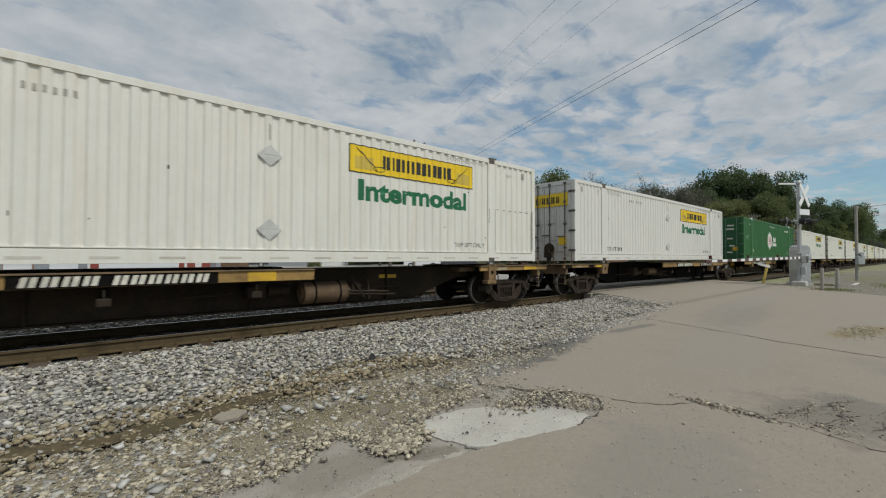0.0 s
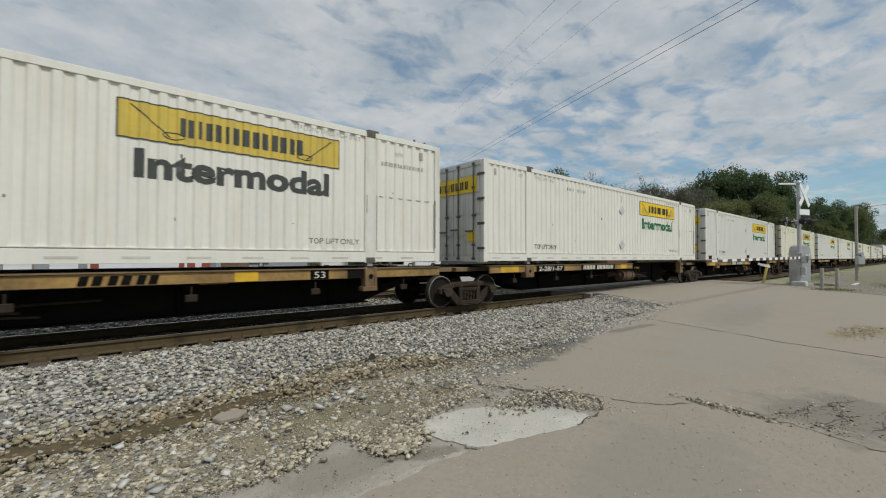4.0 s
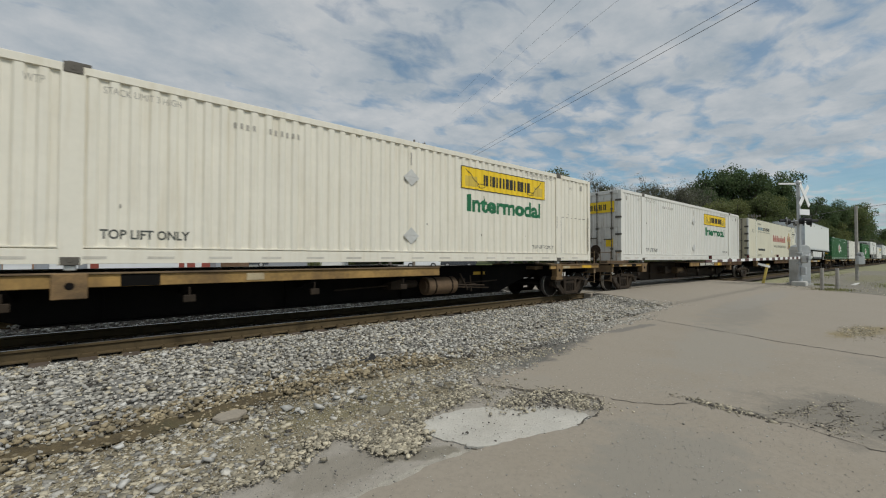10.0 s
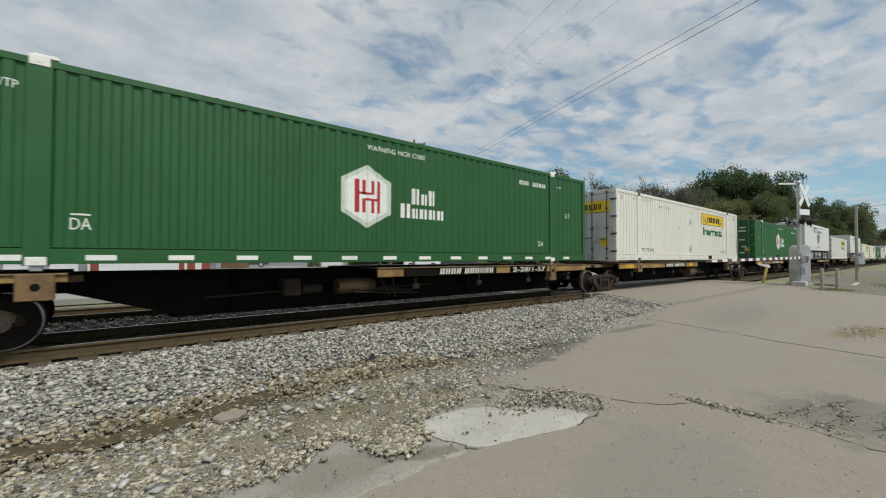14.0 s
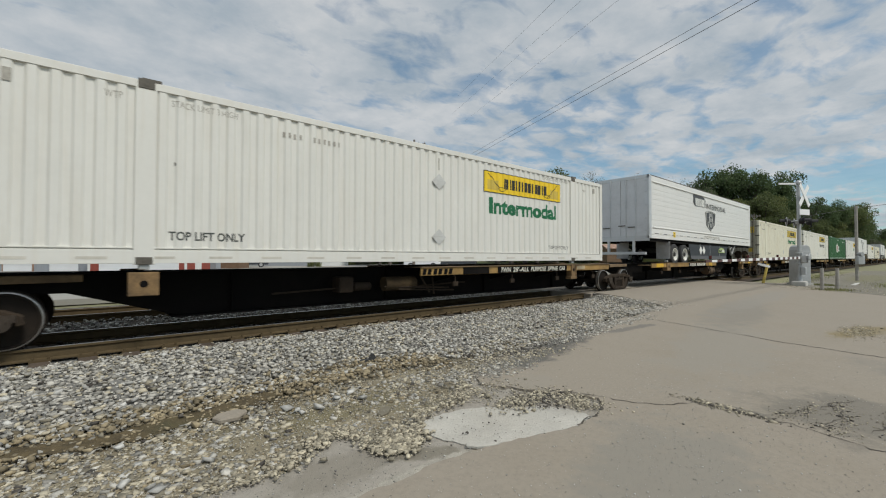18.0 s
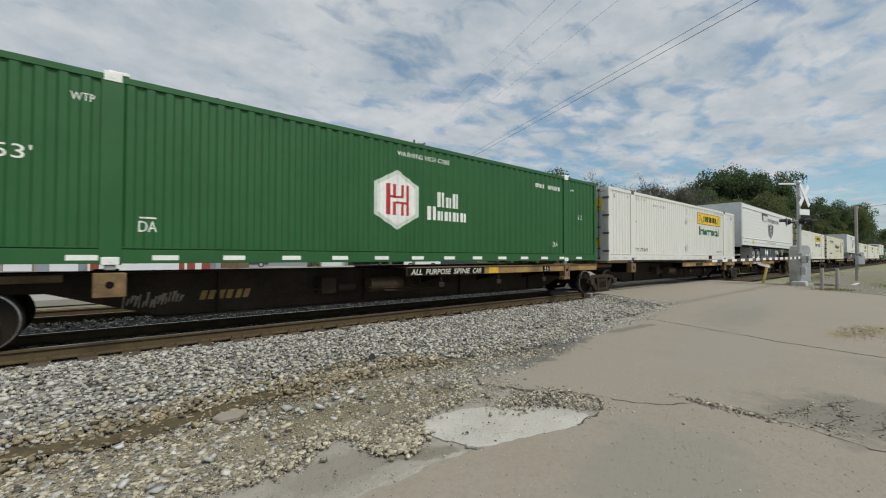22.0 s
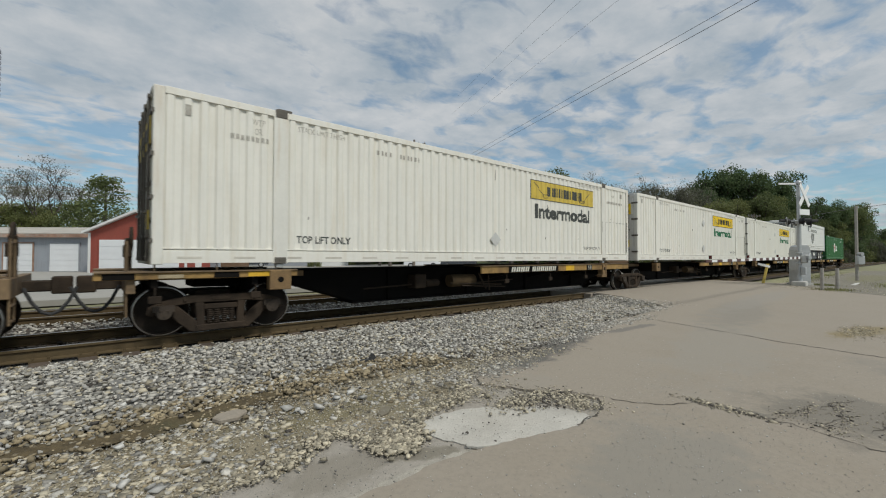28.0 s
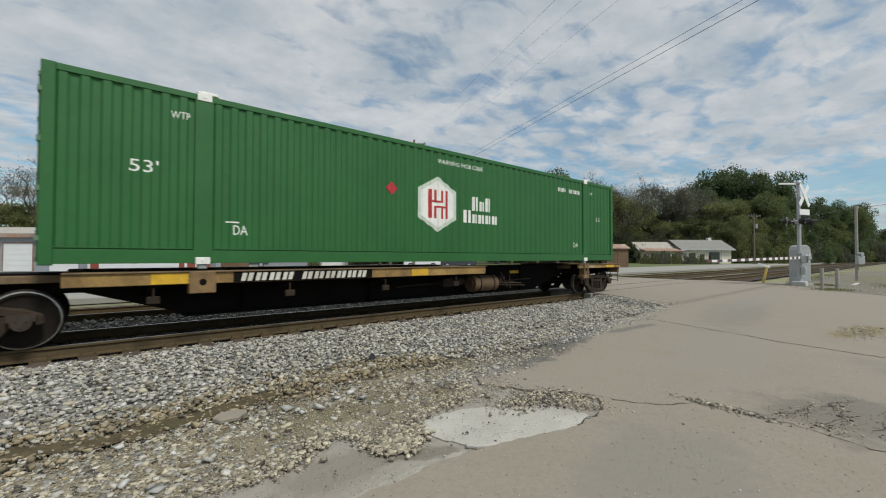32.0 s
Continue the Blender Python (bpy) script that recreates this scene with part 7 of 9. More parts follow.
crack([(3.60, 2.72), (3.80, 2.50), (3.96, 2.19), (4.02, 1.96), (4.23, 1.68), (4.52, 1.49), (4.6, 1.1), (4.62, 0.78), (4.49, 0.21), (4.4, -0.6)], 0.008, 1)
crack([(9.65, 4.40), (9.44, 3.51), (9.17, 2.6), (9.12, 2.37), (8.81, 1.55), (8.82, 1.3), (8.70, 0.39), (8.5, -1.0)], 0.014, 2)
crack([(3.90, 2.16), (3.74, 2.01), (3.45, 1.955), (3.12, 1.945)], 0.013, 3)
crack([(11.2, 1.0), (10.8, 0.2), (10.6, -1.0)], 0.010, 5)
for k, pts in enumerate((((4.72, 0.95), (4.95, 0.80), (5.2, 0.78)), ((4.8, 0.62), (5.1, 0.50), (5.45, 0.52)), ((4.9, 0.30), (5.3, 0.22), (5.8, 0.18)), ((5.3, 0.66), (5.6, 0.62), (5.9, 0.45)))):
    crack(list(pts), 0.009, 11 + k)


def scatter(cx, cy, dx, dy, n, size, material, label, seed):
    r = np.random.RandomState(seed)
    x, y = cx + r.normal(0, dx, n), cy + r.normal(0, dy, n)
    zz = np.array([pave_z(a, b) for a, b in zip(x, y)]) + 0.003
    stones("gravel", np.stack([x, y, zz], 1), r.gamma(1.6, size / 1.6, n).clip(0.002, 0.035), material, label, seed, flat=0.6)


scatter(3.30, 2.62, 0.22, 0.10, 1200, 0.0062, M["stone_tan"], "crumbled gravel at the broken patch edge", 21)
scatter(3.66, 2.28, 0.10, 0.16, 1100, 0.0062, M["stone_tan"], "crumbled gravel in the hole beside the patch", 31)
scatter(3.45, 2.52, 0.18, 0.14, 600, 0.006, M["stone_dark"], "dark crumbs in the hole beside the patch", 32)
scatter(1.80, 2.70, 0.10, 0.10, 800, 0.010, M["stone_tan"], "gravel washed into a gap in the asphalt", 33)
scatter(2.6, 2.45, 0.40, 0.22, 60, 0.0035, M["stone_dark"], "dark crumbs on the concrete patch", 34)
scatter(4.60, 1.30, 0.04, 0.16, 700, 0.006, M["stone_tan"], "crumbs of gravel along a crack", 22)
scatter(4.58, 1.20, 0.03, 0.22, 300, 0.006, M["stone_dark"], "dark crumbs along a crack", 40)
for k, (cx, cy, dx, dy) in enumerate(((4.85, 0.85, 0.10, 0.05), (5.15, 0.72, 0.16, 0.04), (5.05, 0.45, 0.20, 0.05), (5.45, 0.55, 0.16, 0.05), (5.3, 0.20, 0.25, 0.05), (4.75, 0.55, 0.08, 0.10), (5.6, 0.0, 0.2, 0.08))):
    scatter(cx, cy, dx, dy, 170, 0.0035, M["stone_tan"], "crumbs of gravel on the asphalt", 41 + k)
    scatter(cx, cy + 0.03, dx, dy * 0.6, 90, 0.0038, M["stone_dark"], "dark crumbs on the asphalt", 51 + k)
scatter(11.3, 0.85, 0.50, 0.16, 1500, 0.006, M["stone_tan"], "patch of tan gravel on the asphalt", 24)
scatter(4.3, 3.72, 0.7, 0.16, 1500, 0.008, M["stone_tan"], "crumbs along the asphalt edge", 25)
scatter(3.0, 3.08, 0.35, 0.12, 1100, 0.006, M["stone_tan"], "grit on the asphalt's edge", 35)
scatter(5.2, 3.98, 0.7, 0.14, 900, 0.008, M["stone_dark"], "dark crumbs at the asphalt's edge", 36)
scatter(3.5, 1.2, 2.2, 1.2, 7000, 0.0020, M["stone_pale"], "sparse pale grit on the asphalt", 26)
scatter(3.5, 1.2, 2.2, 1.2, 3500, 0.0017, M["old_asphalt"], "sparse dark grit on the asphalt", 37)
scatter(1.0, 2.45, 0.8, 0.16, 900, 0.0022, M["old_asphalt"], "dark grit on the lower asphalt", 38)
scatter(6.2, 4.05, 0.9, 0.10, 900, 0.012, M["stone"], "ballast strewn over the asphalt edge", 61)
scatter(8.4, 4.25, 0.9, 0.10, 900, 0.013, M["stone"], "ballast strewn over the asphalt edge", 62)
scatter(3.6, 3.55, 0.5, 0.16, 900, 0.010, M["stone"], "ballast strewn over the asphalt edge", 63)
scatter(11.0, 4.72, 0.8, 0.10, 700, 0.015, M["stone"], "ballast strewn over the asphalt edge", 64)
scatter(12.9, 5.5, 0.45, 0.40, 500, 0.016, M["stone"], "ballast strewn over the asphalt edge", 65)
scatter(25.2, 2.6, 0.8, 0.9, 900, 0.016, M["stone_tan"], "loose stones along the verge", 39)


def gully_strip():
    """Ochre silt left by water along the foot of the ballast."""
    r = random.Random(4)
    s = Shape()
    n = 70
    for k in range(n):
        x = -3.0 + 4.9 * k / (n - 1)
        w = 0.15 * r.uniform(0.6, 1.35) * min(1, (n - 1 - k) / 8)
        for sg in (-1, 1):
            s.v.append((x, gully(x) + sg * w, -0.186 + 0.004 * sg + r.uniform(-0.004, 0.004)))
    for k in range(n - 1):
        s.f.append((2 * k, 2 * k + 2, 2 * k + 3, 2 * k + 1))
    tagged(new("silt_strip", s.mesh("silt_strip", M["silt"], smooth=True)), "ochre silt strip at the ballast's foot", "silt", kind="structure")


M["silt"] = mat("brown_silt", (0.086, 0.064, 0.031), 0.9, var=0.45, scale=9, grime=0.8, grime_col=(0.065, 0.062, 0.026), bump=1.0, bump_scale=60)
gully_strip()
r = np.random.RandomState(17)
x = r.uniform(-1.2, 1.7, 160)
stones("gravel", np.stack([x, gully_y(x) + r.normal(0.05, 0.09, 160), np.full(160, -0.184)], 1), r.gamma(2.5, 0.006, 160).clip(0.004, 0.03), M["stone_rust"], "ochre stones washed into the silt", 73)


# ---- the crossing and the ground beyond the tracks ----
for y0, y1 in ((8.60, 9.95), (10.10, 12.65), (12.80, 14.15)):
    tagged(new("crossing_panel", Shape().box(14.2, 27.8, y0, y1, -0.25, -0.050).mesh("crossing_panel", M["asphalt"], 0.01)), "worn asphalt panel between the rails", "road", kind="structure")
tagged(new("crossing_panel", Shape().box(14.2, 27.8, 8.15, 8.44, -0.25, -0.046).mesh("crossing_panel", M["asphalt"], 0.01)), "worn asphalt panel beside the rail", "road", kind="structure")
tagged(new("road", Shape().box(14.6, 27.0, 14.30, 26.0, -0.25, -0.03).mesh("road", M["road"], 0.01)), "pale road beyond the tracks", "road", kind="structure")
tagged(new("street", Shape().box(-70, 170, 17.6, 26.5, -0.25, -0.05).mesh("street", M["road"], 0.01)), "pale street running beside the tracks", "road", kind="structure")
tagged(new("parking_lot", Shape().box(-70, 48, 26.5, 62, -0.25, -0.06).mesh("parking_lot", M["road"], 0.01)), "pale gravel yard before the garages", "ground", kind="structure")
M["grass"] = mat("mown_grass", (0.105, 0.13, 0.04), 0.95, var=0.3, scale=0.6, grime=0.5, grime_col=(0.17, 0.16, 0.07), bump=0.6, bump_scale=30)
tagged(new("lawn", Shape().box(50, 230, 27, 75, -0.25, -0.03).mesh("lawn", M["grass"], 0.01)), "mown lawn round the house", "lawn", kind="structure")
s = Shape()
for i in range(25):
    for j in range(9):
        xx, yy = 34 + i * 3.0, -2.5 - j * 1.2 + i * 0.2
        s.v.append((xx, yy, pave_z(xx, yy) - 0.02 + 0.45 * math.sin(min(1, j / 3) * math.pi / 2) + 0.05 * noise.noise((xx, yy, 2))))
for i in range(24):
    for j in range(8):
        a = i * 9 + j
        s.f.append((a, a + 1, a + 10, a + 9))
tagged(new("grass_bank", s.mesh("grass_bank", M["grass"], smooth=True)), "low grassy bank beside the road", "bank", kind="structure")

def grass_tufts(name, spots, n, seed, label, blade, high=0.20):
    """Many thin bent blades in tufts."""
    r = np.random.RandomState(seed)
    s = Shape()
    for cx, cy, dx, dy in spots:
        for k in range(n):
            x, y = cx + r.normal(0, dx), cy + r.normal(0, dy)
            z = pave_z(x, y) - 0.03
            h, a, w = r.uniform(0.25, 1.0) * high, r.uniform(0, 6.28), r.uniform(0.006, 0.014)
            ux, uy = math.cos(a), math.sin(a)
            b = r.uniform(0.02, 0.10)
            i = len(s.v)
            s.v += [(x - uy * w, y + ux * w, z), (x + uy * w, y - ux * w, z), (x + ux * b, y + uy * b, z + h)]
            s.f.append((i, i + 1, i + 2))
    me = bpy.data.meshes.new(name)
    me.from_pydata(s.v, [], s.f)
    me.materials.append(blade)
    tagged(new(name, me), label, "grass", kind="stuff")


M["straw"] = mat("straw_yellow_weed", (0.30, 0.235, 0.095), 0.85, var=0.3, scale=3, spread=0.4)
M["grass_blade"] = mat("dry_green_grass", (0.16, 0.165, 0.055), 0.85, var=0.3, scale=3, spread=0.4)
grass_tufts("grass", [(30.5, 1.0, 1.6, 0.5), (34.0, 0.0, 2.2, 0.8), (38.0, -1.2, 2.5, 0.8), (27.6, 3.4, 0.3, 0.3), (33.0, 4.6, 2.5, 0.3), (41.0, 4.8, 3.5, 0.4), (24.2, 2.6, 0.4, 0.35)], 900, 91, "dry grass tufts on the gravel verge", M["grass_blade"], 0.15)
grass_tufts("grass", [(11.4, 0.82, 0.40, 0.07), (10.9, 0.95, 0.30, 0.06)], 110, 92, "thin yellow weeds in a crack of the asphalt", M["straw"], 0.06)
stained(M["verge"], [((32.0, 0.3), (6.0, 1.5), 0, (0.135, 0.140, 0.055), 0.8), ((27.5, 3.2), (3.0, 1.0), 10, (0.165, 0.155, 0.130), 0.7), ((40.0, 2.5), (8.0, 1.2), 0, (0.16, 0.15, 0.08), 0.7)])
# ---- trees ----
M["bark"] = mat("grey_brown_bark", (0.10, 0.085, 0.07), 0.95, var=0.3, scale=4, bump=0.6, bump_scale=20)
M["leaf_dark"] = mat("dark_green_leaves", (0.088, 0.128, 0.052), 0.75, var=0.3, scale=0.35, spread=0.3)
M["leaf_olive"] = mat("olive_leaves", (0.178, 0.196, 0.072), 0.75, var=0.3, scale=0.35, spread=0.3)
M["leaf_brown"] = mat("dry_brown_leaves", (0.142, 0.146, 0.102), 0.8, var=0.3, scale=0.35, spread=0.28)
M["leaf_mid"] = mat("mid_green_leaves", (0.130, 0.158, 0.062), 0.75, var=0.3, scale=0.35, spread=0.3)


def leafy(m):
    """Let light through a leaf."""
    nt = m.node_tree
    b, out = nt.nodes["Principled BSDF"], nt.nodes["Material Output"]
    tr, mix = nt.nodes.new("ShaderNodeBsdfTranslucent"), nt.nodes.new("ShaderNodeMixShader")
    mix.inputs[0].default_value = 0.45
    nt.links.new(b.inputs["Base Color"].links[0].from_socket, tr.inputs["Color"])
    nt.links.new(b.outputs[0], mix.inputs[1])
    nt.links.new(tr.outputs[0], mix.inputs[2])
    nt.links.new(mix.outputs[0], out.inputs["Surface"])


for key in ("leaf_dark", "leaf_olive", "leaf_brown", "leaf_mid"):
    leafy(M[key])


def leaves(clumps, per, spread_, size, seed, material, name="crown"):
    """A crown of many small bent leaves round the clump centres."""
    r = np.random.RandomState(seed)
    c = np.repeat(np.array(clumps), per, 0)
    n = len(c)
    d = r.normal(0, 1, (n, 3))
    d /= np.linalg.norm(d, axis=1)[:, None]
    p = c[:, :3] + d * (r.uniform(0.25, 1, n) ** 0.6 * spread_)[:, None] * c[:, 3:4] * np.array([1, 1, 0.75])
    a = r.normal(0, 1, (n, 3)); a /= np.linalg.norm(a, axis=1)[:, None]
    b = np.cross(a, r.normal(0, 1, (n, 3))); b /= np.linalg.norm(b, axis=1)[:, None]
    s = r.uniform(0.6, 1.4, n)[:, None] * size
    v = np.stack([p - a * s, p + b * s * 0.55, p + a * s, p - b * s * 0.55], 1).reshape(-1, 3)
    me = bpy.data.meshes.new(name)
    me.vertices.add(4 * n); me.vertices.foreach_set("co", v.ravel())
    me.loops.add(4 * n); me.loops.foreach_set("vertex_index", np.arange(4 * n))
    me.polygons.add(n); me.polygons.foreach_set("loop_start", np.arange(0, 4 * n, 4))
    me.update(calc_edges=True)
    me.materials.append(material)
    return me


def limb(s, a, b, r0, r1, n=7):
    a, b = Vector(a), Vector(b)
    q = (b - a).to_track_quat("Z", "Y")
    i = len(s.v)
    for e, r in ((a, r0), (b, r1)):
        for k in range(n):
            t = 2 * math.pi * k / n
            s.v.append(tuple(e + q @ Vector((r * math.cos(t), r * math.sin(t), 0))))
    for k in range(n):
        j = (k + 1) % n
        s.f.append((i + k, i + j, i + n + j, i + n + k))


def grow(s, base, way, length, rad, depth, rng, tips, bend=0.5):
    """Forking limbs; the ends are collected for the leaves."""
    end = base + way * length
    limb(s, base, end, rad, rad * 0.68, 7 if depth > 1 else 4)
    if depth == 0:
        tips.append(end)
        return
    if depth <= 2:
        tips.append(end)
    for k in range(rng.choice((2, 3, 3)) if depth > 1 else 3):
        w = (way + Vector((rng.uniform(-1, 1), rng.uniform(-1, 1), rng.uniform(-0.35, 0.7))) * bend * 1.3).normalized()
        grow(s, end, w, length * rng.uniform(0.58, 0.86), rad * 0.62, depth - 1, rng, tips, bend)


def tree_kind(kind, seed):
    """Meshes of a tree 10 m high; returns trunk and crown."""
    rng = random.Random(seed)
    s, tips = Shape(), []
    if kind == "bare":
        grow(s, Vector((0, 0, -0.3)), Vector((0.03, 0.02, 1)).normalized(), 2.9, 0.13, 6, rng, tips, 0.55)
        top = max(t.z for t in tips)
        s.v = [(x * 10 / top, y * 10 / top, z * 10 / top) for x, y, z in s.v]
        cl = [(*(t * (10 / top)), 1.0) for t in tips if t.z > 3]
        crown = leaves(cl, 3, 0.55, 0.055, seed, M["leaf_brown"])
    elif kind == "cedar":
        limb(s, (0, 0, -0.3), (0, 0, 9.3), 0.22, 0.03, 8)
        cl = []
        for k in range(150):
            z = rng.uniform(1.0, 9.6)
            rr = 2.5 * (1 - (z / 10.2) ** 1.6) * rng.uniform(0.5, 1.0) + 0.15
            t = rng.uniform(0, 2 * math.pi)
            cl.append((rr * math.cos(t), rr * math.sin(t), z, 1.0))
        crown = leaves(cl, 36, 0.75, 0.11, seed, M["leaf_mid"])
    else:
        grow(s, Vector((0, 0, -0.3)), Vector((0.04, -0.03, 1)).normalized(), 2.6, 0.24, 4, rng, tips, 0.62)
        top = max(t.z for t in tips) * 1.04
        s.v = [(x * 9.2 / top, y * 9.2 / top, z * 9.2 / top) for x, y, z in s.v]
        cl = [(*(t * (9.2 / top)), rng.uniform(0.7, 1.35)) for t in tips]
        cl = [c for c in cl if c[2] > 2.0]
        for k in range(26):
            t, rr = rng.uniform(0, 2 * math.pi), rng.uniform(0.8, 3.1)
            cl.append((rr * math.cos(t), rr * math.sin(t), rng.uniform(2.2, 6.5), rng.uniform(0.7, 1.3)))
        mt = {"dark": M["leaf_dark"], "olive": M["leaf_olive"], "mid": M["leaf_mid"], "dusty": M["leaf_brown"]}[kind]
        crown = leaves(cl, max(12, (12500 if kind != "dusty" else 6500) // len(cl)), 0.92, 0.112, seed, mt)
    return s.mesh("trunk", M["bark"], smooth=True), crown


TREES = {}


def tree(kind, variant, at, height, wide=1.0, label=""):
    key = (kind, variant)
    if key not in TREES:
        TREES[key] = tree_kind(kind, 11 + variant * 7 + len(kind) * 3)
    tr, cr = TREES[key]
    words = {"bare": "nearly leafless grey-brown tree behind the roofs", "cedar": "dense dark green conical evergreen tree", "dark": "tall dark green broadleaf tree above the wood",
             "olive": "olive green broadleaf tree in early autumn", "mid": "mid-green broadleaf tree at the wood's edge", "dusty": "grey-brown tree with thin dry foliage"}
    t = thing("tree", label or words[kind], "tree", "trees", at=None)
    k = height / 10
    rz = (variant * 2.1 + at[0] * 0.37) % 6.28
    m = Matrix.Translation((at[0], at[1], -0.25)) @ Matrix.Rotation(rz, 4, "Z") @ Matrix.Diagonal((k * wide, k * wide, k, 1))
    t.matrix_basis = Matrix.Translation((at[0], at[1], -0.25))
    loc = Matrix.Rotation(rz, 4, "Z") @ Matrix.Diagonal((k * wide, k * wide, k, 1))
    part("trunk", tr, None, t, at=loc)
    part("crown", cr, None, t, at=loc)
    return t


def px(x, depth):
    """The same, with the place across told by a bearing on a screen 1568 wide."""
    return spot((x - 784) / 726.3 * depth, depth)


def tall(y, depth):
    return (455 - y) / 726.3 * depth + 1.316 + 0.25


# behind the garages
for kind, var, xx, d, yy, w in (
        ("bare", 0, 95, 62, 283, 1.25), ("bare", 1, 30, 66, 300, 1.2), ("cedar", 0, 185, 52, 312, 1.5), ("cedar", 1, 140, 56, 352, 1.9), ("olive", 0, 20, 58, 348, 1.3), ("mid", 1, 60, 70, 352, 1.2),
        ("dark", 1, 318, 80, 388, 1.2), ("dark", 0, 345, 84, 394, 1.4),
        ("olive", 1, 425, 70, 372, 1.0), ("mid", 0, 455, 74, 376, 0.9), ("olive", 2, 405, 72, 392, 1.1), ("dark", 2, 497, 110, 404, 1.0),
        ("dark", 1, 600, 80, 402, 1.3), ("mid", 2, 640, 85, 398, 1.3), ("dark", 0, 690, 60, 290, 0.62), ("mid", 1, 672, 64, 330, 0.7), ("mid", 0, 735, 70, 345, 0.9), ("dark", 2, 560, 95, 412, 1.2),
        ("olive", 0, 790, 80, 380, 1.1), ("mid", 1, 840, 85, 350, 1.1)):
    tree(kind, var, px(xx, d), tall(yy, d), w)
# the wood beyond the crossing
for kind, var, xx, d, yy, w in (
        ("olive", 2, 905, 80, 303, 0.9), ("mid", 0, 950, 84, 298, 0.85), ("olive", 1, 985, 90, 296, 0.8), ("mid", 2, 880, 78, 330, 1.0), ("dark", 0, 930, 92, 318, 1.0),
        ("bare", 0, 1060, 100, 306, 1.0), ("bare", 1, 1095, 98, 318, 0.95), ("olive", 0, 1040, 96, 332, 1.1), ("mid", 1, 1010, 94, 345, 1.1), ("olive", 2, 1085, 104, 338, 1.1),
        ("dusty", 0, 1150, 113, 320, 0.85), ("dusty", 1, 1187, 109, 322, 0.8), ("dusty", 2, 1222, 113, 320, 0.75), ("dusty", 1, 1065, 101, 316, 0.8), ("dusty", 0, 1098, 99, 326, 0.85),
        ("bare", 1, 1160, 112, 312, 0.9), ("bare", 0, 1190, 108, 316, 0.85), ("bare", 2, 1215, 114, 322, 0.8), ("olive", 1, 1130, 110, 352, 1.1), ("mid", 0, 1175, 116, 356, 1.2),
        ("dark", 0, 1272, 124, 290, 0.72), ("dark", 1, 1304, 126, 279, 0.8), ("dark", 2, 1345, 124, 290, 0.75), ("dark", 1, 1382, 122, 322, 0.75), ("dark", 0, 1250, 122, 324, 0.62),
        ("olive", 0, 1240, 114, 340, 0.95), ("olive", 2, 1290, 112, 342, 0.95), ("mid", 1, 1335, 114, 336, 0.9), ("olive", 1, 1375, 112, 338, 0.9), ("mid", 2, 1215, 110, 372, 1.1),
        ("olive", 0, 1330, 104, 372, 1.0), ("mid", 0, 1270, 103, 380, 1.1), ("mid", 2, 1380, 106, 366, 1.0), ("olive", 2, 1180, 106, 385, 1.1), ("mid", 1, 1120, 103, 382, 1.1), ("olive", 1, 1070, 100, 378, 1.1),
        ("dark", 2, 1425, 125, 345, 0.9), ("dark", 0, 1465, 135, 348, 0.85), ("mid", 1, 1495, 140, 350, 0.8), ("dark", 1, 1515, 150, 362, 0.8), ("mid", 0, 1440, 118, 378, 1.0), ("olive", 2, 1475, 130, 385, 0.9),
        ("dark", 2, 1505, 138, 392, 0.9), ("mid", 2, 1535, 165, 388, 0.85), ("dark", 0, 1550, 180, 398, 0.85), ("olive", 0, 1565, 200, 408, 0.9), ("mid", 1, 1585, 220, 415, 0.9), ("dark", 1, 1410, 112, 392, 1.0), ("mid", 0, 1600, 240, 420, 1.0)):
    tree(kind, var, px(xx, d), tall(yy, d), w)


# ---- undergrowth ----
def bush_mesh(seed, material):
    rng = random.Random(seed)
    cl = []
    for k in range(60):
        t, r = rng.uniform(0, 6.28), rng.uniform(0, 1) ** 0.5
        cl.append((r * math.cos(t), r * math.sin(t), rng.uniform(0.05, 0.95) * (1.05 - 0.6 * r * r), rng.uniform(0.6, 1.2)))
    return leaves(cl, 75, 0.24, 0.042, seed, material)


BUSHES = [bush_mesh(31, M["leaf_olive"]), bush_mesh(32, M["leaf_mid"]), bush_mesh(33, M["leaf_brown"]), bush_mesh(34, M["leaf_dark"])]


def bush(k, at, wide, high, label="dense olive green undergrowth at the wood's edge"):
    b = tagged(new("bush", BUSHES[k % 4]), label, "bush", "bushes")
    b.matrix_basis = Matrix.Translation((at[0], at[1], -0.22)) @ Matrix.Rotation(k * 1.3 + at[0], 4, "Z") @ Matrix.Diagonal((wide, wide, high, 1))
    return b


rng = random.Random(77)
for k in range(46):
    xx = 868 + k * 16.2
    d = 96 + 14 * rng.random() + max(0, xx - 1400) * 0.35
    bush(k, px(xx, d), rng.uniform(3.0, 4.6), rng.uniform(5.0, 9.5))
for k in range(30):
    xx = 1020 + k * 20
    d = 112 + 10 * rng.random() + max(0, xx - 1400) * 0.4
    bush(k + 1, px(xx, d), rng.uniform(4.0, 6.0), rng.uniform(9.0, 13.0))
for k in range(12):
    bush(k, px(548 + k * 17, 72 + 6 * rng.random()), rng.uniform(1.8, 3.0), rng.uniform(2.6, 5.0), "green bushes behind the yard")
for xx, d, w, h in ((1150, 86, 1.8, 2.6), (1170, 85, 1.8, 2.9), (1190, 86, 1.9, 2.6), (1215, 86, 1.8, 2.6), (1240, 87, 1.5, 1.9), (1262, 88, 1.2, 1.6), (556, 55, 0.9, 3.0), (1095, 62, 1.0, 2.6)):
    bush(int(xx) // 10 + 1, px(xx, d), w, h, "rounded green shrub before the house wall")

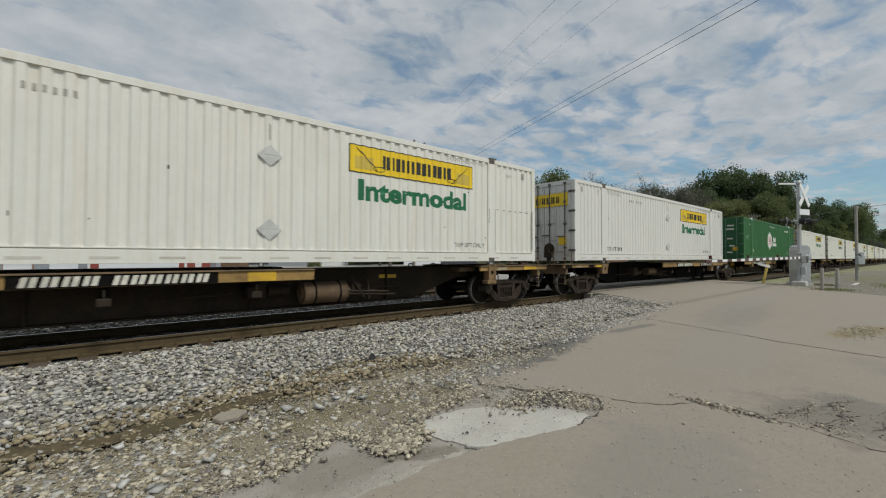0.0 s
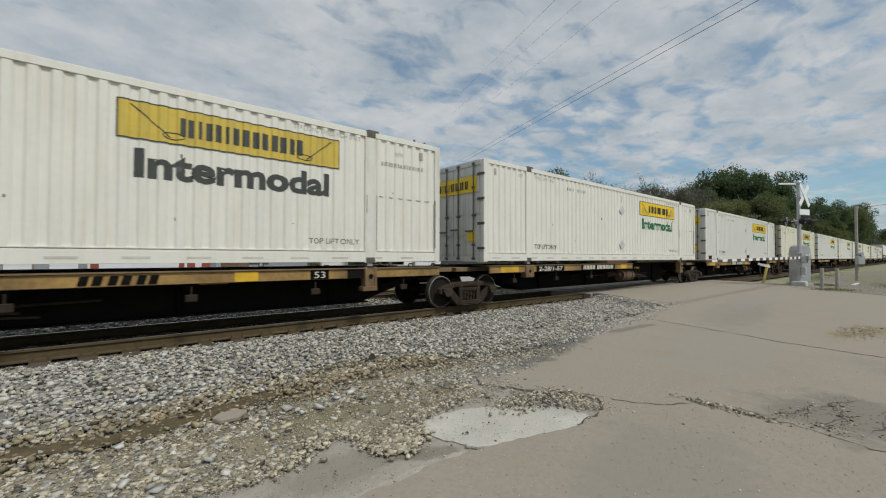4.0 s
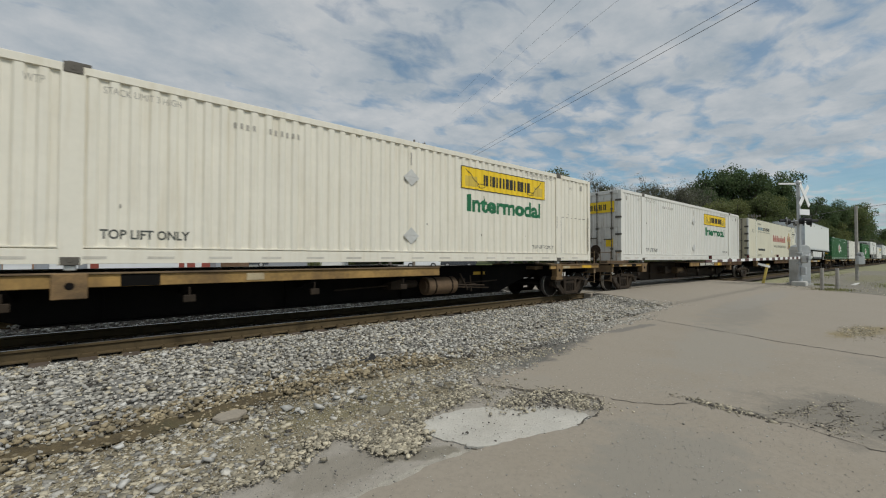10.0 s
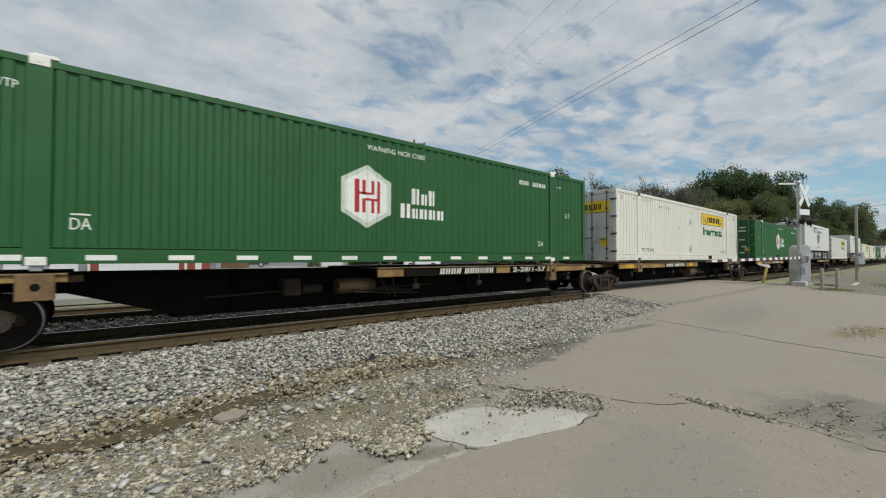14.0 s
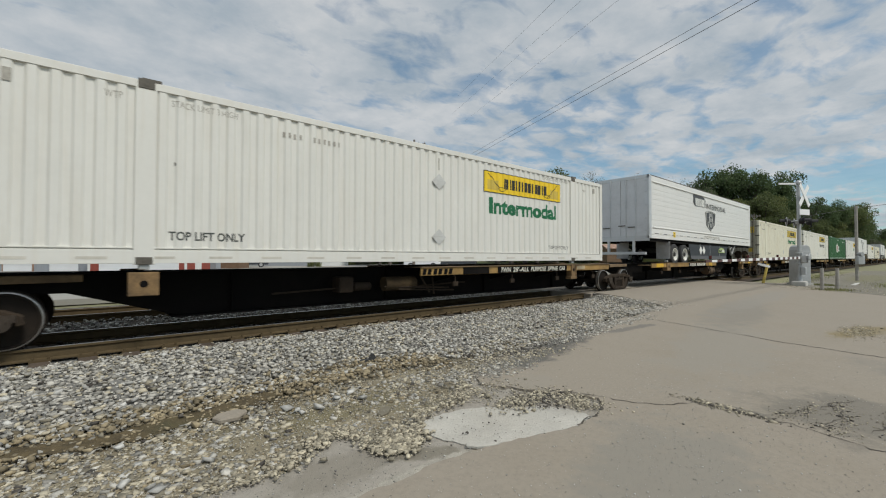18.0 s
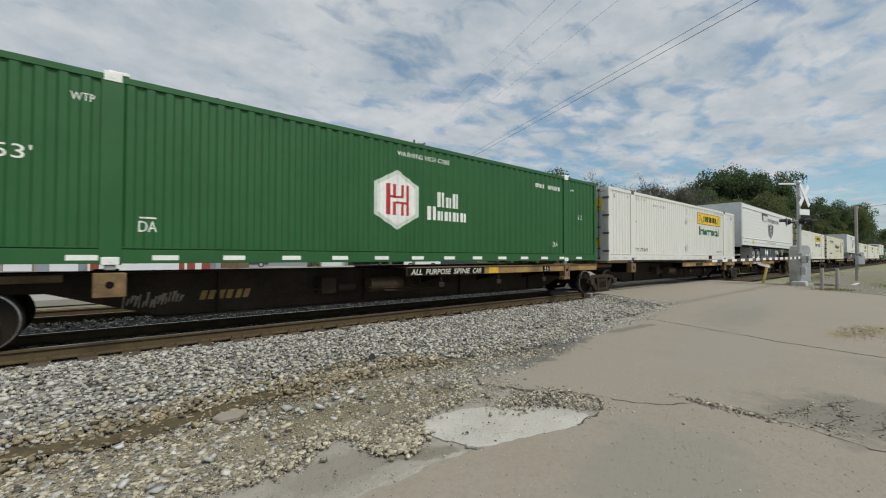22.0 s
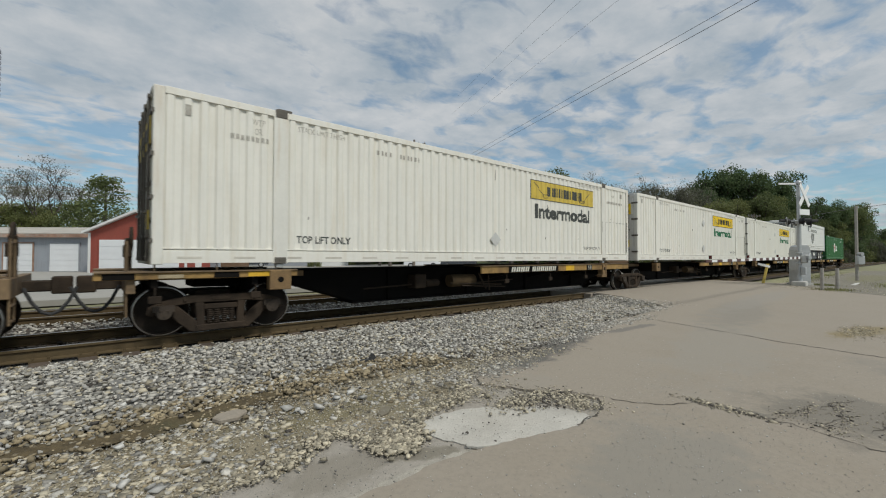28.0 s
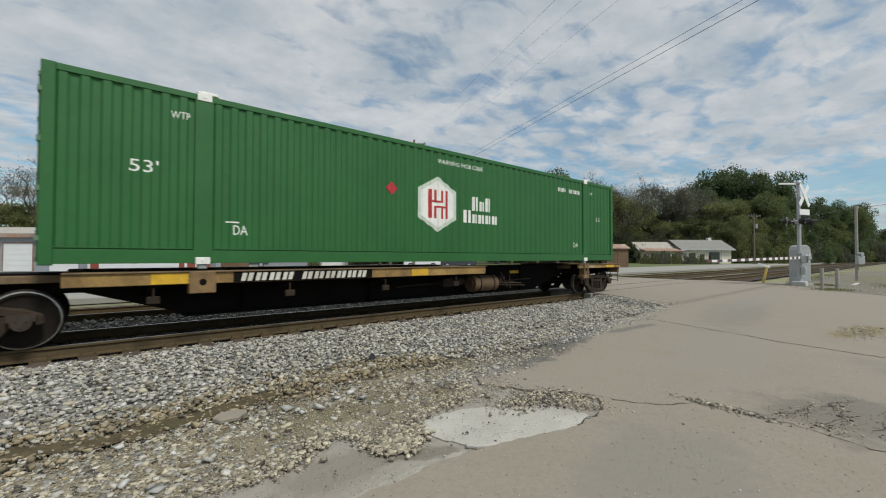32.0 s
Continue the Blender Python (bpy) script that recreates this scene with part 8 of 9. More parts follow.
# ---- buildings ----
M["wall_white"] = mat("white_siding", (0.70, 0.70, 0.68), 0.7, var=0.05, scale=1.0, grime=0.15, grime_col=(0.45, 0.43, 0.38), streak=1)
M["wall_grey"] = mat("grey_metal_wall", (0.30, 0.32, 0.35), 0.6, var=0.06, scale=0.8, grime=0.2, streak=1)
M["barn_red"] = mat("barn_red_siding", (0.27, 0.062, 0.042), 0.7, var=0.12, scale=1.0, grime=0.3, grime_col=(0.14, 0.045, 0.03), streak=1)
M["roof_tin"] = mat("weathered_tin_roof", (0.40, 0.375, 0.33), 0.6, 0.1, var=0.15, scale=1.0, grime=0.4, grime_col=(0.25, 0.17, 0.10))
M["roof_rust"] = mat("rusty_roof_edge", (0.30, 0.185, 0.13), 0.8, var=0.35, scale=1.2, grime=0.8, grime_col=(0.46, 0.44, 0.40))
M["roof_tan"] = mat("tan_roof", (0.36, 0.335, 0.26), 0.8, var=0.08, scale=0.6)
M["roof_grey"] = mat("grey_shingle_roof", (0.23, 0.225, 0.21), 0.9, var=0.12, scale=2.0)
M["door_white"] = mat("white_door", (0.74, 0.75, 0.76), 0.5, var=0.03, scale=1.0)
M["glass"] = mat("dark_window_glass", (0.03, 0.035, 0.04), 0.08, var=0.1, spec=0.8)
M["wood"] = mat("weathered_pole_wood", (0.17, 0.145, 0.12), 0.9, var=0.2, scale=3, bump=0.4, bump_scale=20)
M["brown_wood"] = mat("brown_board", (0.16, 0.10, 0.06), 0.85, var=0.2, scale=2.0, bump=0.3, bump_scale=20)
M["silver"] = mat("silver_painted_metal", (0.42, 0.43, 0.435), 0.5, 0.35, var=0.1, scale=4, grime=0.3, grime_col=(0.22, 0.21, 0.19))
M["pale_concrete"] = mat("footing_concrete", (0.45, 0.44, 0.41), 0.9, var=0.12, scale=5, bump=0.3)
M["matt_black"] = mat("matt_black_paint", (0.015, 0.015, 0.016), 0.7, var=0.1)
M["sign_white"] = mat("sign_white", (0.80, 0.80, 0.79), 0.4, var=0.03)
M["post_yellow"] = mat("faded_yellow_post", (0.55, 0.42, 0.10), 0.7, var=0.15, scale=6, grime=0.3)
M["wire"] = mat("black_cable", (0.06, 0.062, 0.066), 0.6, var=0.05)
M["car_white"] = mat("white_car_paint", (0.72, 0.73, 0.74), 0.25, var=0.02)
M["car_dark"] = mat("dark_car_paint", (0.05, 0.055, 0.065), 0.25, var=0.05)
TURN = Matrix.Rotation(-YAW, 4, "Z")  # square to the line of sight: x across, y away


def site(name, label, category, right, depth, group=""):
    """A building whose front stands square to the line of sight, x = 0 at its left corner."""
    p = spot(right, depth, -0.06)
    return thing(name, label, category, group, at=Matrix.Translation(p) @ TURN)


def gable(b, x0, x1, y0, y1, eave, ridge, along, wall, roof, over=0.35, trim=None):
    """Four walls and a pitched roof. along x: the ridge runs across; along y: the gable looks to the front."""
    t = 0.18
    if along == "x":
        part("wall", Shape().box(x0, x1, y0, y0 + t, 0, eave), wall, b)
        part("wall", Shape().box(x0, x1, y1 - t, y1, 0, eave), wall, b)
        ym = (y0 + y1) / 2
        for a in (x0, x1 - t):
            part("wall", Shape().prism([(y0 + t, 0), (y1 - t, 0), (y1 - t, eave), (ym, ridge - 0.05), (y0 + t, eave)], a, a + t, "x"), wall, b)
        k = (ridge - eave) / (ym - y0)
        for s0, s1 in ((y0 - over, ym), (y1 + over, ym)):
            e = eave - over * k
            part("roof", Shape().prism([(s0, e + 0.02), (s1, ridge), (s1, ridge + 0.14), (s0, e + 0.16)], x0 - over, x1 + over, "x"), roof, b)
    else:
        xm = (x0 + x1) / 2
        for a in (y0, y1 - t):
            part("wall", Shape().prism([(x0, 0), (x1, 0), (x1, eave), (xm, ridge - 0.05), (x0, eave)], a, a + t, "y"), wall, b)
        part("wall", Shape().box(x0, x0 + t, y0 + t, y1 - t, 0, eave), wall, b)
        part("wall", Shape().box(x1 - t, x1, y0 + t, y1 - t, 0, eave), wall, b)
        k = (ridge - eave) / (xm - x0)
        for s0, s1 in ((x0 - over, xm), (x1 + over, xm)):
            e = eave - over * k
            part("roof", Shape().prism([(s0, e + 0.02), (s1, ridge), (s1, ridge + 0.16), (s0, e + 0.18)], y0 - over, y1 + over, "y"), roof, b)
            if trim:
                part("trim", Shape().prism([(s0, e + 0.0), (s1, ridge - 0.02), (s1, ridge + 0.17), (s0, e + 0.19)], y0 - over - 0.05, y0 - over - 0.005, "y"), trim, b)


def roller_door(b, x0, x1, z1, y, m):
    d = part("roller_door", Shape().box(x0, x1, y - 0.05, y - 0.01, 0.02, z1), m, b, "white sectional garage door")
    n = 5
    for k in range(n):
        z = 0.02 + (z1 - 0.04) * k / n
        part("door_section", Shape().box(x0 + 0.02, x1 - 0.02, y - 0.075, y - 0.05, z + 0.012, z + (z1 - 0.04) / n - 0.012), m, d)


# storage garages
g = site("storage_building", "long low grey storage building with white roller doors", "building", -56.0, 36.0)
gable(g, 0, 24.9, 0, 9, 3.25, 4.05, "x", M["wall_grey"], M["roof_tin"], 0.3)
part("fascia", Shape().box(-0.3, 25.2, -0.36, -0.31, 2.98, 3.28), M["roof_rust"], g, "rusty brown roof edge")
for k in range(6):
    a = 24.1 - k * 4.05
    roller_door(g, a - 2.55, a, 2.45, 0, M["door_white"])
    part("door_frame", Shape().box(a - 2.65, a - 2.56, -0.1, -0.01, 0, 2.56).box(a + 0.01, a + 0.10, -0.1, -0.01, 0, 2.56).box(a - 2.65, a + 0.10, -0.1, -0.01, 2.46, 2.56), M["roof_rust"] if k % 2 else M["wall_grey"], g)
# red garage
g = site("red_garage", "red metal garage with white trim and a white door", "building", -29.4, 34.0)
gable(g, 0, 8.2, 0, 3.4, 3.35, 5.05, "y", M["barn_red"], M["wall_white"], 0.30, M["wall_white"])
roller_door(g, 0.95, 7.55, 2.72, 0, M["door_white"])
for x in (0.0, 8.02):
    part("corner_trim", Shape().box(x, x + 0.2, -0.045, -0.004, 0, 3.3), M["wall_white"], g)
part("wall_lamp", Shape().box(7.75, 7.92, -0.2, -0.01, 2.75, 2.95), M["door_white"], g)
for k in range(20):
    x = 0.35 + k * 0.4
    if x < 0.9 or x > 7.6:
        part("siding_rib", Shape().box(x, x + 0.03, -0.02, -0.002, 0.0, 3.2), M["barn_red"], g)
part("side_door", Shape().box(8.2, 8.24, 1.1, 2.0, 0, 2.1), M["wall_white"], g)
# brown shed and pale roof behind the garage
g = site("shed", "low brown board shed beside the red garage", "building", -25.3, 46.5)
gable(g, 0, 2.2, 0, 2.4, 2.2, 2.6, "x", M["brown_wood"], M["roof_tin"], 0.1)
g = site("pale_roofed_shed", "low shed with a pale weathered tin roof", "building", -28.5, 46.0)
gable(g, 0, 2.2, 0, 5, 3.6, 4.6, "x", M["brown_wood"], M["roof_tin"], 0.3)
# grey shop with tan parapet
g = site("grey_shop", "grey metal shop with a stepped tan parapet", "building", -29.3, 60.0)
part("wall", Shape().box(0, 11.3, 0, 0.2, 0, 2.75), M["wall_grey"], g)
part("wall", Shape().box(0, 0.2, 0.2, 10, 0, 3.0), M["wall_grey"], g)
part("wall", Shape().box(11.1, 11.3, 0.2, 10, 0, 3.0), M["wall_white"], g)
part("wall", Shape().box(0, 11.3, 9.8, 10, 0, 3.0), M["wall_grey"], g)
part("eave_trim", Shape().box(-0.3, 11.5, -0.3, 0.0, 2.72, 2.92), M["wall_white"], g)
part("parapet", Shape().prism([(0, 2.93), (11.3, 2.93), (11.3, 5.15), (7.2, 5.15), (7.2, 4.35), (3.9, 4.35), (3.9, 3.95), (0, 3.95)], 0.0, 0.35), M["roof_tan"], g, "tan stepped parapet")
part("roof", Shape().box(0.2, 11.1, 0.35, 9.8, 2.95, 3.1), M["roof_tan"], g)
for x, z in ((1.6, 1.55), (4.0, 1.4)):
    part("wall_unit", Shape().box(x, x + 0.7, -0.35, -0.005, z - 0.25, z + 0.25), M["silver"], g, bevel=0.02)
g = site("white_gabled_annex", "small white annex with a tin roof beside the shop", "building", -17.9, 60.0)
gable(g, 0, 2.9, 0, 5, 2.5, 3.6, "y", M["wall_white"], M["roof_tin"], 0.2)
# house across the tracks
g = site("house", "low white house with grey roofs and a porch", "house", 45.0, 92.0)
M["cream_siding"] = mat("cream_siding", (0.70, 0.65, 0.54), 0.7, var=0.06, scale=1.0, grime=0.2, grime_col=(0.45, 0.40, 0.32), streak=1)
gable(g, 8.6, 19.6, 0.0, 8.5, 3.35, 5.35, "x", M["cream_siding"], M["roof_grey"], 0.6)
gable(g, 0.0, 8.7, 1.2, 8.0, 3.0, 4.85, "x", M["cream_siding"], M["roof_tin"], 0.7)
part("chimney", Shape().box(17.0, 17.8, 4.0, 4.8, 5.0, 6.0), M["wall_white"], g)
for x0, x1, z0, z1 in ((10.2, 11.6, 1.0, 2.4), (14.6, 17.0, 0.9, 2.6), (5.2, 6.6, 1.0, 2.3), (2.2, 3.4, 1.0, 2.3)):
    yy = 0.0 if x0 > 8 else 1.2
    w = part("window", Shape().box(x0, x1, yy - 0.04, yy - 0.005, z0, z1), M["glass"], g)
    part("window_frame", Shape().box(x0 - 0.1, x0, yy - 0.07, yy - 0.005, z0 - 0.1, z1 + 0.1).box(x1, x1 + 0.1, yy - 0.07, yy - 0.005, z0 - 0.1, z1 + 0.1).box(x0, x1, yy - 0.07, yy - 0.005, z1, z1 + 0.1).box(x0, x1, yy - 0.07, yy - 0.005, z0 - 0.1, z0), M["door_white"], w)
part("door", Shape().box(12.6, 13.6, -0.05, -0.005, 0, 2.1), M["brown_wood"], g)
for x in (0.2, 2.8, 5.4, 8.2):
    part("porch_post", Shape().box(x, x + 0.16, -1.2, -1.04, 0, 2.75), M["wall_white"], g)
# flat dark sheets stand in for the shaded inside of the porch
for x0, x1, z0, z1 in ((0.6, 1.7, 0.1, 2.2), (3.9, 4.9, 0.1, 2.1), (7.0, 8.2, 0.7, 2.2)):
    part("porch_opening", Shape().box(x0, x1, 1.15, 1.195, z0, z1), M["glass"], g)
part("porch_floor", Shape().box(-0.2, 8.6, -1.3, 1.19, 0.0, 0.18), M["pale_concrete"], g)
for x in (9.4, 12.0, 14.2, 17.4):
    part("pilaster", Shape().box(x, x + 0.22, -0.10, -0.006, 0, 3.0), M["door_white"], g)
part("gutter", Shape().box(8.0, 20.2, -0.72, -0.62, 3.02, 3.14), M["door_white"], g)
part("porch_roof", Shape().prism([(-1.5, 2.72), (1.2, 3.3), (1.2, 3.42), (-1.5, 2.86)], -0.4, 8.6, "x"), M["roof_rust"], g, "rust-stained porch roof")
g = site("brown_shed", "small brown wooden shed beyond the crossing", "building", 23.2, 58.0)
gable(g, 0, 3.0, 0, 3, 2.6, 3.15, "x", M["brown_wood"], M["roof_rust"], 0.2)
# wire fence before the lawn
f = thing("wire_fence", "low wire fence on thin dark posts by the road", "fence", at=Matrix.Translation(spot(41.0, 80.0, -0.05)) @ TURN)
for k in range(9):
    part("fence_post", Shape().cyl((k * 1.5, 0, 0), "z", 0.05, 0, 1.15, 8), M["brown_wood"], f)
for z in (0.35, 0.7, 1.05):
    part("fence_wire", Shape().tube([(0, 0, z), (12.0, 0, z)], 0.015, 5), M["wire"], f)
# a mast far behind the bush
g = site("antenna_mast", "thin television antenna mast above the trees", "antenna", -30.3, 72.0)
part("mast", Shape().cyl((0, 0, 0), "z", 0.04, 0, 7.9, 8), M["steel"], g)
for z, w in ((7.7, 1.1), (7.2, 1.5), (6.6, 1.2)):
    part("antenna_rod", Shape().tube([(-w, 0, z), (w, 0, z)], 0.05, 6), M["steel"], g)

# parked cars in the yard


def parked_car(right, depth, paint, turn, label):
    c = thing("car", label, "car", "parked cars", at=Matrix.Translation(spot(right, depth, -0.06)) @ TURN @ Matrix.Rotation(turn, 4, "Z"))
    prof = [(-2.2, 0.35), (2.2, 0.35), (2.25, 0.75), (1.2, 0.95), (0.75, 1.45), (-1.6, 1.5), (-2.15, 0.98)]
    part("body", Shape().prism(prof, -0.88, 0.88), paint, c, bevel=0.05)
    part("window", Shape().prism([(-1.75, 1.0), (0.95, 1.0), (0.66, 1.40), (-1.5, 1.43)], -0.905, -0.885), M["glass"], c)
    part("windscreen", Shape().prism([(0.72, 1.44), (1.22, 0.98), (1.25, 0.99), (0.76, 1.46)], -0.75, 0.75), M["glass"], c)
    for x in (-1.35, 1.35):
        for y in (-0.9, 0.72):
            w = part("wheel", Shape().cyl((x, y, 0.33), "y", 0.33, 0, 0.18, 20), M["tyre"], c)
            part("rim", Shape().cyl((x, y, 0.33), "y", 0.2, -0.012, 0.19, 14), M["silver"], w)
    for y in (-0.7, 0.5):
        part("headlight", Shape().box(2.18, 2.26, y, y + 0.22, 0.62, 0.76), M["silver"], c)
    return c


parked_car(-2.6, 50, M["car_white"], 0.1, "white car parked in the gravel yard")
parked_car(1.9, 52, M["car_dark"], 0.0, "dark car parked in the gravel yard")
parked_car(-24.5, 52, M["car_dark"], 0.4, "dark car parked behind the light pole")


# ---- poles and wires ----
def utility_pole(right, depth, high, label, arm=True, can=True):
    p = thing("utility_pole", label, "utility pole", "utility poles", at=Matrix.Translation(spot(right, depth, -0.2)) @ TURN)
    part("pole", Shape().cyl((0, 0, 0), "z", 0.17, 0, high, 14, 0.11), M["wood"], p, smooth=True)
    if arm:
        a = part("crossarm", Shape().box(-1.25, 1.25, -0.16, -0.06, high - 0.55, high - 0.42), M["wood"], p, bevel=0.01)
        for x in (-1.15, -0.5, 0.5, 1.15):
            part("insulator", Shape().lathe([(0.03, 0), (0.06, 0.03), (0.045, 0.1), (0.06, 0.13), (0.03, 0.2)], (x, -0.11, high - 0.42), "z", 10), M["silver"], a)
        part("arm_brace", Shape().tube([(-0.7, -0.12, high - 0.5), (0, -0.13, high - 1.1), (0.7, -0.12, high - 0.5)], 0.02, 6), M["steel"], p)
    if can:
        part("transformer", Shape().cyl((0.42, 0, high - 3.0), "z", 0.24, 0, 0.9, 16), M["silver"], p, smooth=True)
    return p


utility_pole(-3.2, 45, 14.4, "tall wooden utility pole with crossarm behind the train")
utility_pole(-22.3, 85, 10.0, "wooden utility pole behind the shop", can=False)
utility_pole(-23.4, 84, 8.2, "short wooden pole behind the shop", arm=False, can=False)
utility_pole(64.5, 85, 10.6, "wooden utility pole with transformer before the wood")
utility_pole(102, 138, 9.0, "wooden utility pole far along the track")

# floodlight mast
f = thing("floodlight_mast", "tall grey steel mast with stacked sports floodlights", "light pole", at=Matrix.Translation(spot(-22.2, 40, -0.1)) @ TURN)
part("mast", Shape().cyl((0, 0, 0), "z", 0.24, 0, 14.8, 18, 0.11), M["wood"], f, smooth=True)
part("mast_sleeve", Shape().box(-0.55, 0.35, -0.4, 0.4, 0, 3.6), M["wall_grey"], f, bevel=0.03)
for k in range(6):
    z = 14.75 + k * 0.36
    r = part("floodlight_row", Shape().prism([(-0.42, z), (0.42, z), (0.42, z + 0.22), (-0.42, z + 0.28)], -0.5, 0.5), M["matt_black"], f, bevel=0.02)
    part("lamp_glass", Shape().box(-0.40, 0.40, -0.52, -0.5, z + 0.02, z + 0.09), M["silver"], r)
part("light_frame", Shape().cyl((0.0, 0, 0), "z", 0.06, 14.7, 16.95, 8), M["steel"], f)


def wire(a, b, r, sag, label):
    """An overhead line from a to b with a little sag, run on past the camera."""
    s = Shape()
    pts = []
    for k in range(25):
        t = -0.55 + 1.55 * k / 24
        p = a.lerp(b, t)
        p.z -= sag * (1 - (2 * t - 1) ** 2) if 0 < t < 1 else 0
        pts.append(tuple(p))
    s.tube(pts, r, 6)
    tagged(new("overhead_wire", s.mesh("overhead_wire", M["wire"])), label, "wire", "overhead wires")


def air(x, y, depth):
    p = px(x, depth)
    p.z = 1.316 + (455 - y) / 726.3 * depth
    return p


wire(air(1337, 0, 16), air(800, 297, 60), 0.012, 0.0, "black overhead power line crossing the sky")
wire(air(1308, 0, 16), air(790, 297, 60), 0.010, 0.0, "black overhead power line crossing the sky")
wire(air(978, 0, 26), air(810, 168, 70), 0.007, 0.0, "thin overhead telephone wire")
wire(air(1090, 0, 26), air(820, 215, 70), 0.007, 0.0, "thin overhead telephone wire")
wire(air(1025, 0, 26), air(800, 200, 70), 0.006, 0.0, "thin overhead telephone wire")
wire(air(1519, 366, 24.7), air(1700, 335, 24), 0.012, 0.1, "cable to the meter pole")

# ---- crossing signal ----
MX, MY = 26.3, 4.02
BZ = pave_z(MX, MY)
c = thing("crossing_signal", "silver railway crossing signal with lamps and lowered gate", "crossing signal", at=Matrix.Translation((MX, MY, BZ)))
part("footing", Shape().box(-0.28, 0.28, -0.28, 0.28, -0.1, 0.22), M["pale_concrete"], c, bevel=0.03)
part("mast", Shape().cyl((0, 0, 0), "z", 0.075, 0.2, 4.95, 18), M["silver"], c, smooth=True)
part("mast_base", Shape().lathe([(0.13, 0.2), (0.12, 0.32), (0.09, 0.45), (0.08, 0.55)], (0, 0, 0), "z", 18), M["silver"], c, smooth=True)
b = part("bell", Shape().lathe([(0.02, 4.93), (0.13, 4.97), (0.15, 5.05), (0.10, 5.14), (0.02, 5.17)], (0, 0, 0), "z", 18), M["silver"], c, smooth=True)
part("bracket_arm", Shape().box(-0.95, 0.05, -0.03, 0.03, 4.96, 5.04), M["sign_white"], c, at=Matrix.Rotation(-YAW, 4, "Z"))
F = Matrix.Rotation(radians(28), 4, "Z")
sg_ = part("crossbuck", Shape().prism([(-0.57, 3.98), (-0.40, 3.84), (0.57, 4.82), (0.40, 4.96)], -0.13, -0.105), M["sign_white"], c, "white crossbuck sign", at=Matrix.Translation((0, -0.10, 0)) @ Matrix.Rotation(radians(-11), 4, "Z"))
part("crossbuck_board", Shape().prism([(0.57, 3.98), (0.40, 3.84), (-0.57, 4.82), (-0.40, 4.96)], -0.158, -0.133), M["sign_white"], sg_)
part("sign_plate", Shape().box(-0.35, 0.35, -0.13, -0.105, 3.45, 3.72), M["sign_white"], c, at=Matrix.Translation((0, -0.12, 0)) @ Matrix.Rotation(radians(-22), 4, "Z"))
arm = part("lamp_arm", Shape().cyl((0, 0, 3.15), "x", 0.03, -0.75, 0.75, 10), M["silver"], c, at=Matrix.Rotation(radians(-4.4), 4, "Z"))
for x in (-0.62, 0.62):
    for d in (-1, 1):
        turned = Matrix.Translation((x, d * 0.26, 3.12)) @ Matrix.Rotation(radians(22), 4, "Z")
        lamp = part("signal_lamp", Shape().lathe([(0.06, -0.12), (0.13, -0.08), (0.15, 0.0), (0.15, 0.07)], (0, 0, 0), "y", 20), M["matt_black"], arm, "black crossing lamp with round backing", at=turned @ Matrix.Rotation(0 if d > 0 else math.pi, 4, "Z"))
        part("lamp_backing", Shape().cyl((0, 0.06, 0), "y", 0.23, -0.008, 0.008, 26), M["matt_black"] if d < 0 else M["silver"], lamp)
        part("lamp_lens", Shape().cyl((0, 0.085, 0), "y", 0.105, -0.01, 0.01, 20), M["lens_red"], lamp)
        s = Shape()
        for k in range(9):
            t0, t1 = math.pi * k / 9, math.pi * (k + 1) / 9
            p0, p1 = (0.12 * math.cos(t0), 0.12 * math.sin(t0)), (0.12 * math.cos(t1), 0.12 * math.sin(t1))
            q0, q1 = (0.14 * math.cos(t0), 0.14 * math.sin(t0)), (0.14 * math.cos(t1), 0.14 * math.sin(t1))
            s.prism([p0, p1, q1, q0], 0.07, 0.32)
        part("lamp_hood", s, M["matt_black"], lamp)
    part("lamp_spindle", Shape().cyl((x, 0, 3.12), "y", 0.03, -0.2, 0.2, 8), M["steel"], arm)
part("gate_mechanism", Shape().box(-0.20, 0.16, -0.34, -0.09, 1.12, 1.52), M["steel"], c, "grey gate machine case", bevel=0.04)
part("mechanism_lid", Shape().box(-0.22, 0.18, -0.36, -0.34, 1.14, 1.50), M["silver"], c, bevel=0.01)
part("conduit", Shape().tube([(0.09, -0.06, 0.2), (0.09, -0.06, 1.1), (0.09, -0.06, 3.1)], 0.022, 8), M["steel"], c)
part("mast_clamp", Shape().box(-0.12, 0.12, -0.12, 0.12, 1.05, 1.13).box(-0.12, 0.12, -0.12, 0.12, 1.55, 1.63).box(-0.14, 0.14, -0.10, 0.10, 3.02, 3.22), M["steel"], c, bevel=0.01)
part("arm_bracket", Shape().prism([(-0.34, 1.30), (0.30, 1.30), (0.30, 1.44), (0.05, 1.62), (-0.34, 1.46)], -0.42, -0.36), M["steel"], c, bevel=0.01)
part("junction_box", Shape().box(-0.16, 0.10, -0.26, -0.08, 0.55, 0.92), M["silver"], c, bevel=0.02)
part("gate_pivot", Shape().cyl((-0.05, -0.2, 1.37), "y", 0.09, -0.18, 0.30, 16), M["steel"], c)
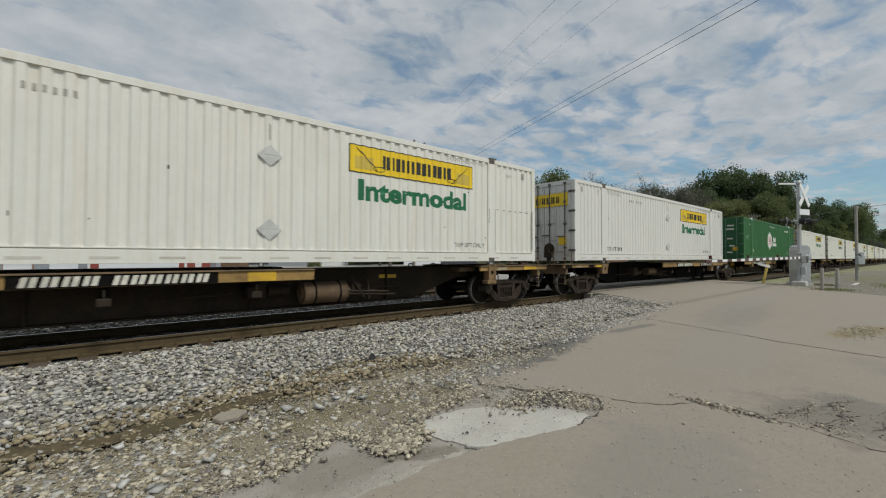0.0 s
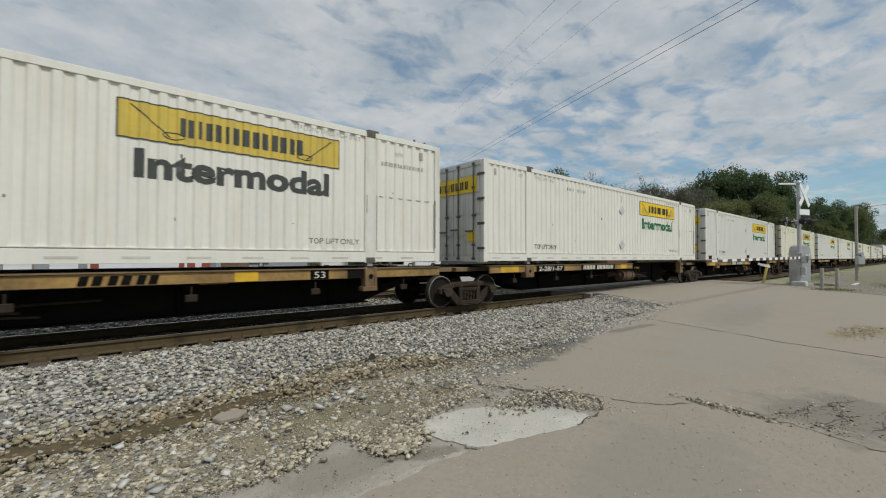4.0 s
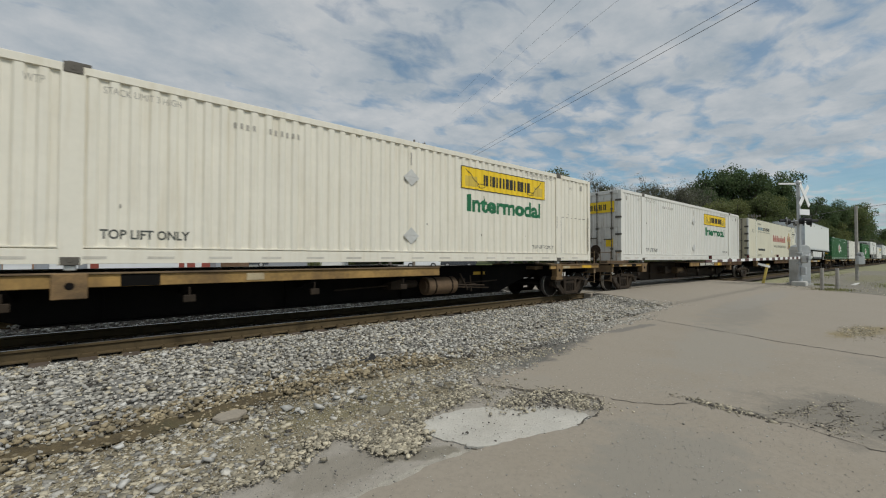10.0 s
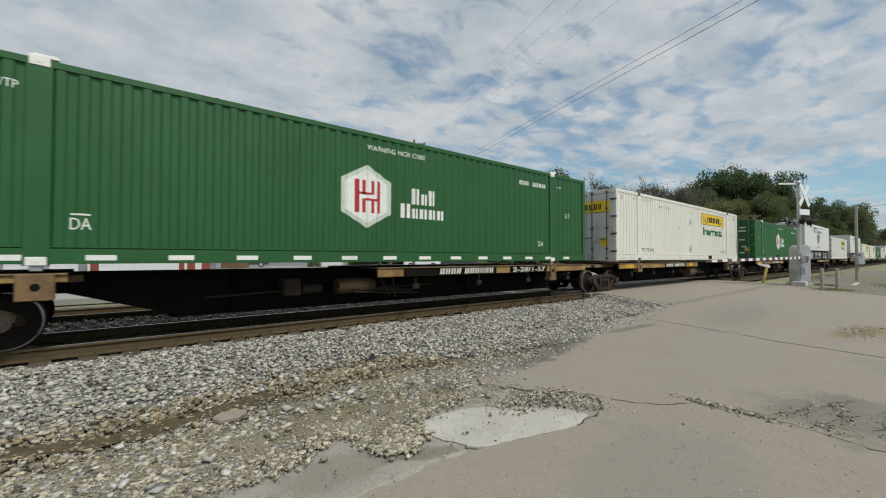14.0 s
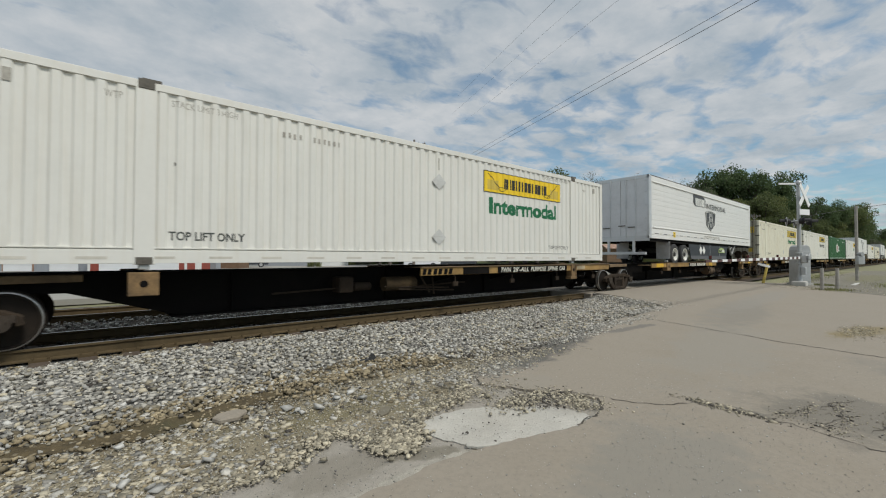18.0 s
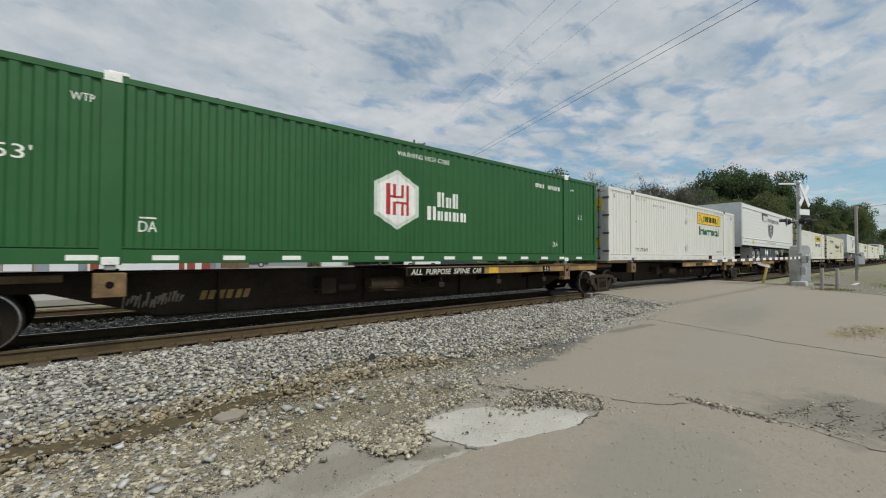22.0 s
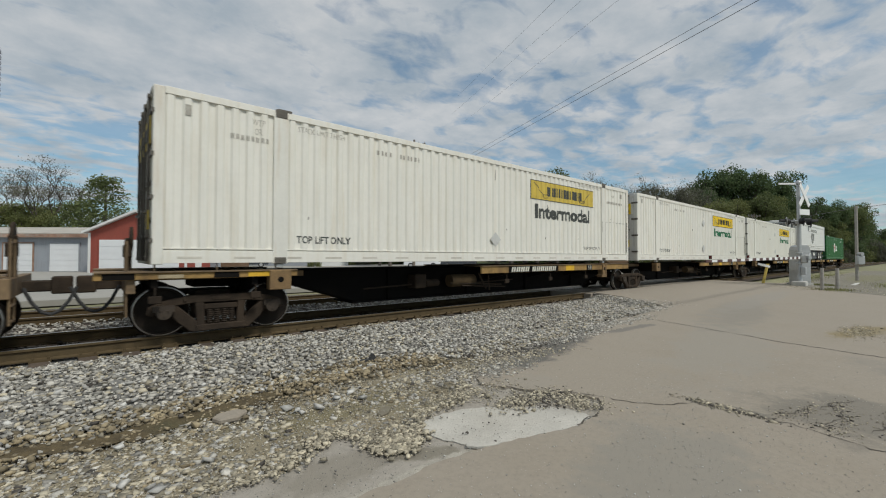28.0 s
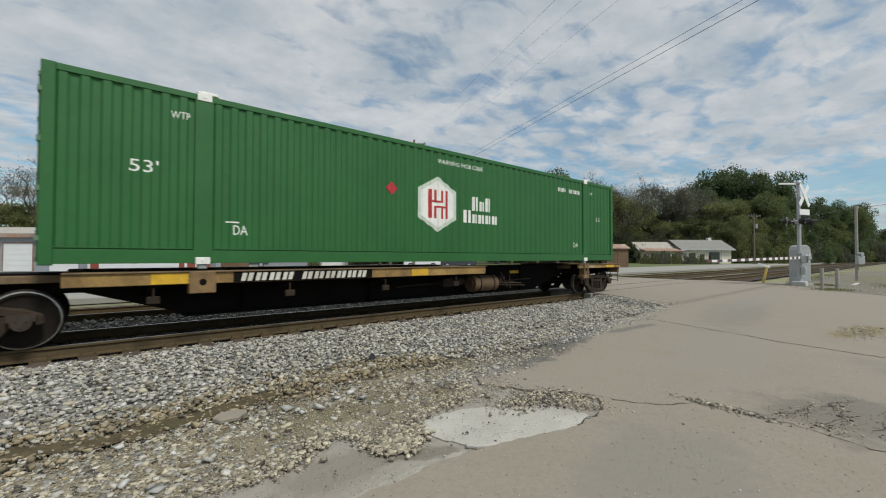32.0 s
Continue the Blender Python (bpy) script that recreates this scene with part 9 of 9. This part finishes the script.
# gate arm, striped, down across the road
g0, g1 = Vector((-0.2, -0.05, 1.37)), Vector((12.95 - MX, 0.0, 1.21 - BZ))
n = 28
for k in range(n):
    a, b2 = g0.lerp(g1, k / n), g0.lerp(g1, (k + 1) / n)
    w = 0.062 - 0.030 * k / n
    s = Shape().prism([(a.x, a.z - w), (b2.x, b2.z - w), (b2.x, b2.z + w), (a.x, a.z + w)], -0.07, -0.035)
    part("gate_arm_band", s, M["gate_red"] if k % 2 else M["sign_white"], c)
for t in (0.35, 0.68, 0.97):
    q = g0.lerp(g1, t)
    part("gate_light", Shape().cyl((q.x, -0.05, q.z + 0.06), "z", 0.04, 0, 0.1, 10), M["lens_red"], c)
part("counterweight", Shape().box(0.3, 0.8, -0.10, 0.02, 1.27, 1.47).box(0.0, 0.4, -0.1, 0.0, 1.32, 1.42), M["silver"], c, bevel=0.02)
r = thing("relay_case", "rounded silver equipment case behind the crossing signal", "equipment case", at=Matrix.Translation((MX + 0.75, MY + 0.1, pave_z(MX + 0.75, MY))) @ TURN)
top = [(-0.30, 0.1), (0.30, 0.1), (0.30, 1.75), (0.24, 1.92), (0.12, 2.0), (-0.12, 2.0), (-0.24, 1.92), (-0.30, 1.75)]
part("case", Shape().prism(top, -0.3, 0.3), M["silver"], r, bevel=0.015)
part("case_door", Shape().box(-0.25, 0.25, -0.325, -0.302, 0.2, 1.7), M["silver"], r, bevel=0.008)
part("plinth", Shape().box(-0.36, 0.36, -0.36, 0.36, -0.1, 0.1), M["pale_concrete"], r)
# posts
for x, y, h in ((23.8, 2.90, 0.95), (24.35, 2.48, 0.95)):
    p = thing("wooden_bollard", "weathered grey timber guard post in the verge", "bollard", "guard posts", at=Matrix.Translation((x, y, pave_z(x, y))))
    part("post", Shape().cyl((0, 0, 0), "z", 0.068, -0.1, h, 12, 0.062), M["wood_grey"], p)
p = thing("leaning_post", "leaning faded yellow marker post with pale top", "post", at=Matrix.Translation((27.0, 5.6, pave_z(27.0, 5.6))) @ TURN @ pose(0, 0, 0, 0, 14, 0))
part("post", Shape().box(-0.05, 0.05, -0.05, 0.05, -0.05, 1.05), M["post_yellow"], p, bevel=0.01)
part("board", Shape().box(-0.55, 0.1, -0.07, -0.052, 0.86, 0.98), M["sign_white"], p)
p = thing("meter_pole", "wooden pole with a pale grey meter box", "utility pole", at=Matrix.Translation((35.0, 2.70, pave_z(35, 2.7))) @ TURN)
part("pole", Shape().cyl((0, 0, 0), "z", 0.085, -0.1, 4.5, 14, 0.07), M["wood_grey"], p, smooth=True)
bx = part("meter_box", Shape().box(-0.22, 0.22, -0.30, -0.08, 0.98, 1.50), M["silver"], p, "pale grey meter box", bevel=0.03)
part("meter", Shape().cyl((0.0, -0.3, 1.6), "y", 0.11, -0.04, 0.2, 16), M["silver"], bx)
k = thing("kerb_stone", "low pale concrete kerb by the verge", "kerb", at=Matrix.Translation((30.0, 2.4, pave_z(30, 2.4))))
part("block", Shape().box(-1.0, 1.6, -0.08, 0.08, -0.05, 0.04), M["pale_concrete"], k, bevel=0.02)
k = thing("concrete_chunk", "broken pale chunk at the concrete patch's edge", "debris", at=Matrix.Translation((2.27, 2.20, pave_z(2.27, 2.2) - 0.012)) @ pose(0, 0, 0, 0, 0, -35))
part("chunk", Shape().prism([(-0.13, -0.02), (-0.05, -0.045), (0.06, -0.03), (0.14, 0.0), (0.06, 0.03), (-0.04, 0.05), (-0.12, 0.025)], 0.0, 0.022, "z"), M["concrete"], k, bevel=0.004)
k = thing("flat_stone", "flat buff stone lying in the gravel", "debris", at=Matrix.Translation((2.15, 3.41, -0.20)) @ pose(0, 0, 0, 3, -4, 30))
part("stone", Shape().prism([(-0.10, -0.03), (0.0, -0.055), (0.09, -0.03), (0.11, 0.02), (0.02, 0.05), (-0.08, 0.03)], 0.0, 0.035, "z"), M["stone_tan"], k, bevel=0.008)
# scrap on the ballast
k = thing("rubber_scrap", "torn black rubber scrap lying on the ballast", "debris", at=Matrix.Translation((3.0, 5.2, shoulder_z(3.0, 5.2) + 0.03)))
part("strip", Shape().prism([(-0.16, 0.0), (-0.05, 0.03), (0.05, 0.01), (0.13, 0.07), (0.11, 0.10), (0.03, 0.05), (-0.06, 0.06), (-0.17, 0.03)], -0.03, 0.04), M["tyre"], k)
part("flap", Shape().prism([(0.02, 0.03), (0.07, 0.13), (0.11, 0.12), (0.06, 0.02)], -0.02, 0.02), M["tyre"], k)
k = thing("flat_slab", "flat grey slab of concrete in the gravel", "debris", at=Matrix.Translation((0.98, 4.20, -0.19)) @ pose(0, 0, 0, 2, 3, 20))
part("slab", Shape().prism([(-0.14, -0.07), (0.02, -0.11), (0.16, -0.03), (0.12, 0.08), (-0.05, 0.1), (-0.15, 0.04)], 0.0, 0.045, "z"), M["asphalt"], k, bevel=0.01)


def motions():
    """The train rolls by, and its wheels turn."""
    times = [0, 4, 8, 12, 16, 20, 24, 28, 32]
    for ob, u, z, tip in MOVING:
        walk(ob, [(t, pose(u - run(t), TRACK_Y, z, 0, tip, 0)) for t in times])
    lead = WHEELSETS[0]
    n = round(32.0 * FPS)
    walk(lead, [(k / FPS, Matrix.Rotation(-run(k / FPS) / 0.43, 4, "Y")) for k in range(n + 1)])
    for w in WHEELSETS[1:]:
        w.rotation_mode = "QUATERNION"
        w.animation_data_create()
        w.animation_data.action = lead.animation_data.action
        w.animation_data.action_slot = lead.animation_data.action_slot


motions()
